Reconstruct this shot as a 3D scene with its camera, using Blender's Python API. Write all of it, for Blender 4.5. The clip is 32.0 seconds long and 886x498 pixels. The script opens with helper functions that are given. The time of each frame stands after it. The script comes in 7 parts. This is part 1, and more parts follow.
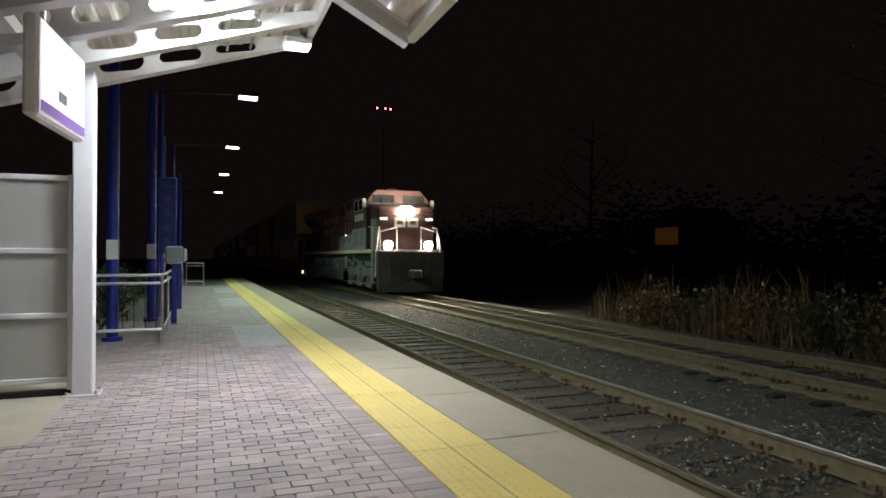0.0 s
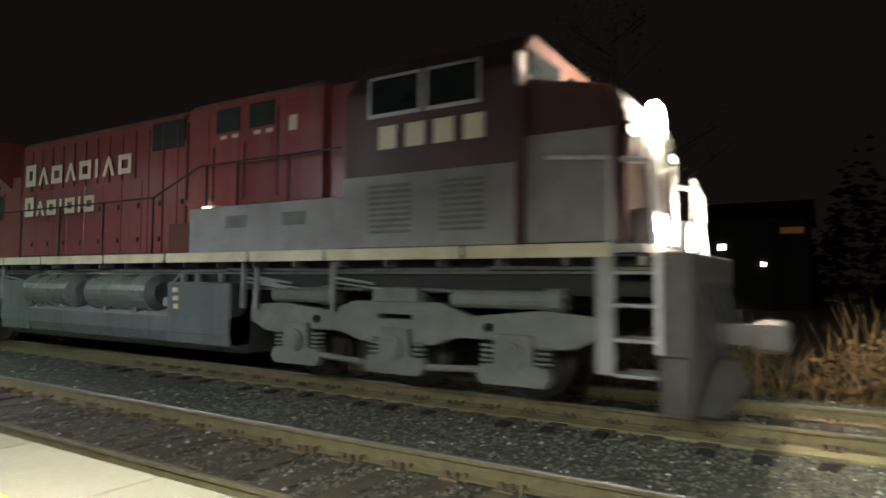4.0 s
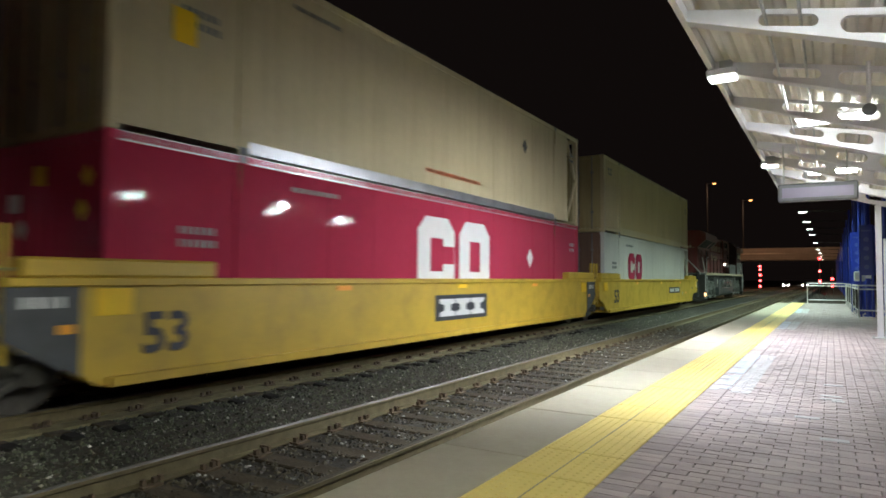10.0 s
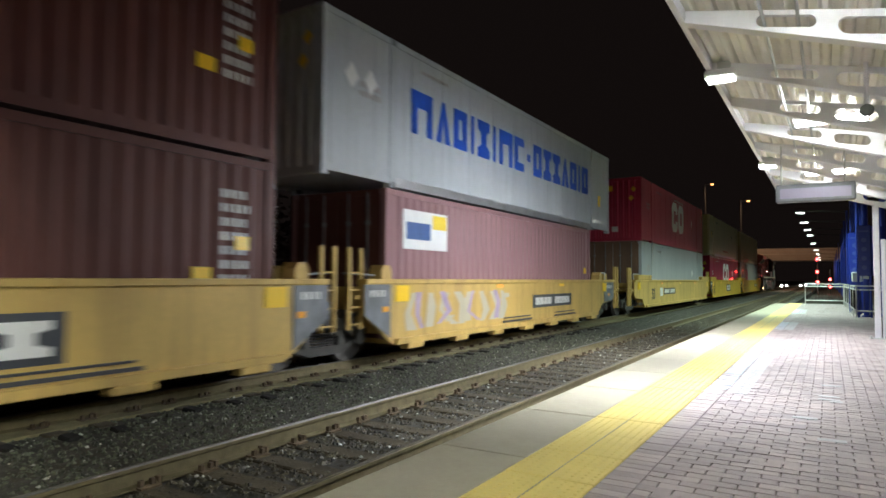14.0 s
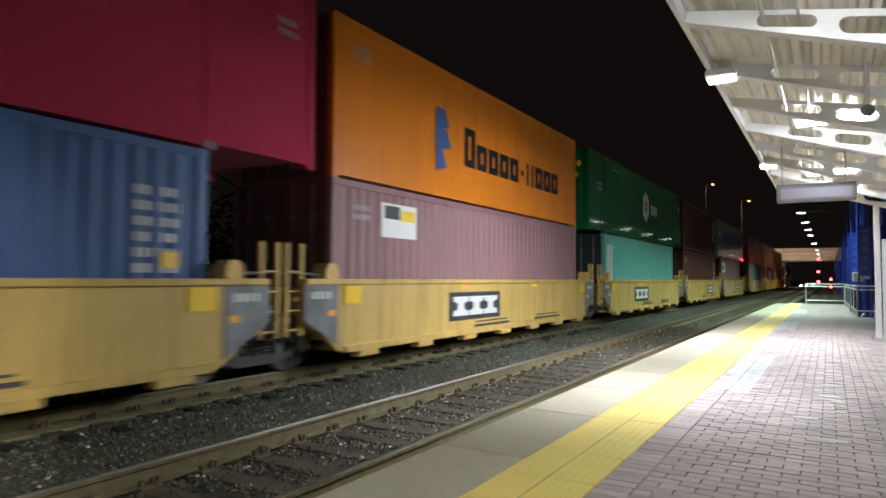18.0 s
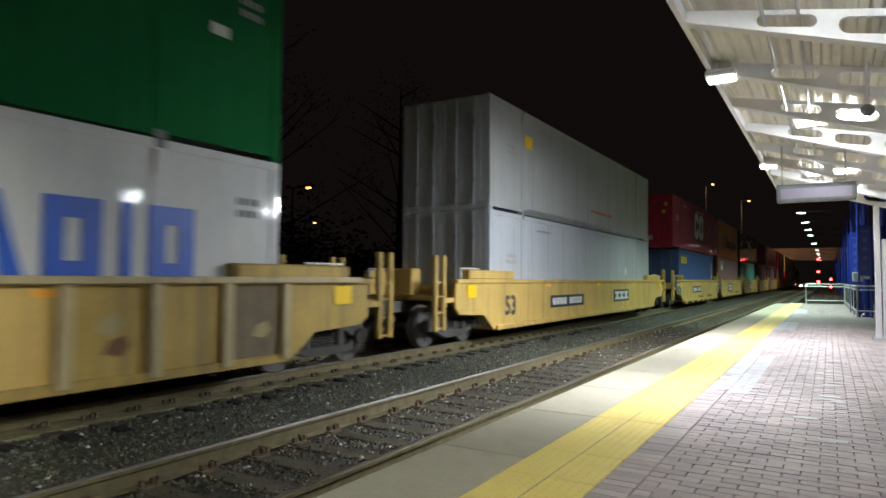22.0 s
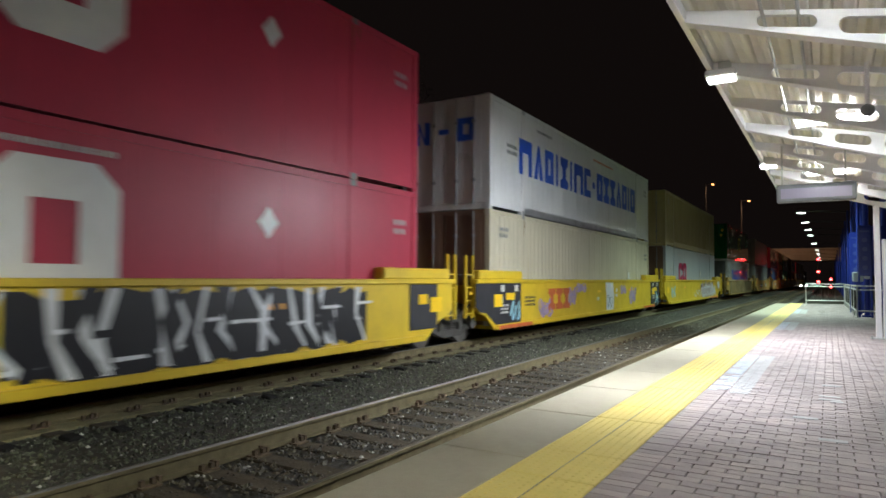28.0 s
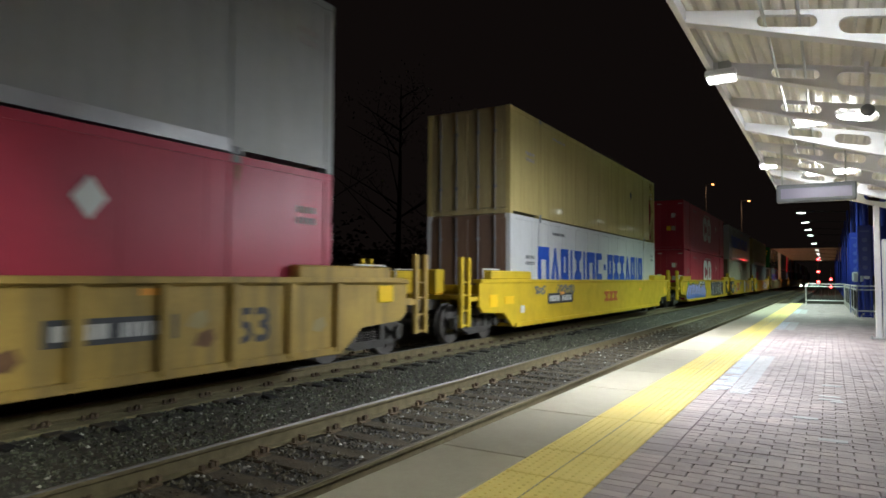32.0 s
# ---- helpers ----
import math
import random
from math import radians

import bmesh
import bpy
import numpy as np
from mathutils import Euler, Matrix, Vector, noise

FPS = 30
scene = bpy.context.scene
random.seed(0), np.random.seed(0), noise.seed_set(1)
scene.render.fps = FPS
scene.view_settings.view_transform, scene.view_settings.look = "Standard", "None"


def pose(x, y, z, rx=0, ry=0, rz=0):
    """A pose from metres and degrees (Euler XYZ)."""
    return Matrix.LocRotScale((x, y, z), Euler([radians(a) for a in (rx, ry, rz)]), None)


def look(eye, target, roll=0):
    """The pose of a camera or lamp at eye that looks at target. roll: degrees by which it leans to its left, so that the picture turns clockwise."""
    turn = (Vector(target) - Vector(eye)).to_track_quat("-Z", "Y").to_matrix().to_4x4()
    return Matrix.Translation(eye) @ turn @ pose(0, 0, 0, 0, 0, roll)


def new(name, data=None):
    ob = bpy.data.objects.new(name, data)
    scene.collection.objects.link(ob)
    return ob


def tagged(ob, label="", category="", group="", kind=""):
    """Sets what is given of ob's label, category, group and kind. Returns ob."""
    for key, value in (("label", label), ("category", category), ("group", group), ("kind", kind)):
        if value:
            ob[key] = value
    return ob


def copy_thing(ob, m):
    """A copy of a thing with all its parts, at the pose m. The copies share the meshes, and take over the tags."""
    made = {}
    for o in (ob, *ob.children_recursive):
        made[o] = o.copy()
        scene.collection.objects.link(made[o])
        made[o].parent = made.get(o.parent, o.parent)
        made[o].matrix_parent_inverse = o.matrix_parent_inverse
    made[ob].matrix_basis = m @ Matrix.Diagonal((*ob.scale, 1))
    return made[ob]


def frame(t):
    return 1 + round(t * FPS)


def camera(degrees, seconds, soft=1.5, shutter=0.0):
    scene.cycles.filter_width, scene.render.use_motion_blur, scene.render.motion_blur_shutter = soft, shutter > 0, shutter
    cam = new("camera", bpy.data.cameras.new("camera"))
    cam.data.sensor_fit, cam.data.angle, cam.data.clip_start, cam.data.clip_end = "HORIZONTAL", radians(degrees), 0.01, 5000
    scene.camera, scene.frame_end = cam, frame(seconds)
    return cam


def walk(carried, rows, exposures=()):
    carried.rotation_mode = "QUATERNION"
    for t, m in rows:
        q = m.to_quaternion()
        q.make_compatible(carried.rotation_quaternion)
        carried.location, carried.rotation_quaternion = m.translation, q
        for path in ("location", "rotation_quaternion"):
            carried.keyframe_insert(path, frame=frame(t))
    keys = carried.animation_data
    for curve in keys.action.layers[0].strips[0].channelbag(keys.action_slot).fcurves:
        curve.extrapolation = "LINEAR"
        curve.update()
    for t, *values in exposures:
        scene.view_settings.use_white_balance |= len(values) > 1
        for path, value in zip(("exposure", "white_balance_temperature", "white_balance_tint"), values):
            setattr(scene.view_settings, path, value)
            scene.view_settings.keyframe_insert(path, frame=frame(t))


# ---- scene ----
CAM_Z = 1.2            # camera over the platform
RAIL_Z = -0.33         # rail tops under the platform
TRACK1, TRACK2 = -4.085, -8.45

cam = camera(69.6, 32.0, soft=1.6, shutter=0.4)
PATH = [  # seconds, x, y, z, pitch, roll, yaw
    (0.0, 0.12, -3.90, 1.29, 0.70, 0.0, 159.0),
    (0.5, 0.11, -3.55, 1.295, 0.66, 0.08, 157.9),
    (1.0, 0.10, -3.00, 1.30, 0.60, 0.15, 156.8),
    (1.5, 0.11, -1.95, 1.31, 0.55, 0.30, 154.6),
    (2.0, 0.12, -0.70, 1.32, 0.50, 0.45, 153.34),
    (2.5, 0.08, -0.05, 1.29, 0.38, 0.48, 147.27),
    (3.5, 0.0, 0.0, 1.20, 1.9, -0.3, 130.0),
    (4.5, 0.0, 0.0, 1.20, 3.05, -0.3, 107.0),
    (4.8, 0.0, 0.0, 1.20, 2.95, -0.3, 93.1),
    (5.0, 0.0, 0.0, 1.20, 2.88, -0.3, 85.3),
    (5.2, 0.0, 0.0, 1.20, 2.8, -0.3, 79.2),
    (5.4, 0.0, 0.0, 1.20, 2.7, -0.3, 73.6),
    (5.7, 0.0, 0.0, 1.20, 2.75, -1.1, 64.4),
    (6.0, 0.0, 0.0, 1.20, 2.8, -1.55, 50.4),
    (6.1, 0.0, 0.0, 1.20, 2.6, -1.5, 43.4),
    (6.2, 0.0, 0.0, 1.20, 2.55, -1.0, 39.1),
    (6.3, 0.0, 0.0, 1.20, 2.5, -0.7, 35.6),
    (6.5, 0.0, 0.0, 1.20, 2.55, -0.4, 31.7),
    (7.0, 0.0, 0.0, 1.20, 2.55, -0.35, 31.3),
    (12.5, 0.0, 0.0, 1.20, 2.55, -0.35, 31.3),
    (13.5, 0.0, 0.0, 1.20, 2.6, -0.35, 31.1),
    (14.5, 0.0, 0.0, 1.20, 2.6, -0.35, 31.2),
    (32.0, 0.0, 0.0, 1.20, 2.6, -0.35, 31.2),
]
walk(cam, [(t, pose(x, y, z, 90 + p, r, w)) for t, x, y, z, p, r, w in PATH], [(0.0, -0.2), (1.0, 0.15), (2.0, 0.42), (2.5, 0.5), (4.5, 0.4), (5.0, 0.4), (6.0, 0.5), (7.0, 0.74), (8.0, 0.2), (9.0, -0.08), (10.0, -0.12), (12.0, -0.18), (13.0, 0.12), (14.0, 0.18), (17.0, 0.09), (18.0, 0.08), (20.0, 0.22), (21.0, 0.08), (22.0, 0.05), (23.0, 0.07), (24.0, -0.06), (27.0, -0.1), (28.0, -0.1), (29.0, -0.08), (30.0, 0.18), (31.0, -0.05), (32.0, -0.15)])

# world: a night sky over a lit suburb
world = bpy.data.worlds.new("night")
scene.world = world
world.use_nodes = True
wn = world.node_tree.nodes
wn["Background"].inputs[0].default_value = (0.019, 0.0135, 0.0125, 1)
wn["Background"].inputs[1].default_value = 0.25


def lamp(name, place, target, watts, sx, sy, colour, spread=180):
    """A rectangular lamp in a fixture, whose rim limits its spread."""
    d = bpy.data.lights.new(name, "AREA")
    d.shape, d.size, d.size_y, d.energy, d.color = "RECTANGLE", sx, sy, watts, colour
    d.spread = radians(spread)
    ob = new(name, d)
    ob.matrix_world = look(place, target)
    return ob


WHITE_LAMP = (0.93, 1.0, 1.08)
WARM_LAMP = (0.97, 1.0, 0.9)
GREEN_LAMP = (0.74, 1.0, 0.88)
STRIP_YS = (-9.9, -3.3, -1.2, 2.0, 4.5, 9.15, 13.6, 16.9)   # strip lights under the canopies; -3.3 is added to brighten the entrance roof

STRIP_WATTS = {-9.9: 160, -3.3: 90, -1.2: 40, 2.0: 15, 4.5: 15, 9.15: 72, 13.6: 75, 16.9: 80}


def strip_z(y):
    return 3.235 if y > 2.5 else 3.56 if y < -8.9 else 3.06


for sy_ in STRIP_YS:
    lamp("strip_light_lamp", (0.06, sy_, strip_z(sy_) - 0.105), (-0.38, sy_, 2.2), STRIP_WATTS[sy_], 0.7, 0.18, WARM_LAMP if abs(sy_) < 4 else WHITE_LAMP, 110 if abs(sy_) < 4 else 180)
TIP_LAMPS = ((-0.93, 7.15), (-0.93, 13.2), (-0.90, -11.1), (-0.93, 0.9))
EDGE_Z = {7.15: 3.33, 13.2: 3.33, -11.1: 3.66, 0.9: 2.91}
EDGE_AIM = {7.15: (0.55, 1.5), 13.2: (1.35, 1.5), -11.1: (0.5, 1.5), 0.9: (1.0, 0.42)}
EDGE_WATTS = {7.15: 82, 13.2: 570, -11.1: 130, 0.9: 54}
EDGE_SPREAD = {7.15: 84, 13.2: 162, -11.1: 180, 0.9: 58}
for lx, ly in TIP_LAMPS:
    lamp("edge_lamp", (lx, ly, EDGE_Z[ly] - 0.06), (lx - EDGE_AIM[ly][0], ly, EDGE_Z[ly] - EDGE_AIM[ly][1]), EDGE_WATTS[ly], 0.26, 0.2, WARM_LAMP if abs(ly) < 4 else WHITE_LAMP, EDGE_SPREAD[ly])
POLE_YS = (27, 34, 41, 48, 55, 62, 76, 93, 107, 123, 140)
POLE_NEG = (-19.3, -26.5, -34.0, -42.5)
for ly in (27, 34, 41, 48, 55, 62, 76, 93, 107, -19.3, -26.5, -34.0):
    lamp("pole_lamp", (-1.3 if ly > 0 else -0.95, ly, 4.94), (-1.5 if ly > 0 else -1.7, ly, 2.6), (390 if ly < 45 else 290) if ly > 0 else 190, 0.5, 0.25, GREEN_LAMP, 142)
SODIUM = (1.0, 0.58, 0.34)
for place, watts in (((-16.0, 164.5, 20.0), 1300), ((-23.9, 164.5, 24.5), 1300), ((-24.4, 118, 7.6), 5000), ((-30.4, 84, 7.6), 900)):
    lamp("street_lamp_light", place, (place[0] + 4, place[1] + (6 if place[1] < 150 else -6), 0), watts, 0.9, 0.5, SODIUM)


# ---- materials ----
def mat(name, col, rough=0.6, metal=0.0, var=0.2, scale=2.0, bump=0.0, bscale=60.0, streak=0.0, dirt=(0.05, 0.04, 0.03), dirty=0.0, glow=0.0, rnd=0.0, island=0.0):
    """A painted, rusty or stony surface: two scales of mottling, streaks of dirt, fine relief."""
    m = bpy.data.materials.new(name)
    m.use_nodes = True
    nt = m.node_tree
    b = nt.nodes["Principled BSDF"]
    b.inputs["Roughness"].default_value = rough
    b.inputs["Metallic"].default_value = metal
    tc = nt.nodes.new("ShaderNodeTexCoord")
    n1 = nt.nodes.new("ShaderNodeTexNoise")
    n1.inputs["Scale"].default_value, n1.inputs["Detail"].default_value = scale, 6
    n2 = nt.nodes.new("ShaderNodeTexNoise")
    n2.inputs["Scale"].default_value, n2.inputs["Detail"].default_value = scale * 14, 3
    nt.links.new(tc.outputs["Object"], n1.inputs["Vector"])
    nt.links.new(tc.outputs["Object"], n2.inputs["Vector"])
    add = nt.nodes.new("ShaderNodeMath")
    add.operation = "MULTIPLY_ADD"
    nt.links.new(n2.outputs["Fac"], add.inputs[0])
    add.inputs[1].default_value = 0.45
    nt.links.new(n1.outputs["Fac"], add.inputs[2])
    ramp = nt.nodes.new("ShaderNodeMapRange")
    ramp.inputs[1].default_value, ramp.inputs[2].default_value = 0.4, 1.05
    ramp.inputs[3].default_value, ramp.inputs[4].default_value = 1 - var, 1 + var
    nt.links.new(add.outputs[0], ramp.inputs[0])
    fac = ramp.outputs[0]
    if rnd or island:
        src = nt.nodes.new("ShaderNodeObjectInfo") if rnd else nt.nodes.new("ShaderNodeNewGeometry")
        mr = nt.nodes.new("ShaderNodeMapRange")
        a = rnd or island
        mr.inputs[3].default_value, mr.inputs[4].default_value = 1 - a, 1 + a
        nt.links.new(src.outputs["Random" if rnd else "Random Per Island"], mr.inputs[0])
        mul = nt.nodes.new("ShaderNodeMath")
        mul.operation = "MULTIPLY"
        nt.links.new(fac, mul.inputs[0]), nt.links.new(mr.outputs[0], mul.inputs[1])
        fac = mul.outputs[0]
    vm = nt.nodes.new("ShaderNodeVectorMath")
    vm.operation = "SCALE"
    vm.inputs[0].default_value = col
    nt.links.new(fac, vm.inputs["Scale"])
    out = vm.outputs[0]
    if dirty or streak:
        mp = nt.nodes.new("ShaderNodeMapping")
        mp.inputs["Scale"].default_value = (3.0, 3.0, 0.22) if streak else (1.3, 1.3, 1.3)
        n3 = nt.nodes.new("ShaderNodeTexNoise")
        n3.inputs["Scale"].default_value, n3.inputs["Detail"].default_value = 1.6, 5
        nt.links.new(tc.outputs["Object"], mp.inputs[0]), nt.links.new(mp.outputs[0], n3.inputs["Vector"])
        r3 = nt.nodes.new("ShaderNodeMapRange")
        r3.inputs[1].default_value, r3.inputs[2].default_value = 0.47, 0.72
        r3.inputs[3].default_value, r3.inputs[4].default_value = 0.0, max(dirty, streak)
        nt.links.new(n3.outputs["Fac"], r3.inputs[0])
        mx = nt.nodes.new("ShaderNodeMix")
        mx.data_type = "RGBA"
        mx.inputs["B"].default_value = (*dirt, 1)
        nt.links.new(r3.outputs[0], mx.inputs["Factor"])
        nt.links.new(out, mx.inputs["A"])
        out = mx.outputs["Result"]
        rr = nt.nodes.new("ShaderNodeMapRange")
        rr.inputs[3].default_value, rr.inputs[4].default_value = rough, min(1.0, rough + (0.35 if rough > 0.2 else 0.03))
        nt.links.new(r3.outputs[0], rr.inputs[0])
        nt.links.new(rr.outputs[0], b.inputs["Roughness"])
    nt.links.new(out, b.inputs["Base Color"])
    if bump:
        n4 = nt.nodes.new("ShaderNodeTexNoise")
        n4.inputs["Scale"].default_value, n4.inputs["Detail"].default_value = bscale, 4
        nt.links.new(tc.outputs["Object"], n4.inputs["Vector"])
        bp = nt.nodes.new("ShaderNodeBump")
        bp.inputs["Strength"].default_value, bp.inputs["Distance"].default_value = bump, 0.02
        nt.links.new(n4.outputs["Fac"], bp.inputs["Height"])
        nt.links.new(bp.outputs[0], b.inputs["Normal"])
    if glow:
        b.inputs["Emission Color"].default_value = (*col, 1)
        b.inputs["Emission Strength"].default_value = glow
    return m


def glass(name, tint=(0.02, 0.025, 0.025), rough=0.08):
    m = mat(name, tint, rough, 0.0, 0.3, 3)
    m.node_tree.nodes["Principled BSDF"].inputs["Specular IOR Level"].default_value = 0.7
    return m


M_ground = mat("dark_soil", (0.045, 0.04, 0.03), 0.95, 0, 0.4, 0.6, 0.5, 8)
M_ballast = mat("ballast_bed", (0.065, 0.062, 0.052), 0.9, 0, 0.5, 6, 1.0, 26, dirty=0.5, dirt=(0.06, 0.045, 0.025))
M_stone = mat("ballast_stone", (0.078, 0.084, 0.056), 0.45, 0, 0.35, 9, 0.3, 60, island=0.8)
M_tie = mat("creosoted_timber", (0.07, 0.056, 0.034), 0.9, 0, 0.5, 5, 0.6, 30, rnd=0.35)
M_mpale = mat("worn_grey_blue_marking", (0.50, 0.54, 0.60), 0.7, 0, 0.3, 5)
M_pit = mat("shaded_tie_hollow", (0.016, 0.014, 0.012), 0.95, 0, 0.4, 9)
M_stone3 = mat("pale_quartz_stone", (0.42, 0.41, 0.37), 0.4, 0, 0.3, 9, island=0.5)
M_stone2 = mat("oily_brown_stone", (0.07, 0.06, 0.036), 0.5, 0, 0.35, 9, 0.3, 60, island=0.85)
M_wood = mat("dark_winter_woods", (0.03, 0.022, 0.016), 0.95, 0, 0.4, 0.5, island=0.5)
M_psym = mat("faded_symbol", (0.06, 0.09, 0.34), 0.5, 0, 0.1, 4)
M_rail = mat("rusty_rail", (0.165, 0.135, 0.07), 0.75, 0.2, 0.3, 8, 0.2, 60)
M_railtop = mat("polished_rail", (0.20, 0.19, 0.175), 0.5, 1.0, 0.15, 12)
# darker copy of the rail head that leaves out the lamps' glare
M_raildull = mat("glareless_rail_head", (0.10, 0.085, 0.06), 0.7, 0.5, 0.25, 12)
M_spike = mat("rusty_spike", (0.12, 0.085, 0.05), 0.85, 0.1, 0.35, 20, island=0.3)
M_conc = mat("platform_concrete", (0.37, 0.335, 0.25), 0.8, 0, 0.12, 1.4, 0.25, 90, dirty=0.35, dirt=(0.26, 0.23, 0.17), rnd=0.06)
M_paver = mat("concrete_paver", (0.375, 0.31, 0.30), 0.62, 0, 0.16, 3, 0.35, 120, dirty=0.25, dirt=(0.24, 0.22, 0.21), island=0.17)
M_paver1 = mat("concrete_paver_single", (0.375, 0.31, 0.30), 0.62, 0, 0.16, 3, 0.35, 120, dirty=0.25, dirt=(0.24, 0.22, 0.21), rnd=0.17)
M_joint = mat("paver_joint_sand", (0.15, 0.13, 0.115), 0.95, 0, 0.3, 8)
M_pale = mat("pale_paver_paint", (0.45, 0.45, 0.46), 0.6, 0, 0.2, 6, 0.3, 90, dirty=0.4, dirt=(0.36, 0.36, 0.36))
M_yellow = mat("yellow_tactile", (0.71, 0.565, 0.155), 0.6, 0, 0.14, 2.5, 0.2, 80, dirty=0.45, dirt=(0.56, 0.46, 0.19), rnd=0.05)
M_dust = mat("fouled_ballast", (0.20, 0.175, 0.09), 0.95, 0, 0.35, 7, 0.8, 40)
M_mblue = mat("worn_blue_paint", (0.27, 0.31, 0.40), 0.6, 0, 0.3, 9, 0.3, 90, dirty=0.7, dirt=(0.33, 0.31, 0.31))
M_myellow = mat("worn_yellow_paint", (0.55, 0.40, 0.12), 0.6, 0, 0.3, 9, 0.3, 90, dirty=0.7, dirt=(0.33, 0.31, 0.31))
M_white = mat("white_steel_paint", (0.80, 0.79, 0.82), 0.45, 0, 0.06, 2, dirty=0.25, dirt=(0.55, 0.53, 0.48))
M_deck = mat("cream_roof_deck", (0.84, 0.81, 0.73), 0.55, 0, 0.06, 2, dirty=0.2, dirt=(0.58, 0.54, 0.44))
M_blue = mat("blue_steel_paint", (0.012, 0.03, 0.27), 0.4, 0, 0.15, 3)
M_galv = mat("galvanised_rail", (0.55, 0.56, 0.55), 0.4, 0.6, 0.15, 8)
M_panel = mat("frosted_panel", (0.52, 0.52, 0.50), 0.3, 0, 0.08, 1.5, streak=0.25, dirt=(0.36, 0.35, 0.33))
M_dark = mat("dark_metal", (0.025, 0.025, 0.025), 0.6, 0.3, 0.3, 6)
M_lampglow = mat("lamp_diffuser", (0.93, 1.0, 0.93), 0.5, glow=9.0, var=0.02)
M_tube = mat("fluorescent_tube", (0.93, 1.0, 0.98), 0.5, glow=60.0, var=0.02)
M_signface = mat("sign_face", (0.85, 0.84, 0.92), 0.4, glow=0.75, var=0.03)
M_signdim = mat("display_face", (0.30, 0.265, 0.36), 0.35, 0, 0.06, 2)
M_purple = mat("purple_band", (0.14, 0.06, 0.32), 0.5)
M_red_l = mat("red_signal_lens", (1.0, 0.03, 0.03), 0.4, glow=40, var=0.02)
M_orange_l = mat("sodium_lamp", (1.0, 0.42, 0.12), 0.4, glow=5, var=0.02)
M_warm_l = mat("warm_window_and_wall_glow", (1.0, 0.36, 0.08), 0.5, glow=0.022, var=0.35, scale=4)
M_redwin = mat("dim_red_light", (1.0, 0.45, 0.3), 0.5, glow=1.2, var=0.02)
M_white_l = mat("distant_white_light", (1.0, 0.95, 0.85), 0.5, glow=14, var=0.02)
M_bridge = mat("bridge_concrete", (0.45, 0.38, 0.31), 0.9, 0, 0.2, 0.2)
M_leaf = mat("dark_leaf", (0.06, 0.075, 0.03), 0.7, 0, 0.4, 3, island=0.5)
M_dry = mat("dry_grass", (0.15, 0.10, 0.05), 0.85, 0, 0.35, 3, island=0.5)
M_dryleaf = mat("brown_leaf", (0.16, 0.10, 0.04), 0.8, 0, 0.4, 3, island=0.5)
M_bark = mat("dark_bark", (0.03, 0.026, 0.022), 0.9, 0, 0.4, 4, 0.5, 20)

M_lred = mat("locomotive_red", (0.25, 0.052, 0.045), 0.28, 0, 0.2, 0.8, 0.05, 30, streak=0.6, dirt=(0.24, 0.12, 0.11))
# a darker red than the hood, for nose and cab
M_lnose = mat("dark_nose_red", (0.075, 0.03, 0.026), 0.5, 0, 0.25, 0.8, 0.05, 30, streak=0.6, dirt=(0.07, 0.055, 0.05))
for m in (M_lred, M_lnose):
    m.node_tree.nodes["Principled BSDF"].inputs["Sheen Weight"].default_value = 0.28 if m is M_lred else 0.08      # road dust
    m.node_tree.nodes["Principled BSDF"].inputs["Sheen Tint"].default_value = (0.85, 0.92, 0.86, 1)
M_tank = mat("dirty_tank_paint", (0.14, 0.16, 0.155), 0.34, 0, 0.2, 1.2, 0.1, 40, streak=0.5, dirt=(0.10, 0.10, 0.085))
M_resv = mat("satin_reservoir_paint", (0.165, 0.175, 0.16), 0.27, 0.05, 0.15, 1.5, 0.05, 40, dirty=0.4, dirt=(0.11, 0.105, 0.09))
M_lgrey = mat("locomotive_grey", (0.30, 0.30, 0.29), 0.6, 0, 0.18, 1.6, 0.2, 40, dirty=0.4, dirt=(0.16, 0.15, 0.13))
M_lcream = mat("cream_stripe", (0.72, 0.66, 0.45), 0.5, 0, 0.15, 3, dirty=0.4, dirt=(0.4, 0.3, 0.14))
M_truck = mat("dusty_truck_steel", (0.20, 0.21, 0.185), 0.75, 0.1, 0.25, 4, 0.4, 40, dirty=0.5, dirt=(0.10, 0.09, 0.075))
M_trk = mat("grimy_freight_truck_steel", (0.085, 0.08, 0.07), 0.8, 0.1, 0.3, 4, 0.4, 40, dirty=0.5, dirt=(0.05, 0.045, 0.04))
M_wheel = mat("wheel_steel", (0.13, 0.12, 0.11), 0.6, 0.5, 0.3, 6)
M_frameblk = mat("black_underframe", (0.03, 0.03, 0.03), 0.8, 0.1, 0.3, 4)
M_glass = glass("dark_cab_glass")
M_grille = mat("dark_green_grille", (0.025, 0.04, 0.035), 0.6, 0.2, 0.3, 6, 0.8, 120)
M_letter = mat("cream_lettering", (0.80, 0.76, 0.55), 0.5, 0, 0.1, 4)
M_headl = mat("headlight_lens", (1.0, 0.86, 0.68), 0.3, glow=700, var=0.01)
M_numl = mat("lit_number_board", (1.0, 0.9, 0.8), 0.3, glow=3.0, var=0.02)
M_markl = mat("small_white_lamp", (1.0, 0.92, 0.8), 0.3, glow=8.0, var=0.02)
M_rearl = mat("warm_rear_lamp", (1.0, 0.5, 0.22), 0.3, glow=5.0, var=0.02)

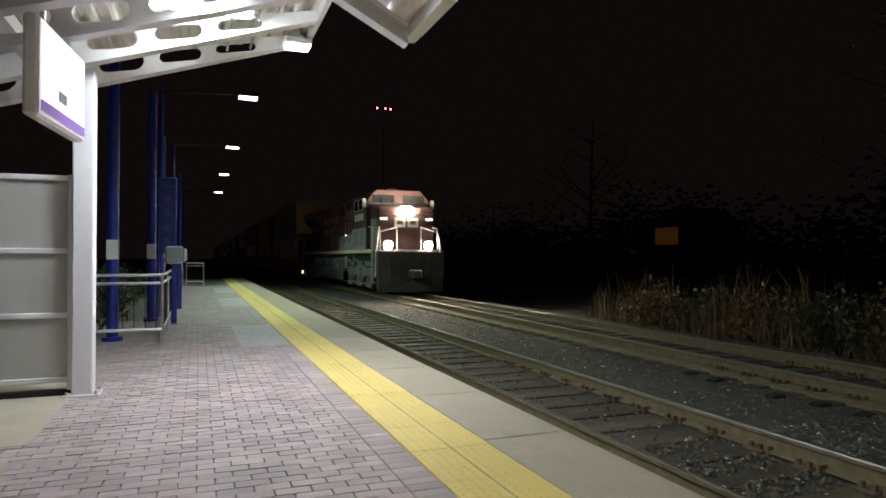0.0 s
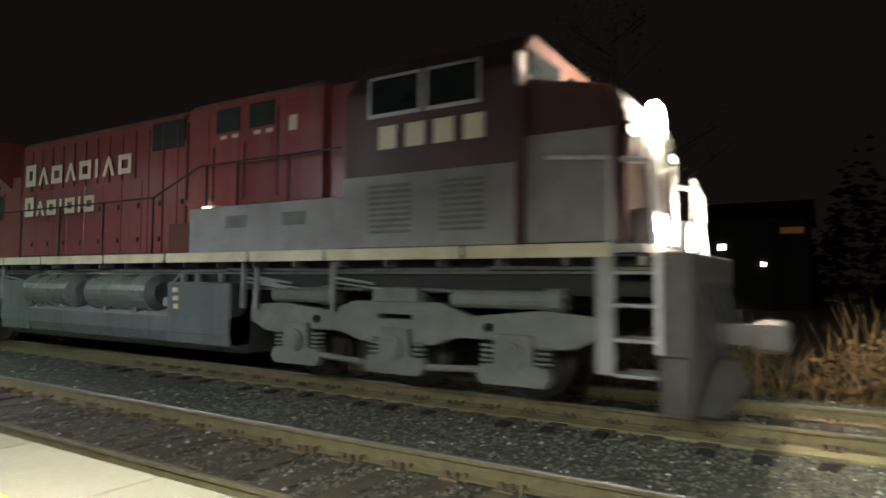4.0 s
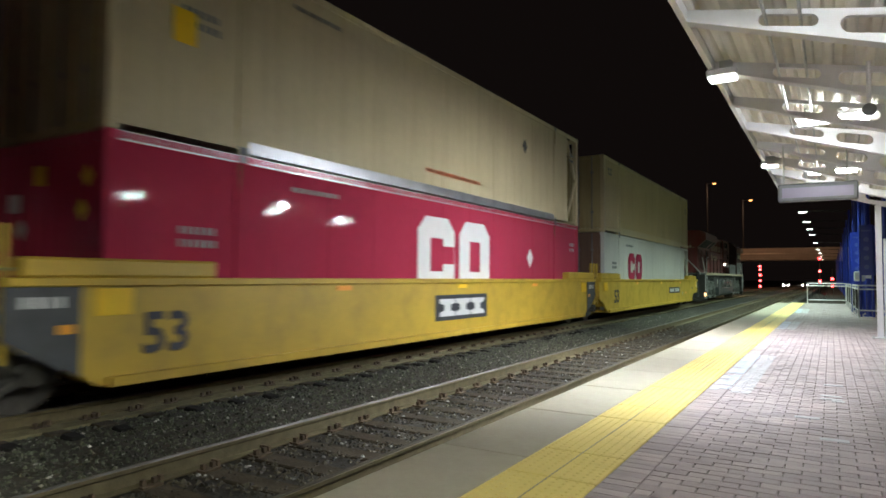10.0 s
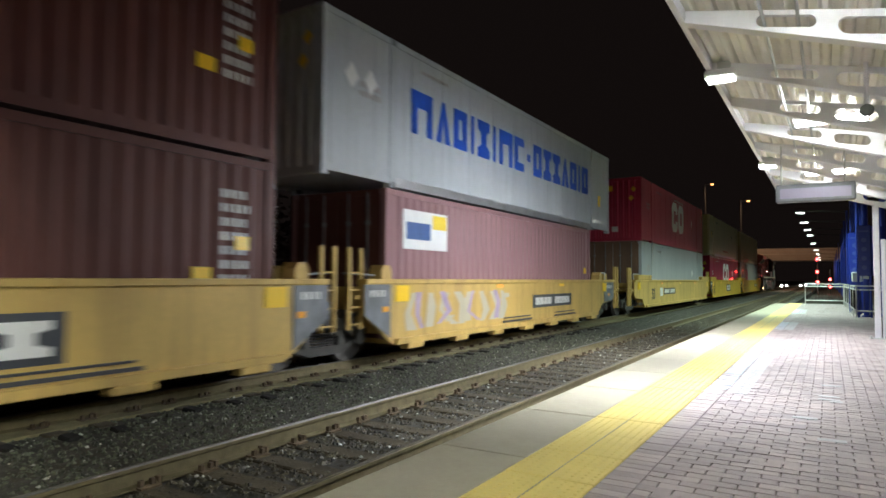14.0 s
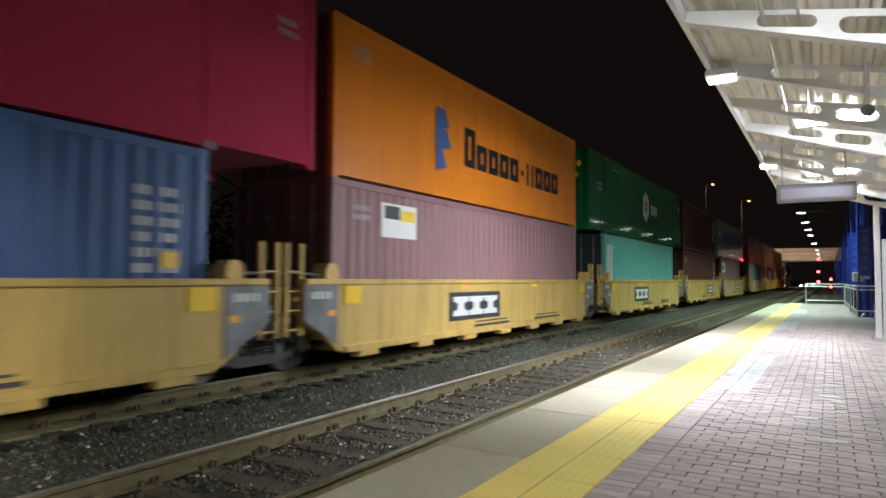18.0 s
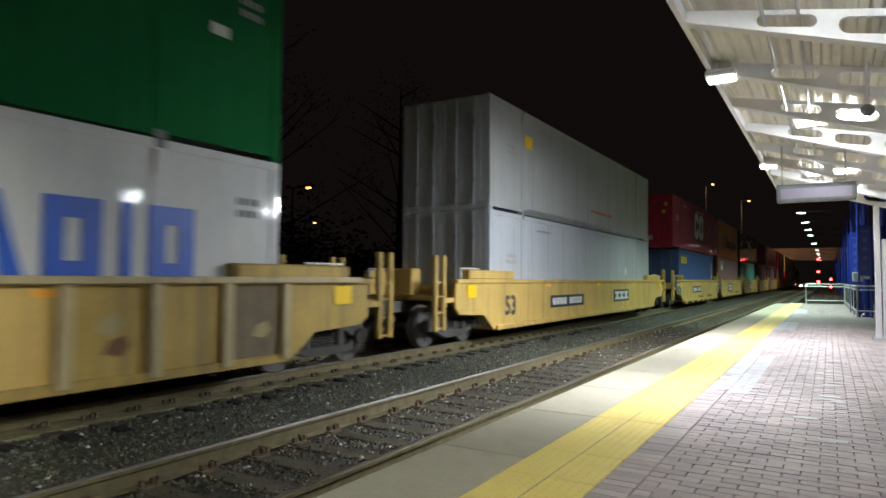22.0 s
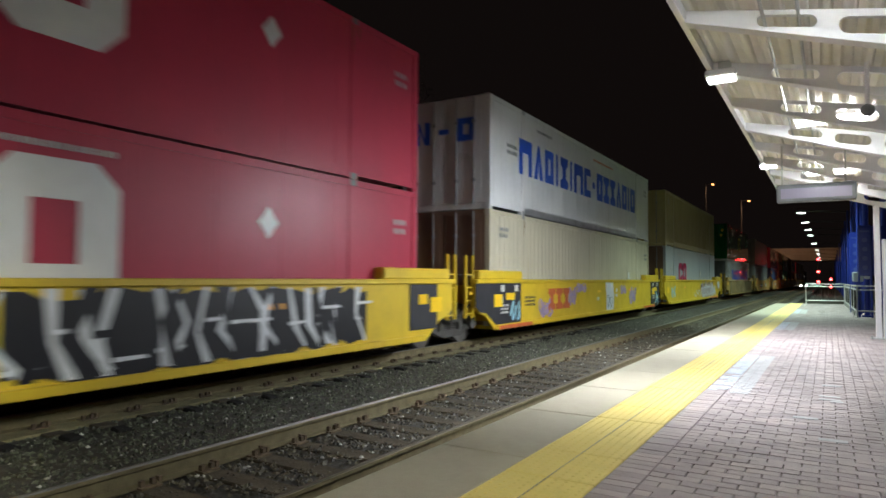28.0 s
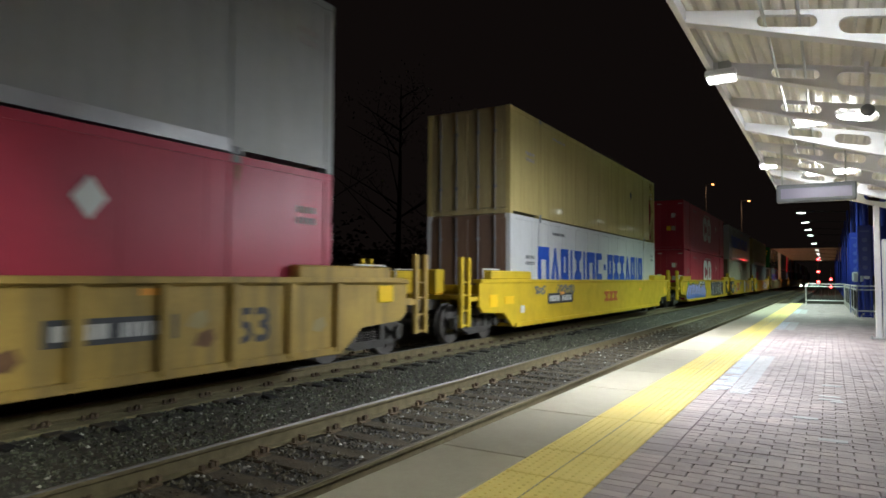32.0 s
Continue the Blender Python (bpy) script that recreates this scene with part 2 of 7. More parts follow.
M_well = mat("yellow_well_paint", (0.60, 0.40, 0.045), 0.5, 0, 0.14, 0.9, 0.06, 40, dirty=0.4, dirt=(0.33, 0.23, 0.07))
M_well2 = mat("faded_yellow_well_paint", (0.62, 0.42, 0.12), 0.58, 0, 0.18, 0.9, 0.06, 40, streak=0.45, dirt=(0.30, 0.19, 0.09))
M_well3 = mat("grimy_yellow_well_paint", (0.46, 0.31, 0.07), 0.6, 0, 0.25, 1.2, 0.1, 40, streak=0.6, dirt=(0.15, 0.12, 0.08))
M_ribpost = mat("grey_beige_worn_post", (0.50, 0.41, 0.23), 0.65, 0, 0.25, 1.5, 0.1, 40, streak=0.5, dirt=(0.24, 0.19, 0.12))
M_ribdirt = mat("brown_grime_on_panel", (0.21, 0.165, 0.095), 0.75, 0, 0.3, 1.5, 0.1, 40, streak=0.5, dirt=(0.10, 0.085, 0.06))
M_well4 = mat("fresh_yellow_well_paint", (0.72, 0.50, 0.03), 0.45, 0, 0.1, 0.9, 0.05, 40, dirty=0.3, dirt=(0.45, 0.30, 0.06))
M_wgrey = mat("grey_well_end", (0.20, 0.21, 0.22), 0.6, 0.1, 0.25, 3, dirty=0.4)
M_wdark = mat("dark_grey_well_end", (0.075, 0.08, 0.082), 0.6, 0.1, 0.25, 3, dirty=0.4)
M_wblack = mat("black_well_end", (0.035, 0.035, 0.04), 0.55, 0.1, 0.25, 3)
M_reflect = mat("yellow_reflector", (0.95, 0.62, 0.02), 0.35, 0, 0.05, 5)
M_oreflect = mat("orange_reflector", (0.95, 0.42, 0.05), 0.35, 0, 0.05, 5)
M_plate = mat("dark_number_panel", (0.05, 0.055, 0.065), 0.5, 0, 0.2, 5)
M_bar = mat("pale_marking", (0.68, 0.68, 0.66), 0.55, 0, 0.15, 6)
M_print = mat("worn_pale_print", (0.42, 0.38, 0.37), 0.6, 0, 0.3, 6)
M_dmark = mat("dark_marking", (0.06, 0.06, 0.065), 0.6, 0, 0.3, 6)


def boxpaint(name, col, dirt, streak=0.35, rough=0.38, var=0.10):
    m = mat(name, col, rough * (0.3 if rough < 0.2 else 1.0), 0, var, 0.5, 0.16 if rough < 0.2 else 0.06, 3.5 if rough < 0.2 else 25, streak=streak, dirt=dirt)
    b = m.node_tree.nodes["Principled BSDF"]
    b.inputs["Specular IOR Level"].default_value = 0.16 if rough < 0.2 else 0.3
    b.inputs["Sheen Weight"].default_value = 0.12      # a film of road dust
    b.inputs["Sheen Roughness"].default_value = 0.5
    return m


M_c_white = boxpaint("white_container_paint", (0.72, 0.72, 0.68), (0.52, 0.49, 0.42), 0.3, 0.12)
M_c_grey = boxpaint("silver_grey_container_paint", (0.50, 0.53, 0.56), (0.36, 0.37, 0.38), 0.3, 0.16)
M_c_dgrey = boxpaint("dull_grey_container_paint", (0.40, 0.41, 0.40), (0.27, 0.26, 0.24), 0.3, 0.42)
M_c_beige = boxpaint("beige_container_paint", (0.60, 0.51, 0.31), (0.44, 0.35, 0.19), 0.35, 0.30)
M_c_tan = boxpaint("weathered_tan_container_paint", (0.42, 0.345, 0.17), (0.25, 0.17, 0.065), 0.5, 0.30)
M_c_ytan = boxpaint("yellow_tan_container_paint", (0.58, 0.48, 0.20), (0.36, 0.26, 0.09), 0.45, 0.16)
M_c_cream = boxpaint("cream_container_paint", (0.52, 0.48, 0.36), (0.36, 0.32, 0.21), 0.4, 0.42)
M_c_red = boxpaint("red_container_paint", (0.46, 0.042, 0.085), (0.36, 0.05, 0.08), 0.25, 0.10)
M_c_red2 = boxpaint("matt_red_container_paint", (0.46, 0.040, 0.078), (0.35, 0.045, 0.07), 0.25, 0.36)
M_c_brown = boxpaint("brown_red_container_paint", (0.12, 0.037, 0.028), (0.07, 0.028, 0.02), 0.4, 0.5)
M_c_mauve = boxpaint("faded_maroon_container_paint", (0.30, 0.16, 0.17), (0.19, 0.11, 0.11), 0.3, 0.5)
M_c_green = boxpaint("green_container_paint", (0.011, 0.135, 0.042), (0.009, 0.075, 0.025), 0.3, 0.12)
M_c_teal = boxpaint("teal_container_paint", (0.13, 0.42, 0.38), (0.10, 0.27, 0.25), 0.3, 0.42)
M_c_orange = boxpaint("orange_container_paint", (0.72, 0.21, 0.01), (0.40, 0.13, 0.02), 0.25, 0.38)
M_c_blue = boxpaint("blue_container_paint", (0.06, 0.12, 0.30), (0.05, 0.07, 0.15), 0.3, 0.4)
M_c_mo = boxpaint("off_white_container_paint", (0.68, 0.69, 0.69), (0.50, 0.49, 0.46), 0.25, 0.14)
M_alu = mat("weathered_aluminium", (0.62, 0.62, 0.63), 0.28, 0.75, 0.12, 2, 0.12, 6, dirty=0.35, dirt=(0.38, 0.36, 0.33))
# rust brown, darkened for the shade on the containers' rear ends
M_shaded_doors = boxpaint("shaded_rusty_doors", (0.20, 0.12, 0.08), (0.09, 0.06, 0.05), 0.5, 0.6)
M_rust = mat("rust_stain", (0.19, 0.10, 0.05), 0.8, 0, 0.4, 8)
M_l_blue = mat("bright_blue_lettering", (0.02, 0.10, 0.55), 0.4, 0, 0.08, 4)
M_l_black = mat("near_black_lettering", (0.015, 0.015, 0.02), 0.45, 0, 0.1, 4)
M_l_red = mat("crimson_lettering", (0.42, 0.02, 0.08), 0.4, 0, 0.1, 4)
M_l_white = mat("white_lettering", (0.80, 0.80, 0.78), 0.4, 0, 0.06, 4)
M_l_yellow = mat("yellow_lettering", (0.85, 0.62, 0.05), 0.45, 0, 0.1, 4)
M_g_lilac = mat("lilac_spray_paint", (0.42, 0.45, 0.85), 0.5, 0, 0.3, 3)
M_l_blue2 = mat("cornflower_spray_paint", (0.10, 0.20, 0.62), 0.5, 0, 0.25, 3)
M_g_violet = mat("faded_violet_spray_paint", (0.42, 0.32, 0.48), 0.5, 0, 0.3, 3)
M_g_black = mat("black_spray_paint", (0.015, 0.015, 0.02), 0.4, 0, 0.2, 3)
M_g_white = mat("white_spray_paint", (0.74, 0.76, 0.78), 0.5, 0, 0.15, 3)
M_g_cyan = mat("pale_blue_spray_paint", (0.30, 0.55, 0.65), 0.5, 0, 0.2, 3)
M_g_green = mat("green_spray_paint", (0.16, 0.50, 0.06), 0.5, 0, 0.2, 3)
M_orange_b = mat("faded_red_marking", (0.60, 0.14, 0.05), 0.5, 0, 0.15, 4)


# ---- mesh helpers ----
def bx(bm, x0, x1, y0, y1, z0, z1):
    v = [bm.verts.new((x, y, z)) for x in (x0, x1) for y in (y0, y1) for z in (z0, z1)]
    for f in ((0, 1, 3, 2), (4, 6, 7, 5), (0, 4, 5, 1), (2, 3, 7, 6), (0, 2, 6, 4), (1, 5, 7, 3)):
        bm.faces.new([v[i] for i in f])
    return v


def rbx(bm, x0, x1, y0, y1, z0, z1, r=0.02, seg=1):
    """A box with rounded edges."""
    v = bx(bm, x0, x1, y0, y1, z0, z1)
    es = {e for p in v for e in p.link_edges}
    bmesh.ops.bevel(bm, geom=list(es), offset=r, segments=seg, affect="EDGES", profile=0.5)


def rod(bm, a, b, r, n=8):
    """A round bar from a to b."""
    a, b = Vector(a), Vector(b)
    m = Matrix.Translation((a + b) / 2) @ (b - a).to_track_quat("Z", "Y").to_matrix().to_4x4()
    bmesh.ops.create_cone(bm, cap_ends=True, segments=n, radius1=r, radius2=r, depth=(b - a).length, matrix=m)


def cone(bm, a, b, r1, r2, n=8):
    a, b = Vector(a), Vector(b)
    m = Matrix.Translation((a + b) / 2) @ (b - a).to_track_quat("Z", "Y").to_matrix().to_4x4()
    bmesh.ops.create_cone(bm, cap_ends=True, segments=n, radius1=r1, radius2=r2, depth=(b - a).length, matrix=m)


def prism(bm, pts, axis, a0, a1):
    """A flat outline, swept along an axis ('x': outline in y, z; 'y': outline in x, z; 'z': outline in x, y)."""
    def p3(p, a):
        return {"x": (a, p[0], p[1]), "y": (p[0], a, p[1]), "z": (p[0], p[1], a)}[axis]
    lo = [bm.verts.new(p3(p, a0)) for p in pts]
    hi = [bm.verts.new(p3(p, a1)) for p in pts]
    n = len(pts)
    bm.faces.new(lo[::-1])
    bm.faces.new(hi)
    for i in range(n):
        bm.faces.new((lo[i], lo[(i + 1) % n], hi[(i + 1) % n], hi[i]))
    return lo + hi


def pierced(bm, outline, holes, axis, a0, a1):
    """A plate with holes: outline and holes are rings of 2D points, swept along an axis."""
    def p3(p, a):
        return {"x": (a, p[0], p[1]), "y": (p[0], a, p[1]), "z": (p[0], p[1], a)}[axis]
    tmp = bmesh.new()
    for ring in (outline, *holes):
        vs = [tmp.verts.new(p3(p, a0)) for p in ring]
        for i in range(len(vs)):
            tmp.edges.new((vs[i], vs[(i + 1) % len(vs)]))
    bmesh.ops.triangle_fill(tmp, use_beauty=True, use_dissolve=False, edges=tmp.edges[:])
    ex = bmesh.ops.extrude_face_region(tmp, geom=tmp.faces[:])
    d = {"x": (a1 - a0, 0, 0), "y": (0, a1 - a0, 0), "z": (0, 0, a1 - a0)}[axis]
    bmesh.ops.translate(tmp, verts=[g for g in ex["geom"] if isinstance(g, bmesh.types.BMVert)], vec=d)
    me = bpy.data.meshes.new("tmp")
    tmp.to_mesh(me)
    tmp.free()
    bm.from_mesh(me)
    bpy.data.meshes.remove(me)


def oval(cx, cz, w, h, n=6):
    """A stadium-shaped ring."""
    r = h / 2
    pts = []
    for s, c in ((1, cx + w / 2 - r), (-1, cx - w / 2 + r)):
        for i in range(n + 1):
            a = -math.pi / 2 + math.pi * i / n
            pts.append((c + s * r * math.cos(a), cz + s * r * math.sin(a)))
    return pts


def mesh_of(name, bm, material, smooth=False):
    bmesh.ops.recalc_face_normals(bm, faces=bm.faces[:])
    me = bpy.data.meshes.new(name)
    bm.to_mesh(me)
    bm.free()
    me.materials.append(material)
    if smooth:
        for p in me.polygons:
            p.use_smooth = True
    return me


def part(name, bm, material, parent=None, label="", place=None, smooth=False):
    ob = new(name, mesh_of(name, bm, material, smooth))
    if parent is not None:
        ob.parent = parent
    if place is not None:
        ob.matrix_basis = place
    if label:
        ob["label"] = label
    return ob


def shared(name, me, parent, place, label=""):
    """A piece on a mesh that others use too."""
    ob = new(name, me)
    ob.parent = parent
    ob.matrix_basis = place
    if label:
        ob["label"] = label
    return ob


def B(*boxes):
    """A mesh of plain boxes."""
    bm = bmesh.new()
    for b in boxes:
        bx(bm, *b)
    return bm


def RB(r, *boxes):
    bm = bmesh.new()
    for b in boxes:
        rbx(bm, *b, r)
    return bm


def many(name, verts, faces, material, parent=None, kind=""):
    me = bpy.data.meshes.new(name)
    me.from_pydata(verts, [], faces)
    me.materials.append(material)
    ob = new(name, me)
    if parent is not None:
        ob.parent = parent
    if kind:
        ob["kind"] = kind
    return ob


def scatter(name, points, sizes, material, parent=None, kind="stuff", flat=0.7):
    """Many small angular stones as one mesh."""
    rs = np.random.RandomState(5)
    base = np.array([(1, 0, 0), (0, 1, 0), (-1, 0, 0), (0, -1, 0), (0, 0, 1)], float)
    tri = np.array([(0, 1, 4), (1, 2, 4), (2, 3, 4), (3, 0, 4)])
    n = len(points)
    ang = rs.rand(n) * 6.28
    v = base[None] * (0.7 + 0.6 * rs.rand(n, 5, 3))
    v[:, :, 2] = v[:, :, 2] * flat + (rs.rand(n, 5) - 0.5) * 0.5
    x = v[:, :, 0] * np.cos(ang)[:, None] - v[:, :, 1] * np.sin(ang)[:, None]
    y = v[:, :, 0] * np.sin(ang)[:, None] + v[:, :, 1] * np.cos(ang)[:, None]
    w = np.stack([x, y, v[:, :, 2]], 2) * np.asarray(sizes)[:, None, None] + np.asarray(points)[:, None, :]
    f = tri[None] + 5 * np.arange(n)[:, None, None]
    return many(name, w.reshape(-1, 3).tolist(), f.reshape(-1, 3).tolist(), material, parent, kind)


# ---- ground, tracks, platform ----
g = part("ground", B((-900, 900, -900, 1400, -1.6, -1.05)), M_ground)
tagged(g, "dark bare soil and weeds beside the railway", "ground", kind="structure")

bm = bmesh.new()
prism(bm, [(-13.0, -1.05), (-11.2, -0.60), (-10.2, -0.535), (-2.2, -0.535), (-2.2, -1.05)], "y", -330, 420)
part_dust = B((TRACK2 + 0.82, TRACK2 + 1.13, -80, 120, -0.60, -0.502), (TRACK1 - 1.28, TRACK1 - 0.80, -80, 120, -0.60, -0.527))
bed = tagged(part("ballast_bed", bm, M_ballast), "grey crushed-stone ballast bed under two railway tracks", "ballast", kind="structure")

tagged(part("fouled_ballast", part_dust, M_dust), "tan dusty fouled ballast beside the rails", "ballast", kind="structure")
rs = np.random.RandomState(3)
n = 46000
py = np.concatenate([rs.uniform(-26, 34, n), rs.uniform(-9, 20, 70000), rs.uniform(34, 80, 9000), rs.uniform(-60, -26, 6000)])
px = rs.uniform(-11.3, -2.5, len(py))
keep = np.ones(len(py), bool)
for rx in (TRACK1 - 0.7525, TRACK1 + 0.7525, TRACK2 - 0.7525, TRACK2 + 0.7525):
    keep &= abs(px - rx) > 0.11
on1 = ((abs(px - TRACK1) < 1.32) | (abs(px - TRACK2) < 1.36)) & ((((py + 200.10) % 0.56) < 0.20) & (rs.rand(len(py)) < np.where(abs(px - TRACK1) < 1.32, 0.86, 0.93)))
keep &= ~on1
px, py = px[keep], py[keep]
pz = np.where(abs(px - TRACK1) < 1.3, -0.528, -0.535) - np.where(px < -10.2, (-10.2 - px) * 0.07, 0)
inner = abs(px - TRACK1) < 1.3
size = rs.uniform(0.012, 0.036, len(px))
pts3 = np.stack([px, py, pz + np.where(inner, 0.012, 0.0)], 1)
pale = rs.rand(len(px)) < 0.035
scatter("ballast_stones", pts3[~inner & ~pale], size[~inner & ~pale], M_stone)
tagged(scatter("pale_stones", pts3[pale] + np.array([0, 0, 0.006]), size[pale] * 0.8, M_stone3), "scattered pale stones in the ballast", "ballast", kind="stuff")
inner &= ~pale
tagged(scatter("crib_stones", pts3[inner], size[inner], M_stone2), "oily brown ballast stones between the near ties", "ballast", kind="stuff")
tagged(bpy.data.objects["ballast_stones"], "loose grey ballast stones between the rails", "ballast", kind="stuff")

RAILP = [(-0.07, 0), (-0.07, 0.012), (-0.012, 0.03), (-0.012, 0.125), (-0.036, 0.14), (-0.036, 0.168), (0.036, 0.168), (0.036, 0.14), (0.012, 0.125), (0.012, 0.03), (0.07, 0.012), (0.07, 0)]


def rail_track(name, cx, y0, y1, label):
    tr = new(name)
    tr.location = (cx, 0, RAIL_Z)
    tagged(tr, label, "railway track", "parallel tracks", "structure")
    for s in (-1, 1):
        bm = bmesh.new()
        prism(bm, [(s * 0.7525 + a, b - 0.18) for a, b in RAILP], "y", y0, y1)
        r = part("rail", bm, M_rail, tr)
        bm = bmesh.new()
        prism(bm, [(s * 0.7525 - 0.024, -0.0135), (s * 0.7525 - 0.014, 0.0), (s * 0.7525 + 0.014, 0.0), (s * 0.7525 + 0.024, -0.0135)], "y", y0, y1)
        part("running_surface", bm, M_raildull if cx > -6 and s > 0 else M_railtop, r, "worn rail head")
    return tr


track1 = rail_track("track_near", TRACK1, -330, 420, "near railway track, bright rails on dark timber ties")
track2 = rail_track("track_far", TRACK2, -330, 420, "far railway track, ties sunk in ballast")

# ties: single pieces where the camera stands, joined far off
tie_me = mesh_of("tie", RB(0.012, (-1.3, 1.3, -0.115, 0.115, -0.16, 0)), M_tie)
clip_b = bmesh.new()
for s in (-1, 1):
    bx(clip_b, s * 0.7525 - 0.17, s * 0.7525 + 0.17, -0.09, 0.09, 0.0, 0.016)
    for e in (-1, 1):
        for yy in (-0.05, 0.05):
            bx(clip_b, s * 0.7525 + e * 0.10 - 0.02, s * 0.7525 + e * 0.10 + 0.02, yy - 0.018, yy + 0.018, 0.016, 0.062)
        bx(clip_b, s * 0.7525 + e * 0.05 - 0.045, s * 0.7525 + e * 0.05 + 0.045, 0.11, 0.14, -0.02, 0.055)
clip_me = mesh_of("tie_plate", clip_b, M_spike)
# near-black blocks: the shade in the hollows past the tie ends, as colour
tie_hollow_me = mesh_of("tie_end", RB(0.02, (-0.11, 0.11, -0.085, 0.085, -0.1, 0.0)), M_pit)
far_ties, far_f = [], []
for tr, cx, drop in ((track1, TRACK1, 0.0), (track2, TRACK2, 0.0)):
    i = 0
    y = -200.0
    while y < 260:
        jog = 0.03 * math.sin(i * 12.7)
        m = pose(0.04 * math.sin(i * 5.1), y + jog, -0.18 - drop, 0, 0, 0.8 * math.sin(i * 3.3))
        if -22 < y < 34 and tr is track1 or -12 < y < 22:
            tie = shared("tie", tie_me, tr, m)
            if tr is track2 and math.sin(i * 4.7) > -0.75:
                shared("tie_end", tie_hollow_me, tie, pose(1.50 + 0.07 * math.sin(i * 7.7), 0.03 * math.sin(i * 3.9), 0.012 + 0.008 * math.sin(i * 2.3), 0, 4, 9 * math.sin(i * 1.7)), "dark block painting the shade in a hollow past the tie end")
            if -14 < y < 24:
                shared("tie_plate", clip_me, tie, Matrix(), "rusty tie plates and spikes")
        else:
            k = len(far_ties)
            for dx in (-1.3, 1.3):
                for dy in (-0.115, 0.115):
                    for dz in (-0.14, 0.0):
                        far_ties.append((cx + dx, y + jog + dy, RAIL_Z - 0.18 - drop + dz))
            far_f += [[k + a for a in f] for f in ((0, 1, 3, 2), (4, 6, 7, 5), (0, 4, 5, 1), (2, 3, 7, 6), (1, 5, 7, 3))]
        y += 0.56
        i += 1
tagged(many("distant_ties", far_ties, far_f, M_tie), "rows of distant timber ties", "tie", kind="stuff")

# platform: concrete edge, yellow tactile strip, brick paving
plat = tagged(new("platform"), "low station platform with concrete edge and brick paving", "platform", kind="structure")
part("platform_core", B((-2.33, 6.0, -44, 38, -1.1, -0.10)), M_conc, plat)
part("paving_bed", B((-1.187, 6.0, -44, 38, -0.10, -0.012)), M_joint, plat)
edge_me = mesh_of("edge_slab", RB(0.010, (-0.335, 0.335, -0.744, 0.744, -0.16, 0.0)), M_conc)
for i in range(54):
    shared("edge_slab", edge_me, plat, pose(-2.095, -43.25 + 1.5 * i, 0.0015 * math.sin(i * 1.7)))
tile_b = RB(0.006, (-0.285, 0.285, -0.3045, 0.3045, -0.10, 0.0))
tile_me = mesh_of("tactile_tile", tile_b, M_yellow)
dome_v, dome_f = [], []
part("strip_seam", B((-1.477, -1.473, -43, 37, 0.0, 0.0075)), M_conc, plat)
tiles = 134
for i in range(tiles):
    y = -43.6 + 0.61 * i
    shared("tactile_tile", tile_me, plat, pose(-1.475, y, 0.003 + 0.0015 * math.sin(i * 2.1)))
    if -13 < y < 17:
        for a in range(9):
            for b in range(10):
                cx, cy = -1.475 - 0.25 + a * 0.0625, y - 0.275 + b * 0.061
                k = len(dome_v)
                for r, z in ((0.013, 0.003), (0.009, 0.0065)):
                    dome_v += [(cx + r * math.cos(q), cy + r * math.sin(q), z) for q in (0, 1.047, 2.094, 3.142, 4.189, 5.236)]
                dome_f += [[k + j, k + (j + 1) % 6, k + 6 + (j + 1) % 6, k + 6 + j] for j in range(6)] + [[k + 6 + j for j in range(6)]]
many("tactile_domes", dome_v, dome_f, M_yellow, plat, "stuff")

pav_me = mesh_of("paver", RB(0.006, (-0.0975, 0.0975, -0.0485, 0.0485, -0.05, 0.0)), M_paver1)
pav_v, pav_f = [], []
rs = np.random.RandomState(8)


def paver_at(cx, cy, hx, hy, tilt):
    k = len(pav_v)
    c = 0.0032
    for dx, dy, z in ((hx, hy, -0.02), (hx - c, hy - c, 0.0)):
        for sx, sy in ((-1, -1), (1, -1), (1, 1), (-1, 1)):
            pav_v.append((cx + sx * dx, cy + sy * dy, z + tilt[0] + tilt[1] * sx + tilt[2] * sy))
    pav_f.extend([[k + 4, k + 5, k + 6, k + 7]] + [[k + j, k + (j + 1) % 4, k + 4 + (j + 1) % 4, k + 4 + j] for j in range(4)])


PALE = ((7.42, 11.3), (17.5, 20.8), (26.2, 30.0), (-16.4, -13.5), (-24.8, -21.3), (-32.0, -28.0))   # painted squares beside the strip
row = 0
y = -34.0
while y < 37.8:
    x = -0.976 + (0.1 if row % 2 else 0.0)
    if row % 2:
        paver_at(-0.926, y, 0.048, 0.048, (rs.uniform(-0.002, 0.001), 0, 0))
    xmax = 2.6 if -18 < y < 26 else 1.2
    while x < xmax:
        t3 = (rs.uniform(-0.0025, 0.0015), rs.uniform(-0.0012, 0.0012), rs.uniform(-0.001, 0.001))
        if 2.2 < y < 4.6 and -0.8 < x < 1.6:
            shared("paver", pav_me, plat, pose(x + 0.1, y, t3[0], t3[2] * 700, t3[1] * 500))
        else:
            paver_at(x + 0.1, y, 0.0978, 0.0491, t3)
        x += 0.2
    paver_at(-1.08, y, 0.1035, 0.049, (rs.uniform(-0.002, 0.001), 0, 0))
    y += 0.1
    row += 1
many("paver_field", pav_v, pav_f, M_paver, plat, "stuff")
part("plain_paving", B((2.62, 6.0, -44, 38, -0.012, -0.001)), M_paver, plat)
rs = np.random.RandomState(4)


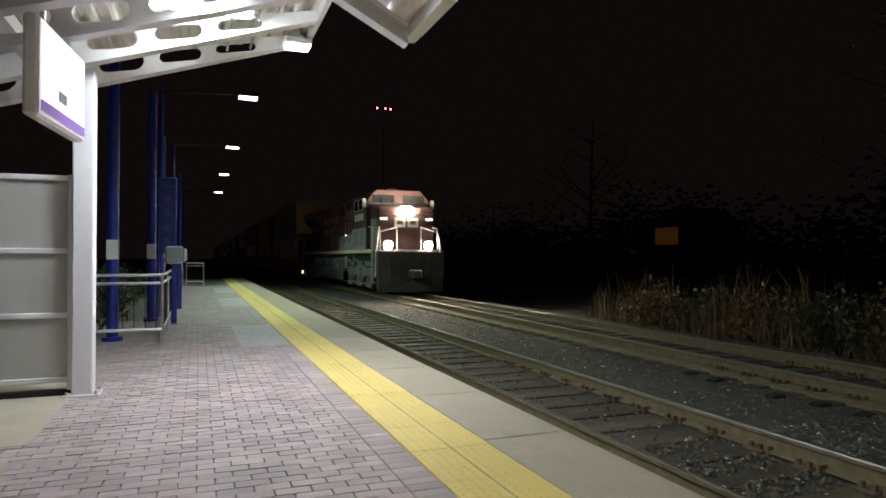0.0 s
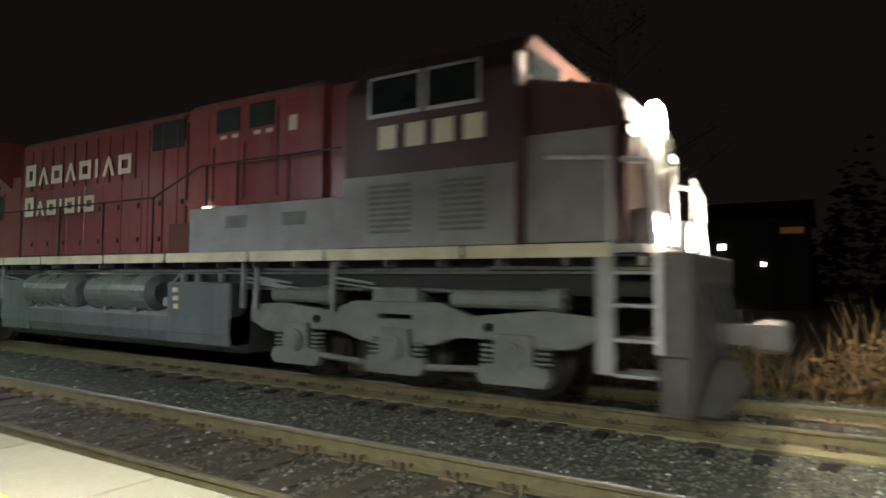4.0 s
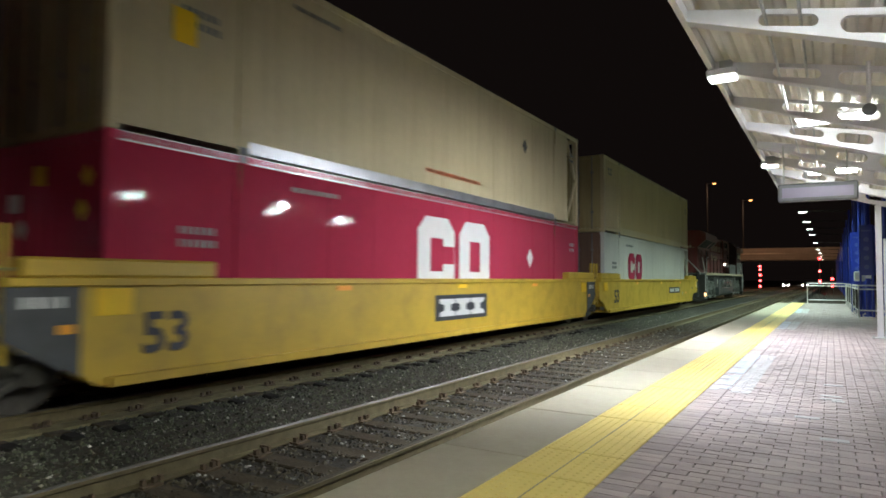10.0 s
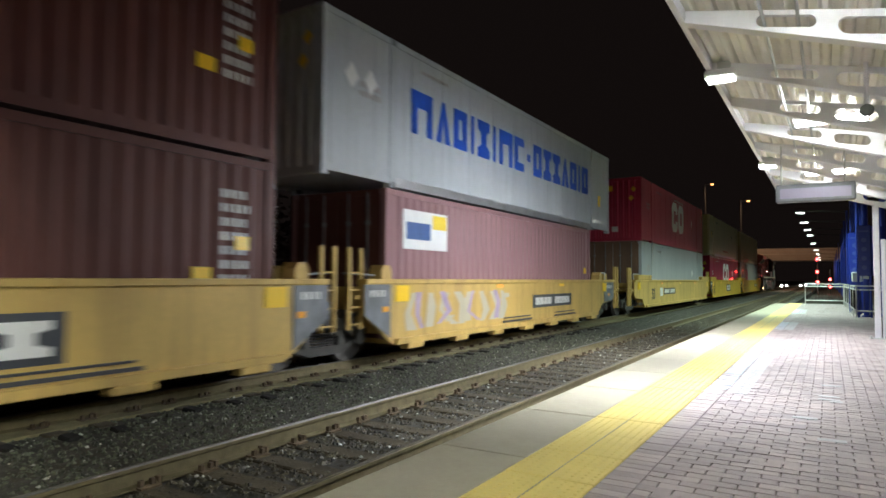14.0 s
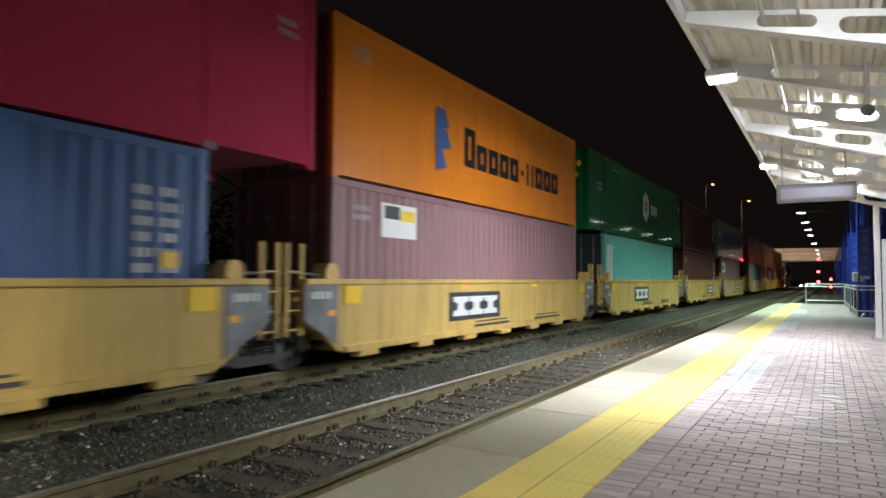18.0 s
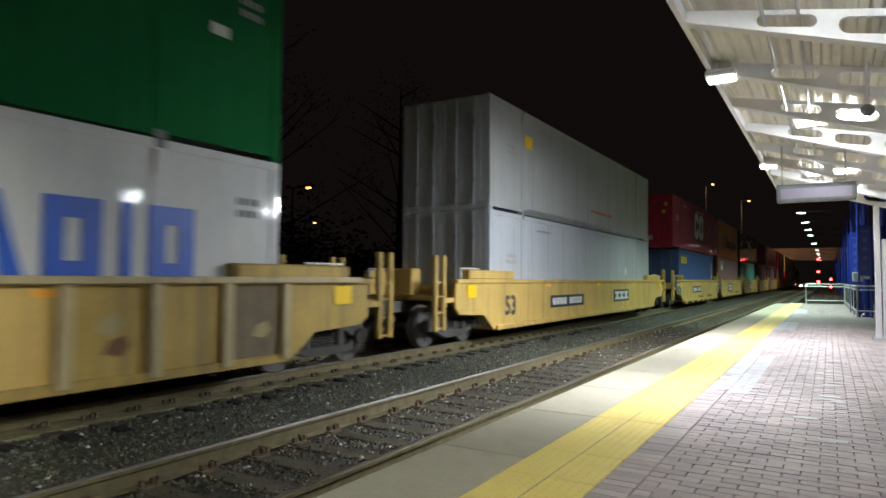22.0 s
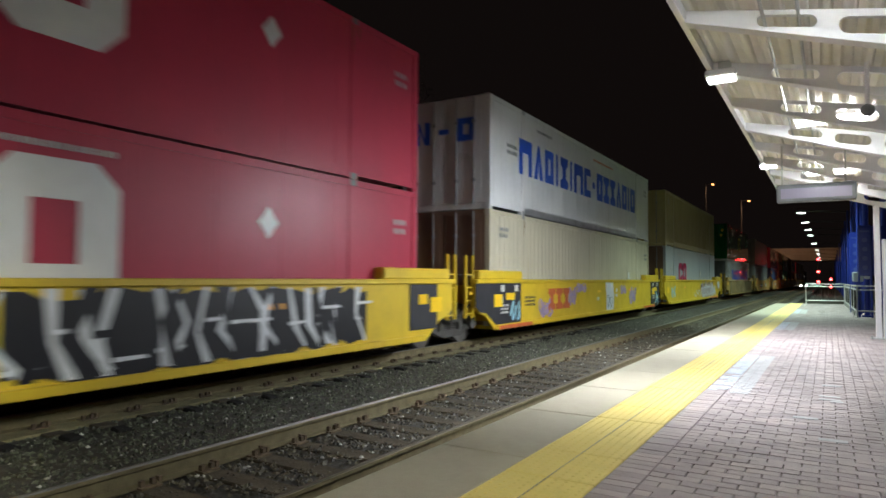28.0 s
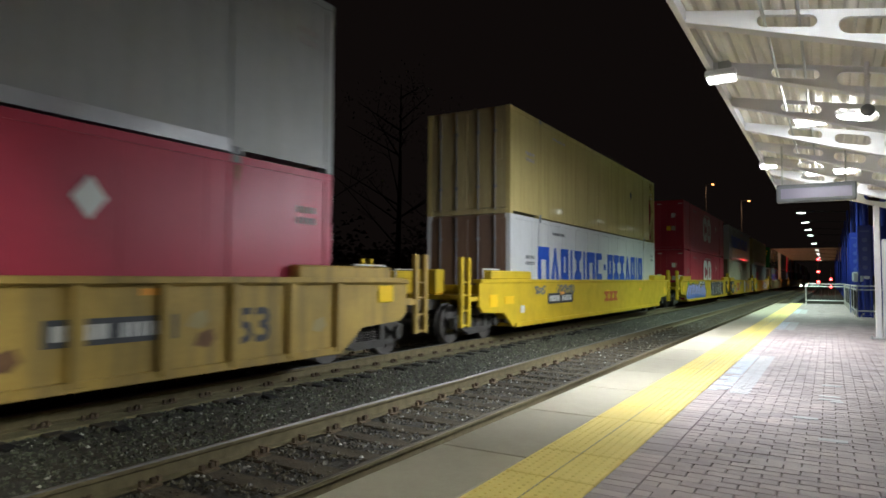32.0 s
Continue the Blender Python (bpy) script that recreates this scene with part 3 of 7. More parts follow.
def painted(x0, x1, y0, y1, material, keep, z=0.0022):
    """Worn paint on whole pavers: a patchwork of brick-sized flakes."""
    v, f = [], []
    r = 0
    y = y0
    while y < y1 - 0.05:
        x = x0 - (0.1 if r % 2 else 0.0)
        while x < x1 - 0.02:
            a, b = max(x, x0) + 0.006, min(x + 0.2, x1) - 0.004
            if b - a > 0.02 and rs.rand() < keep:
                k = len(v)
                v += [(a, y + 0.004, z), (b, y + 0.004, z), (b, y + 0.094, z), (a, y + 0.094, z), (a, y + 0.004, -0.01), (b, y + 0.004, -0.01), (b, y + 0.094, -0.01), (a, y + 0.094, -0.01)]
                f += [[k, k + 1, k + 2, k + 3]] + [[k + j, k + (j + 1) % 4, k + 4 + (j + 1) % 4, k + 4 + j] for j in range(4)]
            x += 0.2
        y += 0.1
        r += 1
    return v, f


for y0, y1 in PALE:
    mk = tagged(new("painted_marker"), "worn pale and blue square painted on the brick paving", "floor marking", "painted platform squares", "structure")
    far = y1 < -10
    for x0, x1, m, keep in ((-1.17, -0.955, M_mpale, 0.93), (-0.95, -0.74, M_pale, 0.98)) if not far else ((-1.15, -0.45, M_pale, 0.97),):
        many("paint_stripe", *painted(x0, x1, y0, y1, m, keep), m, mk)
mk = tagged(new("painted_marker"), "worn blue and yellow square painted on the brick paving", "floor marking", "painted platform squares", "structure")
many("paint_stripe", *painted(-1.15, -0.55, -4.4, -2.2, M_mblue, 0.7), M_mblue, mk)
many("paint_stripe", *painted(-0.93, -0.73, -4.3, -2.4, M_myellow, 0.45, 0.0042), M_myellow, mk)

mk = tagged(new("painted_marker"), "scattered flakes of pale paint on the brick paving", "floor marking", "painted platform squares", "structure")
for x0, x1, y0, y1, keep in ((-0.4, -0.02, 6.3, 6.6, 0.25), (-0.42, 0.1, 7.4, 7.9, 0.22), (-0.3, 0.3, 8.5, 8.8, 0.25), (-0.2, 0.2, 5.5, 5.7, 0.2)):
    many("paint_flakes", *painted(x0, x1, y0, y1, M_pale, keep), M_pale, mk)

# paving seams by the columns
for y0, y1 in ((-8.6, -5.6), (-13.0, -9.0)):
    part("concrete_band", B((1.2, 2.5, y0, y1, -0.004, 0.004)), M_conc, plat)


# ---- canopies ----
def edge_z(x):
    """Underside of the roof deck over x: high at the track, falling to the columns."""
    return 3.5 - 0.2 * (x + 1.06)


def fluted_deck(y0, y1, x0, x1, zf, pitch=0.30):
    """A ribbed roof deck whose flutes run along the platform."""
    bm = bmesh.new()
    n = int(round((x1 - x0) / pitch))
    prof = []
    for i in range(n):
        a = x0 + i * pitch
        for u, d in ((0.0, 0.012), (0.10, 0.0), (0.32, 0.0), (0.42, 0.012), (0.52, 0.055), (0.90, 0.055)):
            prof.append((a + u * pitch, zf(a + u * pitch) + d))
    prof.append((x1, zf(x1)))
    top = [(x, z + 0.09) for x, z in ((x1, zf(x1)), (x0, zf(x0)))]
    prism(bm, prof + top, "y", y0, y1)
    return bm


def hole_beam(bm, y, x0, x1, d0, d1, zf, th=0.05):
    """A tapered steel beam with oval holes under the deck, thin at the track end."""
    def low(x):
        return zf(x) - d0 - (d1 - d0) * (x - x0) / (x1 - x0)
    outline = [(x0, zf(x0) - 0.005), (x1, zf(x1) - 0.005), (x1, low(x1)), (x0, low(x0))]
    holes = []
    xs = x0 + 0.75
    while xs < x1 - 0.4:
        h = (zf(xs) - low(xs)) * 0.52
        ring = oval(0, 0, max(0.42, h * 1.05), h)
        mid = (zf(xs) + low(xs)) / 2
        sl = -0.2
        holes.append([(xs + a, mid + b + sl * a) for a, b in ring])
        xs += 0.56
    pierced(bm, outline, holes, "y", y - th / 2, y + th / 2)
    # flange along the lower edge
    prism(bm, [(x0, low(x0)), (x1, low(x1)), (x1, low(x1) - 0.02), (x0, low(x0) - 0.02)], "y", y - 0.07, y + 0.07)


def butterfly_canopy(y0, y1, first, step, label, dz=0.0):
    def zf(x):
        return edge_z(x) + dz

    c = tagged(new("platform_canopy"), label, "canopy", "platform canopies")
    part("roof_deck", fluted_deck(y0, y1, -1.01, 2.59, zf, 0.165), M_deck, c, "cream ribbed steel roof deck")
    fas = bmesh.new()
    prism(fas, [(-1.06, 3.39 + dz), (-1.01, 3.39 + dz), (-1.01, 3.65 + dz), (-1.06, 3.65 + dz)], "y", y0, y1)
    part("fascia", fas, M_white, c)
    yb = first
    while yb < y1:
        bm = bmesh.new()
        hole_beam(bm, yb, -1.005, 2.5, 0.10, 0.52, zf)
        part("beam", bm, M_white, c, "white tapered beam with oval holes")
        yb += step
    pb = bmesh.new()
    prism(pb, [(1.55, zf(1.55) - 0.14), (1.67, zf(1.67) - 0.14), (1.67, zf(1.67) - 0.02), (1.55, zf(1.55) - 0.02)], "y", y0, y1)
    part("purlin", pb, M_white, c)
    for xx in (-0.42, -0.17):
        b = bmesh.new()
        rod(b, (xx, y0, zf(xx) - 0.05), (xx, y1, zf(xx) - 0.05), 0.014, 6)
        part("conduit", b, M_galv, c)
    return c


can_a = butterfly_canopy(3.0, 17.6, 4.15, 1.5, "white station canopy of holed beams and ribbed deck")
butterfly_canopy(-11.4, -8.95, -11.2, 0.74, "white station canopy of holed beams near the shelter", 0.33)


def gable_z(x):
    return 3.13 + 0.52 * (x + 1.42)


gc = tagged(new("entrance_canopy"), "pale sloping roof over the platform entrance", "canopy")
part("roof_deck", fluted_deck(-8.75, 2.6, -1.42, 1.36, gable_z), M_deck, gc, "cream ribbed steel roof deck")
fb = bmesh.new()
prism(fb, [(-1.52, 3.03), (-1.42, 3.03), (-1.42, 3.25), (-1.52, 3.25)], "y", -8.82, 2.65)
part("gutter", fb, M_deck, gc, "yellowed gutter edge")
for yb in (-8.7, -7.4, -6.1, -4.8, -3.5, -1.3, -0.1, 1.1, 2.4):
    b = bmesh.new()
    prism(b, [(-1.41, gable_z(-1.41) - 0.17), (1.36, gable_z(1.36) - 0.17), (1.36, gable_z(1.36)), (-1.41, gable_z(-1.41))], "y", yb - 0.02, yb + 0.02)
    raf = part("rafter", b, M_white, gc)
    for dz in (0.0, 0.13):
        b = bmesh.new()
        prism(b, [(-1.41, gable_z(-1.41) - 0.05 - dz), (1.36, gable_z(1.36) - 0.05 - dz), (1.36, gable_z(1.36) - 0.01 - dz), (-1.41, gable_z(-1.41) - 0.01 - dz)], "y", yb - 0.06, yb + 0.06)
        part("flange", b, M_white, raf)
part("ridge_beam", B((1.30, 1.42, -8.75, 2.6, 4.33, 4.60)), M_white, gc)
b = fluted_deck(-8.75, 2.6, 1.42, 3.82, lambda x: 4.60 - 0.5 * (x - 1.42))
part("back_roof_deck", b, M_deck, gc)
for yb in (-6.6, 2.2):
    b = bmesh.new()
    rod(b, (2.5, yb, -0.02), (2.5, yb, 4.05), 0.09, 14)
    part("column", b, M_white, gc, "white round column")

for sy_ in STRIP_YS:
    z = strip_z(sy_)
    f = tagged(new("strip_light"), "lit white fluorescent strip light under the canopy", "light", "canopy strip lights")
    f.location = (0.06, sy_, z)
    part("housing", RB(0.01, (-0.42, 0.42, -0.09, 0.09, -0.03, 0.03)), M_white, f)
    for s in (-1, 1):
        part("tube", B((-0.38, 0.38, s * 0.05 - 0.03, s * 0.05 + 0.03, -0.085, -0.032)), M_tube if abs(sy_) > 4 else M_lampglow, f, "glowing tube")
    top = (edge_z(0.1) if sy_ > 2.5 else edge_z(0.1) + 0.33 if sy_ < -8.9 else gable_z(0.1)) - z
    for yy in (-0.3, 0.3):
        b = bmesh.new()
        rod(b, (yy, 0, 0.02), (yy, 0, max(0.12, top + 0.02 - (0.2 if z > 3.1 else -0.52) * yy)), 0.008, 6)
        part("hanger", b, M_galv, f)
for lx, ly in TIP_LAMPS:
    f = tagged(new("edge_light"), "bright flat lamp at the canopy edge", "light", "canopy edge lamps")
    f.location = (lx, ly, EDGE_Z[ly])
    part("housing", RB(0.015, (-0.15, 0.15, -0.12, 0.12, -0.02, 0.05)), M_white, f)
    part("diffuser", RB(0.01, (-0.135, 0.135, -0.105, 0.105, -0.045, -0.022)), M_lampglow, f, "glowing diffuser")
    part("bracket", B((-0.03, 0.10, -0.03, 0.03, 0.05, 0.15 if abs(ly) > 4 else 0.52)), M_galv, f)


def column(x, y, h, r=0.09):
    c = tagged(new("canopy_column"), "white steel canopy column with a base plate", "column", "canopy columns")
    c.location = (x, y, 0)
    part("shaft", RB(0.012, (-r, r, -r, r, 0.012, h)), M_white, c)
    part("base_plate", RB(0.008, (-0.15, 0.15, -0.15, 0.15, -0.005, 0.02)), M_galv, c)
    for sx in (-1, 1):
        for sy in (-1, 1):
            b = bmesh.new()
            rod(b, (sx * 0.12, sy * 0.12, 0.02), (sx * 0.12, sy * 0.12, 0.05), 0.014, 6)
            part("bolt", b, M_galv, c)
    return c


for cx, cy in ((1.3, 4.6), (1.2, 10.4), (0.86, 16.0), (1.12, -10.7)):
    column(cx, cy, edge_z(cx) - (0.36 if cy > 0 else 0.03), 0.055 if cy > 12 else 0.09)


def wind_screen(x0, x1, y, label):
    s = tagged(new("wind_screen"), label, "wind screen")
    s.location = (x0, y, 0)
    w = x1 - x0
    for px_ in (0.0, w / 2, w):
        part("post", RB(0.01, (px_ - 0.04, px_ + 0.04, -0.04, 0.04, 0.0, 2.06)), M_white, s)
    for pz in (0.12, 0.72, 1.32, 2.0):
        part("rail", RB(0.006, (0.04, w - 0.04, -0.03, 0.03, pz, pz + 0.05)), M_white, s)
    for k in range(2):
        for pz in (0.17, 0.77, 1.37):
            part("panel", B((k * w / 2 + 0.042, (k + 1) * w / 2 - 0.042, -0.008, 0.008, pz, pz + (0.55 if pz < 1.3 else 0.63))), M_panel, s, "frosted grey panel")
    part("foot_strip", B((0, w, -0.05, 0.05, -0.004, 0.05)), M_dark, s)
    return s


wind_screen(1.22, 4.2, -10.75, "frosted panel wind screen in a white frame")
wind_screen(0.98, 3.7, 16.05, "tall glazed wind screen beside the column")


# name sign on the shelter column
sg = tagged(new("station_sign"), "lit white station sign with a purple band", "sign")
sg.matrix_basis = pose(1.13, -9.45, 2.58, 0, 0, -6)
part("cabinet", RB(0.02, (-0.05, 0.05, -0.55, 0.55, -0.33, 0.37)), M_white, sg)
part("face", B((-0.056, -0.051, -0.52, 0.52, -0.29, 0.34)), M_signface, sg, "glowing white sign face")
part("band", B((-0.060, -0.057, -0.52, 0.52, -0.29, -0.21)), M_purple, sg, "purple band")
part("dark_mark", B((-0.060, -0.057, -0.05, 0.14, -0.14, -0.06)), M_dmark, sg, "unreadable dark lettering")
for yy in (-0.3, 0.3):
    b = bmesh.new()
    rod(b, (0, yy, 0.36), (0, yy, 0.80), 0.018)
    part("hanger", b, M_galv, sg)

# train display, seen edge-on under the far canopy
td = tagged(new("train_display"), "long lilac-grey train display hanging from the canopy", "sign")
td.matrix_basis = pose(-0.16, 11.5, 2.57, 0, 0, 0)
part("cabinet", RB(0.02, (-0.54, 0.54, -0.08, 0.08, -0.14, 0.14)), M_wgrey, td)
part("screen", B((-0.48, 0.48, -0.086, -0.081, -0.085, 0.075)), M_signdim, td, "pale lilac display screen")
for xx in (-0.46, 0.40):
    b = bmesh.new()
    rod(b, (xx, 0, 0.15), (xx, 0, 0.78), 0.014)
    part("hanger", b, M_galv, td)

# camera dome under the canopy
dm = tagged(new("camera_dome"), "dark round surveillance dome under a beam", "camera dome")
dm.location = (0.33, 7.0, 2.77)
b = bmesh.new()
bmesh.ops.create_uvsphere(b, u_segments=14, v_segments=8, radius=0.06)
part("dome", b, M_wgrey, dm, smooth=True)
b = bmesh.new()
rod(b, (0, 0, 0.05), (0, 0, 0.45), 0.02)
part("stem", b, M_white, dm)


# ---- railings, posts and lamps along the platform ----
def railing(pts, label, h=1.02):
    """White pipe railing through points on the floor."""
    r = tagged(new("railing"), label, "railing", "platform railings")
    for (xa, ya), (xb, yb) in zip(pts, pts[1:]):
        for z in (h, h - 0.12, 0.22):
            b = bmesh.new()
            rod(b, (xa, ya, z), (xb, yb, z), 0.024)
            part("rail_pipe", b, M_galv, r)
        ln = math.hypot(xb - xa, yb - ya)
        k = max(1, int(ln / 1.8))
        for i in range(k + 1):
            b = bmesh.new()
            rod(b, (xa + (xb - xa) * i / k, ya + (yb - ya) * i / k, -0.01), (xa + (xb - xa) * i / k, ya + (yb - ya) * i / k, h), 0.024)
            part("post", b, M_galv, r)
        pk = int(ln / 0.14)
        for i in range(pk):
            u = (i + 0.5) / pk
            part("picket", B((xa + (xb - xa) * u - 0.006, xa + (xb - xa) * u + 0.006, ya + (yb - ya) * u - 0.006, ya + (yb - ya) * u + 0.006, 0.22, h - 0.12)), M_dark, r)
    return r


railing([(3.0, -14.2), (0.62, -14.2), (0.62, -27.0)], "white pipe railing with dark pickets beside the planting")
railing([(3.2, 24.6), (0.75, 24.6), (0.62, 34.4)], "white pipe railing beside blue posts")
railing([(-1.0, 36.0), (0.6, 36.0)], "white pipe railing across the platform end")
railing([(-0.1, -33.5), (0.6, -33.5)], "white pipe railing across the far platform end")


def blue_post(x, y, h, tag=True):
    p = tagged(new("blue_post"), "tall round blue steel post with a small notice", "post", "blue posts")
    p.location = (x, y, 0)
    b = bmesh.new()
    rod(b, (0, 0, -0.02), (0, 0, h), 0.085, 14)
    part("shaft", b, M_blue, p, smooth=False)
    b = bmesh.new()
    rod(b, (0, 0, -0.01), (0, 0, 0.06), 0.15, 14)
    part("collar", b, M_blue, p)
    if tag:
        part("notice", B((-0.08, 0.08, 0.087, 0.093, 1.25, 1.55), (-0.08, 0.08, -0.093, -0.087, 1.25, 1.55)), M_bar, p, "pale paper notice")
    return p


for (x, y, h) in ((1.35, -14.9, 4.6), (1.0, -18.0, 4.6), (1.05, -23, 4.6), (1.05, 25.2, 4.6), (1.05, 28.4, 4.6), (0.95, 31.8, 4.6), (1.6, 26.2, 4.6)):
    blue_post(x, y, h)


def info_pylon(x, y):
    p = tagged(new("info_pylon"), "tall blue information pylon with white round symbols", "sign", "information pylons")
    p.location = (x, y, 0)
    part("panel", RB(0.03, (-0.20, 0.20, -0.06, 0.06, 1.35, 3.0)), M_blue, p)
    for s in (-1, 1):
        b = bmesh.new()
        rod(b, (s * 0.17, 0, -0.01), (s * 0.17, 0, 1.4), 0.03)
        part("leg", b, M_blue, p)
    for i in range(4):
        for s in (-1, 1):
            b = bmesh.new()
            rod(b, (0, s * 0.061, 1.62 + 0.30 * i), (0, s * 0.066, 1.62 + 0.30 * i), 0.075, 14)
            part("symbol", b, M_psym, p, "faded round symbol")
    for s in (-1, 1):
        part("caption_bar", B((-0.13, 0.13, min(s * 0.062, s * 0.066), max(s * 0.062, s * 0.066), 2.78, 2.83)), M_psym, p)
    return p


info_pylon(0.75, -18.8)
info_pylon(0.85, 28.6)
info_pylon(1.0, 24.9)
info_pylon(1.35, 25.3)
info_pylon(0.95, 30.4)

# ticket validator and small box by the pylon
vb = tagged(new("validator_box"), "pale rounded ticket box on a blue stand", "ticket box", "ticket boxes")
vb.location = (0.55, -17.3, 0)
part("stand", RB(0.01, (-0.05, 0.05, -0.05, 0.05, 0, 1.15)), M_blue, vb)
part("box", RB(0.04, (-0.17, 0.17, -0.12, 0.12, 1.15, 1.5)), M_c_grey, vb)
copy_thing(vb, pose(0.85, 26.6, 0))
copy_thing(vb, pose(0.55, -21.0, 0))


def pole_lamp(y):
    dx = 0.0 if y > 0 else 0.36
    p = tagged(new("platform_lamp"), "platform lamp on a dark post with a flat bright head", "lamp", "platform lamps")
    p.location = (0, y, 0)
    b = bmesh.new()
    cone(b, (0.9, 0, -0.02), (0.9, 0, 5.0), 0.08, 0.05, 10)
    part("post", b, M_blue, p)
    b = bmesh.new()
    rod(b, (0.9, 0, 4.95), (-1.0 + dx, 0, 5.05), 0.03, 8)
    part("arm", b, M_dark, p)
    part("head", RB(0.02, (-1.53 + dx, -1.07 + dx, -0.14, 0.14, 4.99, 5.08)), M_dark, p)
    part("diffuser", B((-1.50 + dx, -1.10 + dx, -0.12, 0.12, 4.955, 4.988)), M_lampglow, p, "glowing lamp face")
    return p


for ly in POLE_YS + POLE_NEG:
    pole_lamp(ly)

# small black rag on the paving
b = bmesh.new()
rs = np.random.RandomState(2)
pts = [(0.0, 0.0), (0.06, 0.03), (0.12, 0.015), (0.17, 0.05), (0.2, 0.045), (0.19, 0.0), (0.13, -0.035), (0.06, -0.02), (0.02, -0.045)]
prism(b, pts, "z", 0.0, 0.022)
rag = tagged(part("black_rag", b, M_dark, None, "", pose(0.62, -7.1, 0.003, 0, 0, 20)), "crumpled black rag lying on the paving", "litter")


# ---- plants ----
def clump(name, x, y, z0, rx, ry, h, n, material, label, blades=False, seed=1, category="bush", kind=""):
    """A bush of many small leaves, or a tuft of tall stems."""
    rs = np.random.RandomState(seed)
    v, f = [], []
    for i in range(n):
        a, r = rs.rand() * 6.283, math.sqrt(rs.rand())
        lx, ly = rx * r * math.cos(a), ry * r * math.sin(a)
        top = h * (1 - 0.55 * r * r) * (0.65 + 0.5 * rs.rand())
        k = len(v)
        if blades:
            w = rs.uniform(0.008, 0.02)
            dx, dy = rs.uniform(-0.25, 0.25), rs.uniform(-0.25, 0.25)
            q = rs.rand() * 3.14
            cx, cy = w * math.cos(q), w * math.sin(q)
            v += [(lx - cx, ly - cy, 0), (lx + cx, ly + cy, 0), (lx + dx * 0.5 + cx * 0.7, ly + dy * 0.5 + cy * 0.7, top * 0.6), (lx + dx * 0.5 - cx * 0.7, ly + dy * 0.5 - cy * 0.7, top * 0.6), (lx + dx * 1.5, ly + dy * 1.5, top)]
            f += [[k, k + 1, k + 2, k + 3], [k + 3, k + 2, k + 4]]
        else:
            zz = top * (0.15 + 0.85 * math.sqrt(rs.rand()))
            d = Vector(rs.normal(size=3)).normalized()
            e = d.cross(Vector(rs.normal(size=3))).normalized()
            s = rs.uniform(0.05, 0.12)
            p = Vector((lx, ly, zz))
            v += [tuple(p - d * s), tuple(p + e * s * 0.45), tuple(p + d * s), tuple(p - e * s * 0.45)]
            f += [[k, k + 1, k + 2, k + 3]]
    ob = many(name, v, f, material)
    ob.location = (x, y, z0)
    return tagged(ob, label, category, kind=kind)


rs = np.random.RandomState(21)
wv, wf = [], []
for i in range(6500):
    y = rs.uniform(-23, 16)
    tuft = 0.55 + 0.45 * math.sin(y * 1.7) * math.sin(y * 0.63 + 1)
    x = -12.6 - 2.2 * rs.rand()
    top = (0.5 + 1.9 * tuft * rs.rand()) * (0.7 + 0.3 * (-12.6 - x))
    if rs.rand() > 0.35 + 0.65 * tuft:
        continue
    w, q = rs.uniform(0.006, 0.018), rs.rand() * 3.14
    cx, cy, dx, dy = w * math.cos(q), w * math.sin(q), rs.uniform(-0.35, 0.35), rs.uniform(-0.35, 0.35)
    k = len(wv)
    wv += [(x - cx, y - cy, -1.05), (x + cx, y + cy, -1.05), (x + dx * 0.5 + cx, y + dy * 0.5 + cy, top * 0.6 - 1.05), (x + dx * 0.5 - cx, y + dy * 0.5 - cy, top * 0.6 - 1.05), (x + dx * 1.6, y + dy * 1.6, top - 1.05)]
    wf += [[k, k + 1, k + 2, k + 3], [k + 3, k + 2, k + 4]]
tagged(many("dry_weeds", wv, wf, M_dry), "tall dry brown weeds beside the far track", "weeds", kind="stuff")
for i in range(16):
    y = -21 + 2.1 * i + rs.uniform(-0.8, 0.8)
    x = -14.0 + rs.uniform(-0.7, 0.6)
    h = rs.uniform(1.0, 1.6) + 0.75 * math.exp(-((y + 12.5) / 2.5) ** 2)
    o = tagged(new("trackside_bush"), "ragged bramble bush behind the dry weeds", "bush", "trackside bushes")
    o.location = (x, y, -1.06)
    for j in range(5):
        b = bmesh.new()
        an = j * 1.26 + rs.rand()
        cone(b, (0, 0, -0.03), (math.cos(an) * 0.7, math.sin(an) * 0.7, h * 0.75), 0.025, 0.008, 5)
        part("stem", b, M_bark, o)
    f = clump("foliage", 0, 0, 0, 1.25, 1.4, h, 900, M_leaf if i % 2 else M_dryleaf, "", False, 100 + i)
    f.parent = o
    for key in ("category", "label", "kind"):
        if key in f:
            del f[key]
for i in range(9):
    clump("planter_shrub", 2.2 + 0.5 * (i % 2), -15.2 - 1.3 * i, -0.05, 0.8, 0.8, 1.1, 420, M_leaf, "dark green shrub behind the platform railing", False, 300 + i, "shrub")


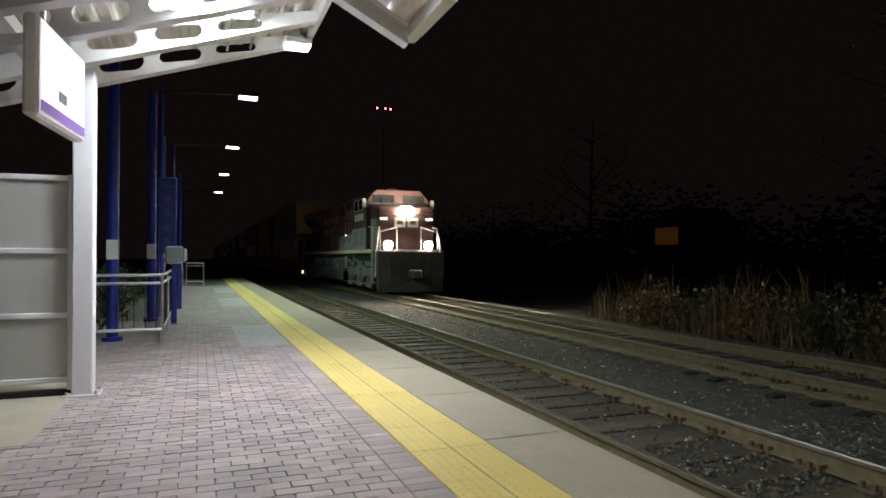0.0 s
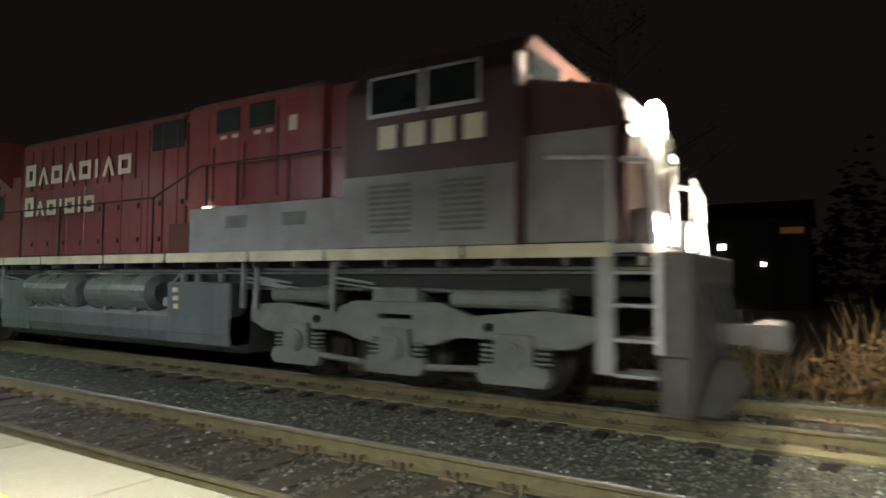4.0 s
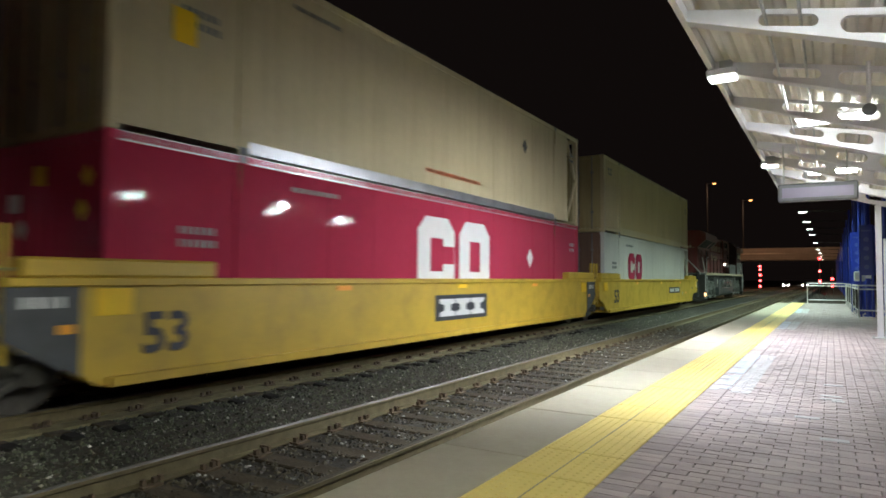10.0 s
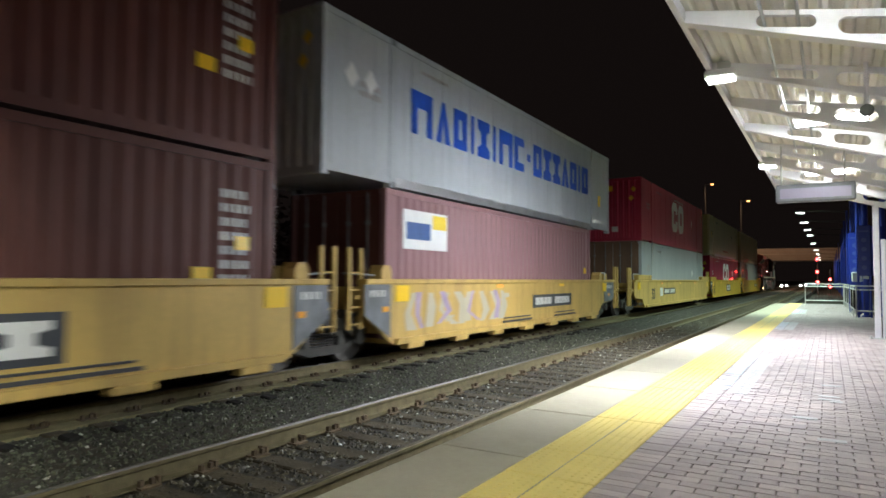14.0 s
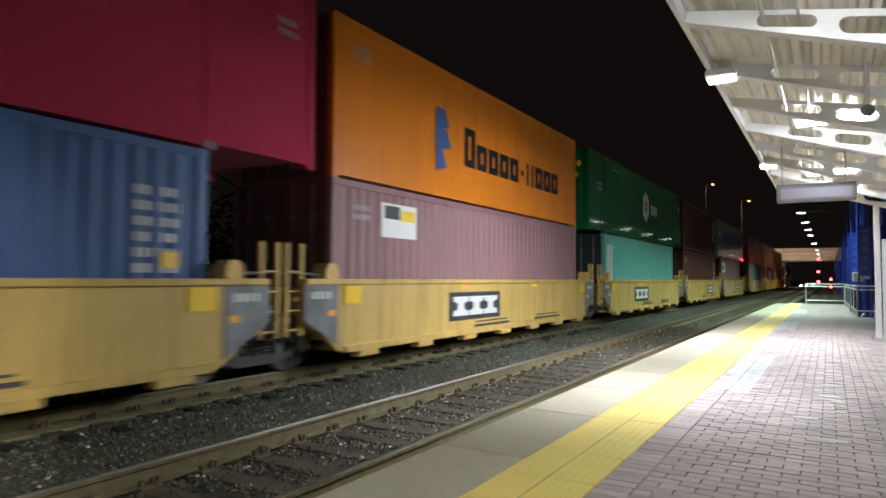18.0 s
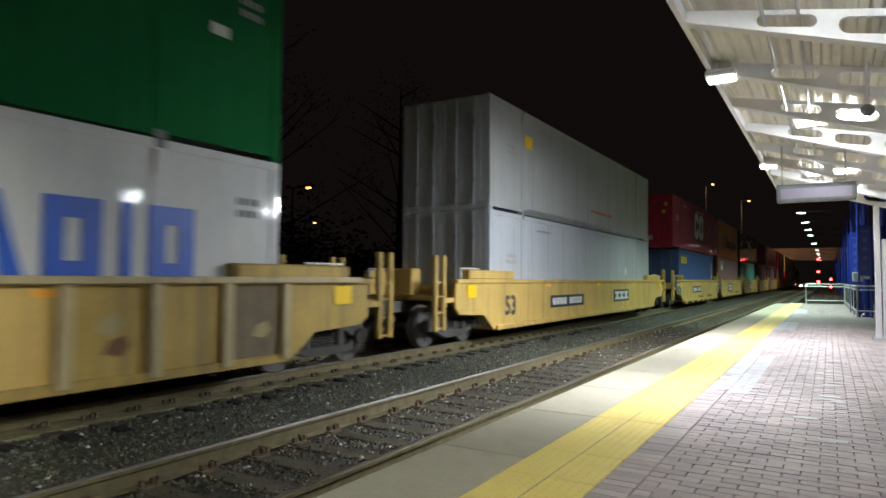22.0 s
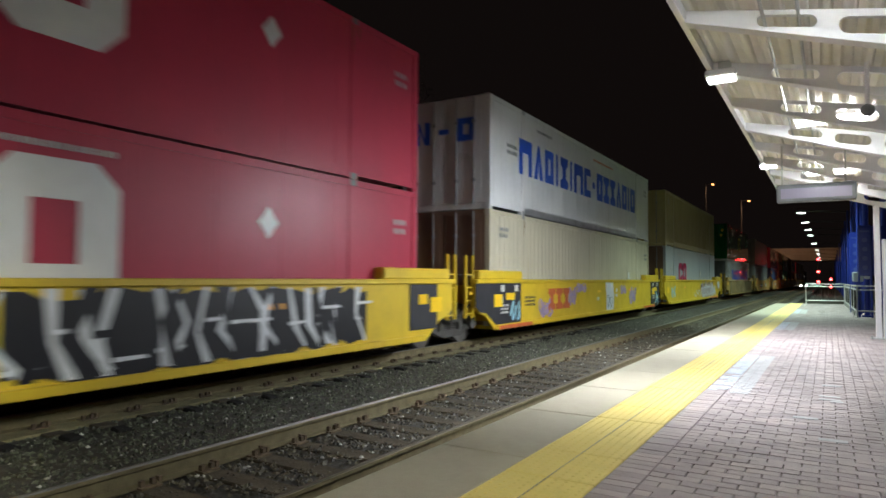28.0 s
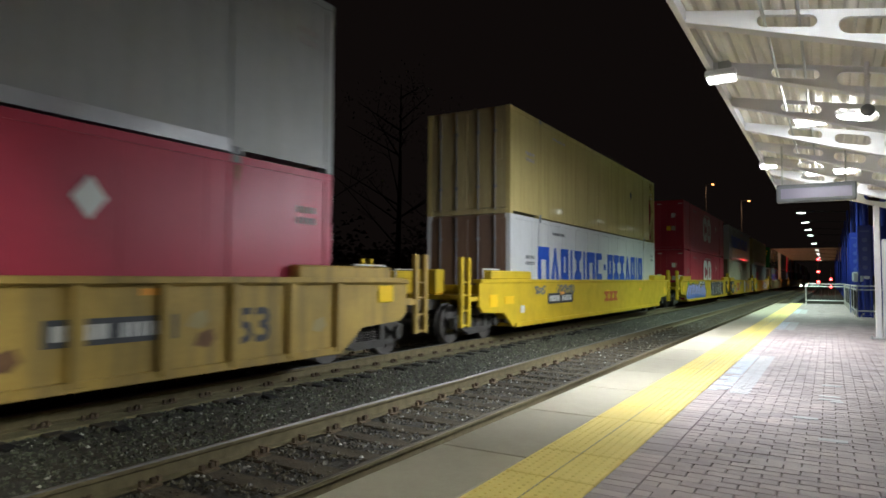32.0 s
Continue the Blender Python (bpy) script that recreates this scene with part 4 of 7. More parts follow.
def tree(x, y, h, seed):
    rs = np.random.RandomState(seed)
    t = tagged(new("tree"), "bare dark tree with thin branches against the night sky", "tree", "trackside trees")
    t.location = (x, y, -1.1)
    b = bmesh.new()
    cone(b, (0, 0, 0), (0.1, 0.1, h * 0.55), 0.22, 0.12, 8)
    cone(b, (0.1, 0.1, h * 0.55), (0.0, 0.3, h), 0.12, 0.03, 7)
    part("trunk", b, M_bark, t)
    tips = []
    for i in range(16):
        b = bmesh.new()
        z = h * (0.25 + 0.7 * rs.rand())
        a = rs.rand() * 6.28
        ln = (h - z) * 0.45 + 1.2
        e = Vector((math.cos(a) * ln, math.sin(a) * ln, z + ln * 0.6))
        cone(b, (0.05, 0.1, z), e, 0.06, 0.015, 5)
        for j in range(3):
            s = Vector((0.05, 0.1, z)).lerp(e, rs.uniform(0.4, 0.95))
            d = s + Vector((rs.uniform(-1, 1), rs.uniform(-1, 1), rs.uniform(0.2, 1.2)))
            cone(b, s, d, 0.02, 0.006, 4)
            tips.append(d)
        part("limb", b, M_bark, t)
    v, f = [], []
    for p in tips:
        for j in range(14):
            q = p + Vector(rs.normal(size=3)) * 0.45
            d = Vector(rs.normal(size=3)).normalized() * 0.09
            e = d.cross(Vector((0.3, 0.2, 1))).normalized() * 0.05
            k = len(v)
            v += [tuple(q - d), tuple(q + e), tuple(q + d), tuple(q - e)]
            f.append([k, k + 1, k + 2, k + 3])
    many("crown", v, f, M_leaf, t)
    return t


for i, (x, y, h) in enumerate(((-27, -44, 12), (-29, -22, 14), (-26, -8, 13), (-24, 6, 14), (-23, 15, 14), (-25, 23, 15), (-22, 31, 14), (-24, 42, 15), (-22, 56, 14), (-24, 74, 15))):
    tree(x, y, h, 40 + i)


# ---- far end: overpass, signals, street lamps ----
br = tagged(new("road_overpass"), "concrete road overpass above the tracks, dimly lit orange", "bridge")
br.location = (-10, 170, -1.0)
part("girder", RB(0.2, (-44, 60, -5, 5, 6.6, 8.2)), M_bridge, br)
part("parapet", B((-44, 60, -5.2, -4.9, 8.2, 9.4), (-44, 60, 4.9, 5.2, 8.2, 9.4)), M_bridge, br)
for px_ in (-14, -20, 14, 30):
    for yy in (-3, 3):
        b = bmesh.new()
        rod(b, (px_, yy, 0.0), (px_, yy, 6.0), 0.75, 12)
        part("pier", b, M_bridge, br)
    part("pier_cap", RB(0.1, (px_ - 1.2, px_ + 1.2, -5, 5, 5.9, 6.6)), M_bridge, br)
for px_, h in ((-7.6, 21.0), (-15.5, 25.5)):
    s = tagged(new("street_lamp"), "orange sodium street lamp on a tall pole", "street lamp", "orange street lamps")
    s.location = (px_ - 10, 166, -1.0)
    b = bmesh.new()
    cone(b, (0, 0, 9.2), (0, 0, h), 0.16, 0.08, 8)
    rod(b, (0, 0, h - 0.1), (1.6, 0, h), 0.06, 6)
    part("pole", b, M_dark, s)
    part("head", RB(0.05, (1.1, 2.2, -0.25, 0.25, h - 0.02, h + 0.2)), M_dark, s)
    part("lens", RB(0.05, (1.35, 1.95, -0.2, 0.2, h - 0.30, h - 0.03)), M_orange_l, s, "glowing orange lens")
for px_, py_, zs, hh in ((-10.9, 128, (1.0, 2.0, 3.0, 4.0, 4.6), 5.2), (-1.5, 118, (2.0, 3.6, 5.6), 6.2), (0.2, 122, (1.2, 2.4), 4.0)):
    s = tagged(new("railway_signal"), "railway signal mast with glowing red lights", "signal", "red signals")
    s.location = (px_, py_, -1.05)
    b = bmesh.new()
    rod(b, (0, 0, 0), (0, 0, hh), 0.07, 8)
    part("mast", b, M_dark, s)
    for z in zs:
        part("lamp_hood", RB(0.03, (-0.25, 0.25, 0.0, 0.2, z - 0.25, z + 0.25)), M_dark, s)
        b = bmesh.new()
        rod(b, (0, -0.06, z), (0, -0.01, z), 0.2, 10)
        part("red_lens", b, M_red_l, s, "glowing red lens")
for px_, py_ in ((-10.4, 196), (-6.2, 204)):
    v = tagged(new("waiting_car"), "distant car with bright headlights at the level crossing", "car", "distant cars")
    v.location = (px_, py_, -1.05)
    part("body", RB(0.15, (-0.9, 0.9, -0.1, 4.2, 0.3, 0.95)), M_dark, v)
    part("cabin", RB(0.2, (-0.8, 0.8, 1.0, 3.4, 0.9, 1.5)), M_glass, v)
    for s in (-1, 1):
        b = bmesh.new()
        rod(b, (s * 0.62, -0.16, 0.7), (s * 0.62, -0.10, 0.7), 0.3, 10)
        part("headlight", b, M_white_l, v, "bright headlight")
        for yy in (0.7, 3.3):
            b = bmesh.new()
            rod(b, (s * 0.75, yy, 0.32), (s * 0.93, yy, 0.32), 0.32, 14)
            part("wheel", b, M_dark, v)

for px_, py_ in ((-26, 118), (-32, 84), (-34.4, 34.9), (-55, 58)):
    s = tagged(new("street_lamp"), "orange sodium street lamp beside the crossing road", "street lamp", "orange street lamps")
    s.location = (px_, py_, -1.05)
    b = bmesh.new()
    cone(b, (0, 0, -0.02), (0, 0, 9), 0.12, 0.07, 8)
    part("pole", b, M_bark, s)
    b = bmesh.new()
    rod(b, (0, 0, 8.9), (1.4, 0, 9), 0.05, 6)
    part("arm", b, M_bark, s)
    part("head", RB(0.05, (1.1, 2.1, -0.2, 0.2, 8.9, 9.1)), M_dark, s)
    part("lens", RB(0.03, (1.4, 1.8, -0.12, 0.12, 8.78, 8.89)), M_orange_l, s, "glowing orange lens")

rm = tagged(new("radio_mast"), "far radio mast with red warning lights", "mast")
rm.location = (-80, -290, -2.4)
b = bmesh.new()
cone(b, (0, 0, 0), (0, 0, 72), 0.22, 0.1, 6)
part("mast", b, M_dark, rm)
part("cross_arm", B((-4, 4, -0.1, 0.1, 71.9, 72.1)), M_dark, rm)
for xx in (-3.5, -1.0, 3.0):
    b = bmesh.new()
    bmesh.ops.create_uvsphere(b, u_segments=8, v_segments=6, radius=0.5)
    bmesh.ops.translate(b, verts=b.verts[:], vec=(xx, 0, 72.7))
    part("warning_light", b, M_red_l, rm, "red warning light")

rs = np.random.RandomState(21)
wy = rs.uniform(-270, 140, 30000)
top_ = 9 + 3.5 * np.sin(wy * 0.11) + 2.5 * np.sin(wy * 0.37 + 1) + 2 * np.sin(wy * 0.9)
wz = -1.0 + top_ * rs.rand(len(wy)) ** 0.8 * (0.7 + 0.5 * rs.rand(len(wy)))
tagged(scatter("woods", np.stack([rs.uniform(-88, -68, len(wy)), wy, wz], 1), rs.uniform(0.3, 0.7, len(wy)), M_wood), "dark leafless woods behind the railway", "woods", kind="stuff")

# far houses with lit windows beyond the weeds
def house(x, y, w, h, wins, label):
    o = tagged(new("house"), label, "house", "far houses")
    o.location = (x, y, -1.05)
    part("wall", B((-w / 2, w / 2, -4, 4, 0, h)), M_bark, o)
    b = bmesh.new()
    prism(b, [(-w / 2 - 0.4, h), (w / 2 + 0.4, h), (0, h + 2)], "y", -4.4, 4.4)
    part("roof", b, M_dark, o)
    for (u, v, ww, hh, m) in wins:
        part("window", B((w / 2 + 0.01, w / 2 + 0.05, u - ww / 2, u + ww / 2, v - hh / 2, v + hh / 2)), m, o, "lit window")
    return o


# the wall's orange lamplight is a faintly glowing panel, built like a window
house(-60, -70, 8, 6.5, ((0, 5.0, 4.2, 2.2, M_warm_l),), "dark far house with an orange-lit wall")
house(-60, -36, 9, 6, ((-1.5, 2.1, 0.5, 0.16, M_redwin), (-0.7, 3.2, 0.4, 0.14, M_redwin), (3.0, 4.0, 0.5, 0.12, M_redwin)), "dark far house with three small red lights")
house(-60, -27.6, 9, 6, ((-2.5, 4.2, 0.7, 0.26, M_orange_l), (-2.9, 4.3, 1.6, 1.0, M_warm_l), (-1.1, 4.9, 0.5, 0.12, M_redwin)), "dark far house with a bright orange lamp")
house(-60, -6, 9, 7, ((-2, 5.0, 0.5, 0.4, M_white_l), (3, 6.2, 1.6, 0.5, M_warm_l), (1, 3.6, 0.3, 0.3, M_white_l)), "dark far house with small lit windows")
house(-60, 14, 9, 7, ((-2, 5.4, 0.4, 0.3, M_white_l), (2, 4.0, 0.3, 0.3, M_white_l)), "dark far house with two small lights")


# ---- the train: local y runs forward, z up from the rail tops ----
ROLLING = []      # (thing, its place along the train)
WHEELS = []       # (wheelset, place along the train, height, y in its truck, radius)


def glyph(bm, kind, y0, y1, z0, z1, x, th=0.006, st=None):
    """One plain sign shape: ring, bar, double bar, dash or block."""
    w, h = y1 - y0, z1 - z0
    s = st or min((0.27 if kind == "H" else 0.36) * w, 0.28 * h)
    if kind == "O":
        bx(bm, x, x + th, y0, y0 + s, z0, z1), bx(bm, x, x + th, y1 - s, y1, z0, z1)
        bx(bm, x, x + th, y0 + s, y1 - s, z0, z0 + s), bx(bm, x, x + th, y0 + s, y1 - s, z1 - s, z1)
    elif kind == "I":
        c = (y0 + y1) / 2
        bx(bm, x, x + th, c - s * 0.75, c + s * 0.75, z0, z1)
    elif kind == "D":
        bx(bm, x, x + th, y0, y0 + s, z0, z1), bx(bm, x, x + th, y1 - s, y1, z0, z1)
        prism(bm, [(y0 + s, z1), (y1 - s, z0 + 0.25 * h), (y1 - s, z0), (y0 + s, z1 - 0.25 * h)], "x", x, x + th)
    elif kind == "T":
        prism(bm, [(y0, z0), (y0 + 0.42 * w, z1), (y1 - 0.42 * w, z1), (y1, z0), (y1 - s, z0), (y0 + 0.5 * w, z1 - 0.35 * h), (y0 + s, z0)], "x", x, x + th)
    elif kind == "U":
        bx(bm, x, x + th, y0, y0 + s, z0, z1), bx(bm, x, x + th, y0 + s, y1, z0, z0 + s), bx(bm, x, x + th, y0 + s, y1, z1 - s, z1)
    elif kind == "S":
        prism(bm, [(y0, z0), (y1, z0), (y1, z0 + 0.24 * h), (y1 - 0.28 * w, z0 + 0.34 * h), (y1 - 0.28 * w, z1 - 0.34 * h), (y1, z1 - 0.24 * h), (y1, z1), (y0, z1), (y0, z1 - 0.24 * h), (y0 + 0.28 * w, z1 - 0.34 * h), (y0 + 0.28 * w, z0 + 0.34 * h), (y0, z0 + 0.24 * h)], "x", x, x + th)
    elif kind == "H":
        bx(bm, x, x + th, y0, y0 + s, z0, z1), bx(bm, x, x + th, y1 - s, y1, z0, z1), bx(bm, x, x + th, y0 + s, y1 - s, z0 + 0.62 * h, z1)
    elif kind == "-":
        bx(bm, x, x + th, y0 + 0.2 * w, y1 - 0.2 * w, z0 + 0.38 * h, z0 + 0.6 * h)
    elif kind == "B":
        bx(bm, x, x + th, y0, y1, z0, z1)


def sign_row(parent, name, kinds, y0, y1, z0, z1, x, material, gap=0.22, label="", big_first=0.0):
    """A row of plain shapes standing in for a company name, each shape a part."""
    wide = [0.42 if k == "I" else 0.6 if k == "-" else 1.3 if k == "H" else 1.0 for k in kinds]
    unit = (y1 - y0) / (sum(wide) + gap * (len(kinds) - 1))
    y = y0
    for i, (k, w) in enumerate(zip(kinds, wide)):
        bm = bmesh.new()
        glyph(bm, k, y, y + w * unit, z0, z1 + (big_first if i == 0 else 0), x)
        part(name, bm, material, parent, label)
        y += (w + gap) * unit


def bars(parent, y0, y1, z0, z1, x, rows, material=None, seed=1):
    """Unreadable small print as plain bars."""
    rs = np.random.RandomState(seed)
    h = (z1 - z0) / (rows * 1.7)
    bm = bmesh.new()
    for i in range(rows):
        z = z1 - h - i * h * 1.7
        yb = y0
        while yb < y1 - 0.02:
            w = min(rs.uniform(0.45, 0.8) * h, y1 - yb)
            bx(bm, x, x + 0.004, yb, yb + w, z, z + h)
            yb += w + h * 0.45
    part("small_print", bm, material or M_bar, parent, "unreadable small print")["kind"] = "stuff"


def diamond(parent, y, z, r, x, material=None):
    bm = bmesh.new()
    prism(bm, [(y - r * 0.8, z), (y, z - r), (y + r * 0.8, z), (y, z + r)], "x", x, x + 0.006)
    part("placard", bm, material or M_l_white, parent, "pale diamond placard")


def patch(parent, y0, y1, z0, z1, x, material, name="sticker", label=""):
    part(name, B((x, x + 0.005, y0, y1, z0, z1)), material, parent, label)


def container(q, length, z0, paint, label, style="corr", tail="doors", nose="plain", tail_paint=None, half=None, height=2.896, top_paint=None):
    """An intermodal container whose front end is at q along the train."""
    ft53 = length > 15
    hw = half or (1.295 if ft53 else 1.219)
    c = tagged(new("shipping_container"), label, "container", "stacked containers")
    c.location = (TRACK2, q, RAIL_Z + z0)
    ROLLING.append((c, q, z0))
    L, H = length, height
    yf = -0.04 if nose == "plain" else -0.95
    yt = -L + (0.95 if tail == "open" else 0.05)
    pts = []
    if style == "corr":
        pitch, dep = 0.28, 0.036
        n = int((L - 0.3) / pitch)
        s0 = -L + 0.15 + (L - 0.3 - n * pitch) / 2
        for i in range(n):
            a = s0 + i * pitch
            if a + pitch > yf - 0.06:
                break
            if a < yt + 0.05:
                continue
            for u, d in ((0.0, 0.012), (0.24, 0.012), (0.42, 0.012 + dep), (0.76, 0.012 + dep)):
                pts.append((hw - d, a + u * pitch))
    else:
        pitch = 1.22
        n = int((L - 0.3) / pitch)
        for i in range(n):
            a = -L + 0.2 + i * pitch
            if a + 0.1 > yf:
                break
            if a < yt + 0.02:
                continue
            pts += [(hw - 0.014, a), (hw - 0.020, a + 0.008), (hw - 0.020, a + 0.02), (hw - 0.014, a + 0.028)]
    ring = [(hw - 0.015, yt)] + pts + [(hw - 0.015, yf), (-hw + 0.015, yf), (-hw + 0.015, yt)]
    bm = bmesh.new()
    prism(bm, ring, "z", 0.16, H - 0.06)
    part("body", bm, paint, c)
    bm = bmesh.new()
    bx(bm, -hw, hw, -L + 0.02, yf, H - 0.10, H - 0.015)
    part("roof", bm, paint, c)
    for s in (-1, 1):
        rail_m = M_alu if style == "flat" and ft53 and paint in (M_c_white, M_c_mo, M_c_beige, M_c_grey, M_c_dgrey) else paint
        xr = (hw - 0.05, hw) if s > 0 else (-hw, -hw + 0.05)
        if ft53:
            ya, yb = -L / 2 - 6.05, -L / 2 + 6.05
            part("bottom_rail", B((*xr, ya, yb, 0.03, 0.21 if style == "flat" else 0.30)), rail_m, c, "bright aluminium bottom rail" if rail_m is M_alu else "")
            for y0, y1 in ((-L + 0.1, ya), (yb, yf + 0.02)):
                part("overhang_rail", B((*xr, y0, y1, 0.075, 0.20)), paint, c)
        else:
            part("bottom_rail", B((*xr, -L + 0.1, yf + 0.02, 0.05, 0.2)), paint, c)
        part("top_rail", B((s * hw - 0.04 if s > 0 else -hw, hw if s > 0 else -hw + 0.04, -L + 0.1, -0.1, H - 0.12, H - 0.004)), top_paint or paint, c)
        ys = [-0.08, -L + 0.08]
        if ft53:
            ys += [-L / 2 + 6.05, -L / 2 - 6.05]
        for k, yy in enumerate(ys):
            w = 0.08 if k < 2 else 0.11
            xa = hw - 0.13 if s > 0 else -hw
            part("corner_post", B((xa, xa + 0.134 if s > 0 else xa + 0.13, yy - w, yy + w, 0.0, H - 0.003)), paint, c)
            for zz in (0.0, H - 0.118):
                part("corner_casting", RB(0.012, (xa - 0.03 if s > 0 else xa - 0.006, xa + 0.14 if s > 0 else xa + 0.16, yy - 0.089, yy + 0.089, zz - 0.002, zz + 0.12)), paint if k < 2 else M_wgrey, c)
    if nose == "open":
        bm = bmesh.new()
        for s in (-1, 1):
            rod(bm, (s * (hw - 0.06), -0.9, 0.2), (s * (hw - 0.06), -0.1, 1.45), 0.05, 6)
            rod(bm, (s * (hw - 0.06), -0.9, H - 0.2), (s * (hw - 0.06), -0.1, 1.45), 0.05, 6)
        bx(bm, -hw + 0.1, hw - 0.1, -0.12, -0.02, 0.02, 0.16)
        bx(bm, -hw + 0.1, hw - 0.1, -0.12, -0.02, H - 0.14, H - 0.02)
        part("nose_frame", bm, paint, c, "open braced frame round the cooling unit space")
        part("nose_plate", B((-hw + 0.1, hw - 0.1, -0.9, -0.88, 0.3, H - 0.3)), M_dark, c)
    # a darker tail_paint puts the shade on the rear end into its colour
    tp = tail_paint or paint
    if tail == "open":
        bm = bmesh.new()
        for s in (-1, 1):
            rod(bm, (s * (hw - 0.06), -L + 0.9, 0.25), (s * (hw - 0.06), -L + 0.1, 1.4), 0.045, 6)
            rod(bm, (s * (hw - 0.06), -L + 0.9, H - 0.25), (s * (hw - 0.06), -L + 0.1, 1.4), 0.045, 6)
        part("tail_frame", bm, tp, c, "open braced frame at the container's end")
        part("tail_plate", B((-hw + 0.1, hw - 0.1, -L + 0.90, -L + 0.945, 0.2, H - 0.15)), M_wgrey, c, "grimy recessed end wall")
        part("tank", RB(0.05, (-0.7, 0.5, -L + 0.35, -L + 0.88, 0.16, 1.0)), M_dark, c, "dark unit in the open end")
    elif tail == "doors":
        for s in (-1, 1):
            x0, x1 = (0.012, hw - 0.12) if s > 0 else (-hw + 0.12, -0.012)
            d = part("door", RB(0.01, (x0, x1, -L + 0.005, -L + 0.05, 0.16, H - 0.12)), tp, c)
            for u in (0.28, 0.72):
                bm = bmesh.new()
                xx = x0 + (x1 - x0) * u
                rod(bm, (xx, -L - 0.02, 0.1), (xx, -L - 0.02, H - 0.06), 0.018, 6)
                bx(bm, xx - 0.05, xx + 0.05, -L - 0.03, -L + 0.006, 0.7, 0.78)
                bx(bm, xx - 0.05, xx + 0.05, -L - 0.03, -L + 0.006, H - 0.7, H - 0.62)
                part("lock_rod", bm, tp if paint in (M_c_red, M_c_red2) else M_wgrey, d)
            part("door_panel", B((x0 + 0.12, x1 - 0.12, -L - 0.004, -L + 0.006, 0.5, 1.25), (x0 + 0.12, x1 - 0.12, -L - 0.004, -L + 0.006, 1.45, H - 0.35)), tp, d)
    else:
        bm = bmesh.new()
        n = 9
        w = (2 * hw - 0.26) / n
        ringx = []
        for i in range(n):
            a = -hw + 0.13 + i * w
            for u, dd in ((0, 0), (0.35, 0), (0.5, 0.04), (0.85, 0.04)):
                ringx.append((a + u * w, -L + 0.012 + dd))
        prism(bm, ringx + [(hw - 0.13, -L + 0.06), (-hw + 0.13, -L + 0.06)], "z", 0.14, H - 0.1)
        part("end_wall", bm, tp, c)
        for xx, zz, m in ((-0.75, 2.1, M_l_white), (0.1, 0.55, M_bar)):
            part("end_sticker", B((xx - 0.14, xx + 0.14, -L - 0.002, -L + 0.004, zz - 0.12, zz + 0.12)), m, c)
        part("end_sticker", B((-0.25, 0.0, -L - 0.002, -L + 0.004, 2.3, 2.55)), M_reflect, c)
        for k, (xx, zz) in enumerate(((0.85, 1.95), (-0.55, 1.75), (0.95, 2.35))):
            bm = bmesh.new()
            prism(bm, [(xx - 0.11, zz), (xx, zz - 0.14), (xx + 0.11, zz), (xx, zz + 0.14)], "y", -L - 0.003, -L + 0.003)
            part("end_placard", bm, (M_l_yellow, M_l_white, M_l_yellow)[k], c)
    part("end_sill", B((-hw + 0.13, hw - 0.13, -L + 0.01, -L + 0.09, 0.01, 0.15)), tp, c)
    part("end_header", B((-hw + 0.13, hw - 0.13, -L + 0.01, -L + 0.09, H - 0.13, H - 0.01)), tp, c)
    flat53 = ft53 and style == "flat"
    if flat53:
        bars(c, -L + 3.0, -L + 4.1, H - 0.46, H - 0.33, hw, 1, M_print if paint not in (M_c_white, M_c_mo, M_c_beige) else M_wgrey, int(-q) + 2)
    bars(c, -L + (1.0 if flat53 else 0.55), -L + (1.6 if flat53 else 1.05), H - (1.42 if flat53 else 0.75), H - (1.08 if flat53 else 0.42), hw, 2, M_print if paint not in (M_c_white, M_c_mo, M_c_cream, M_c_beige) else M_wgrey, int(-q))
    if ft53:
        bars(c, -0.8, -0.4, H - 0.95, H - 0.6, hw, 2, M_print if paint not in (M_c_white, M_c_mo, M_c_cream, M_c_beige) else M_wgrey, int(-q) + 1)
    c["hw"], c["L"] = hw, L
    if ft53:
        rr = np.random.RandomState(int(-q * 10) + int(z0 * 7))
        for yy in (-L / 2 + 6.05, -L / 2 - 6.05, -L / 2 + 6.05):
            if rr.rand() < 0.6:
                a, d = yy + rr.uniform(-0.12, 0.10), rr.uniform(0.2, 0.6)
                bm = bmesh.new()
                prism(bm, [(a - 0.03, H - 0.14), (a + 0.035, H - 0.14), (a + 0.02, H - 0.14 - 0.6 * d), (a + 0.004, H - 0.14 - d), (a - 0.015, H - 0.14 - 0.7 * d)], "x", hw + 0.005 + 0.0004 * len(c.children) / 40, hw + 0.0062 + 0.0004 * len(c.children) / 40)
                part("rust_streak", bm, M_rust, c, "rust running from a corner casting")
    return c


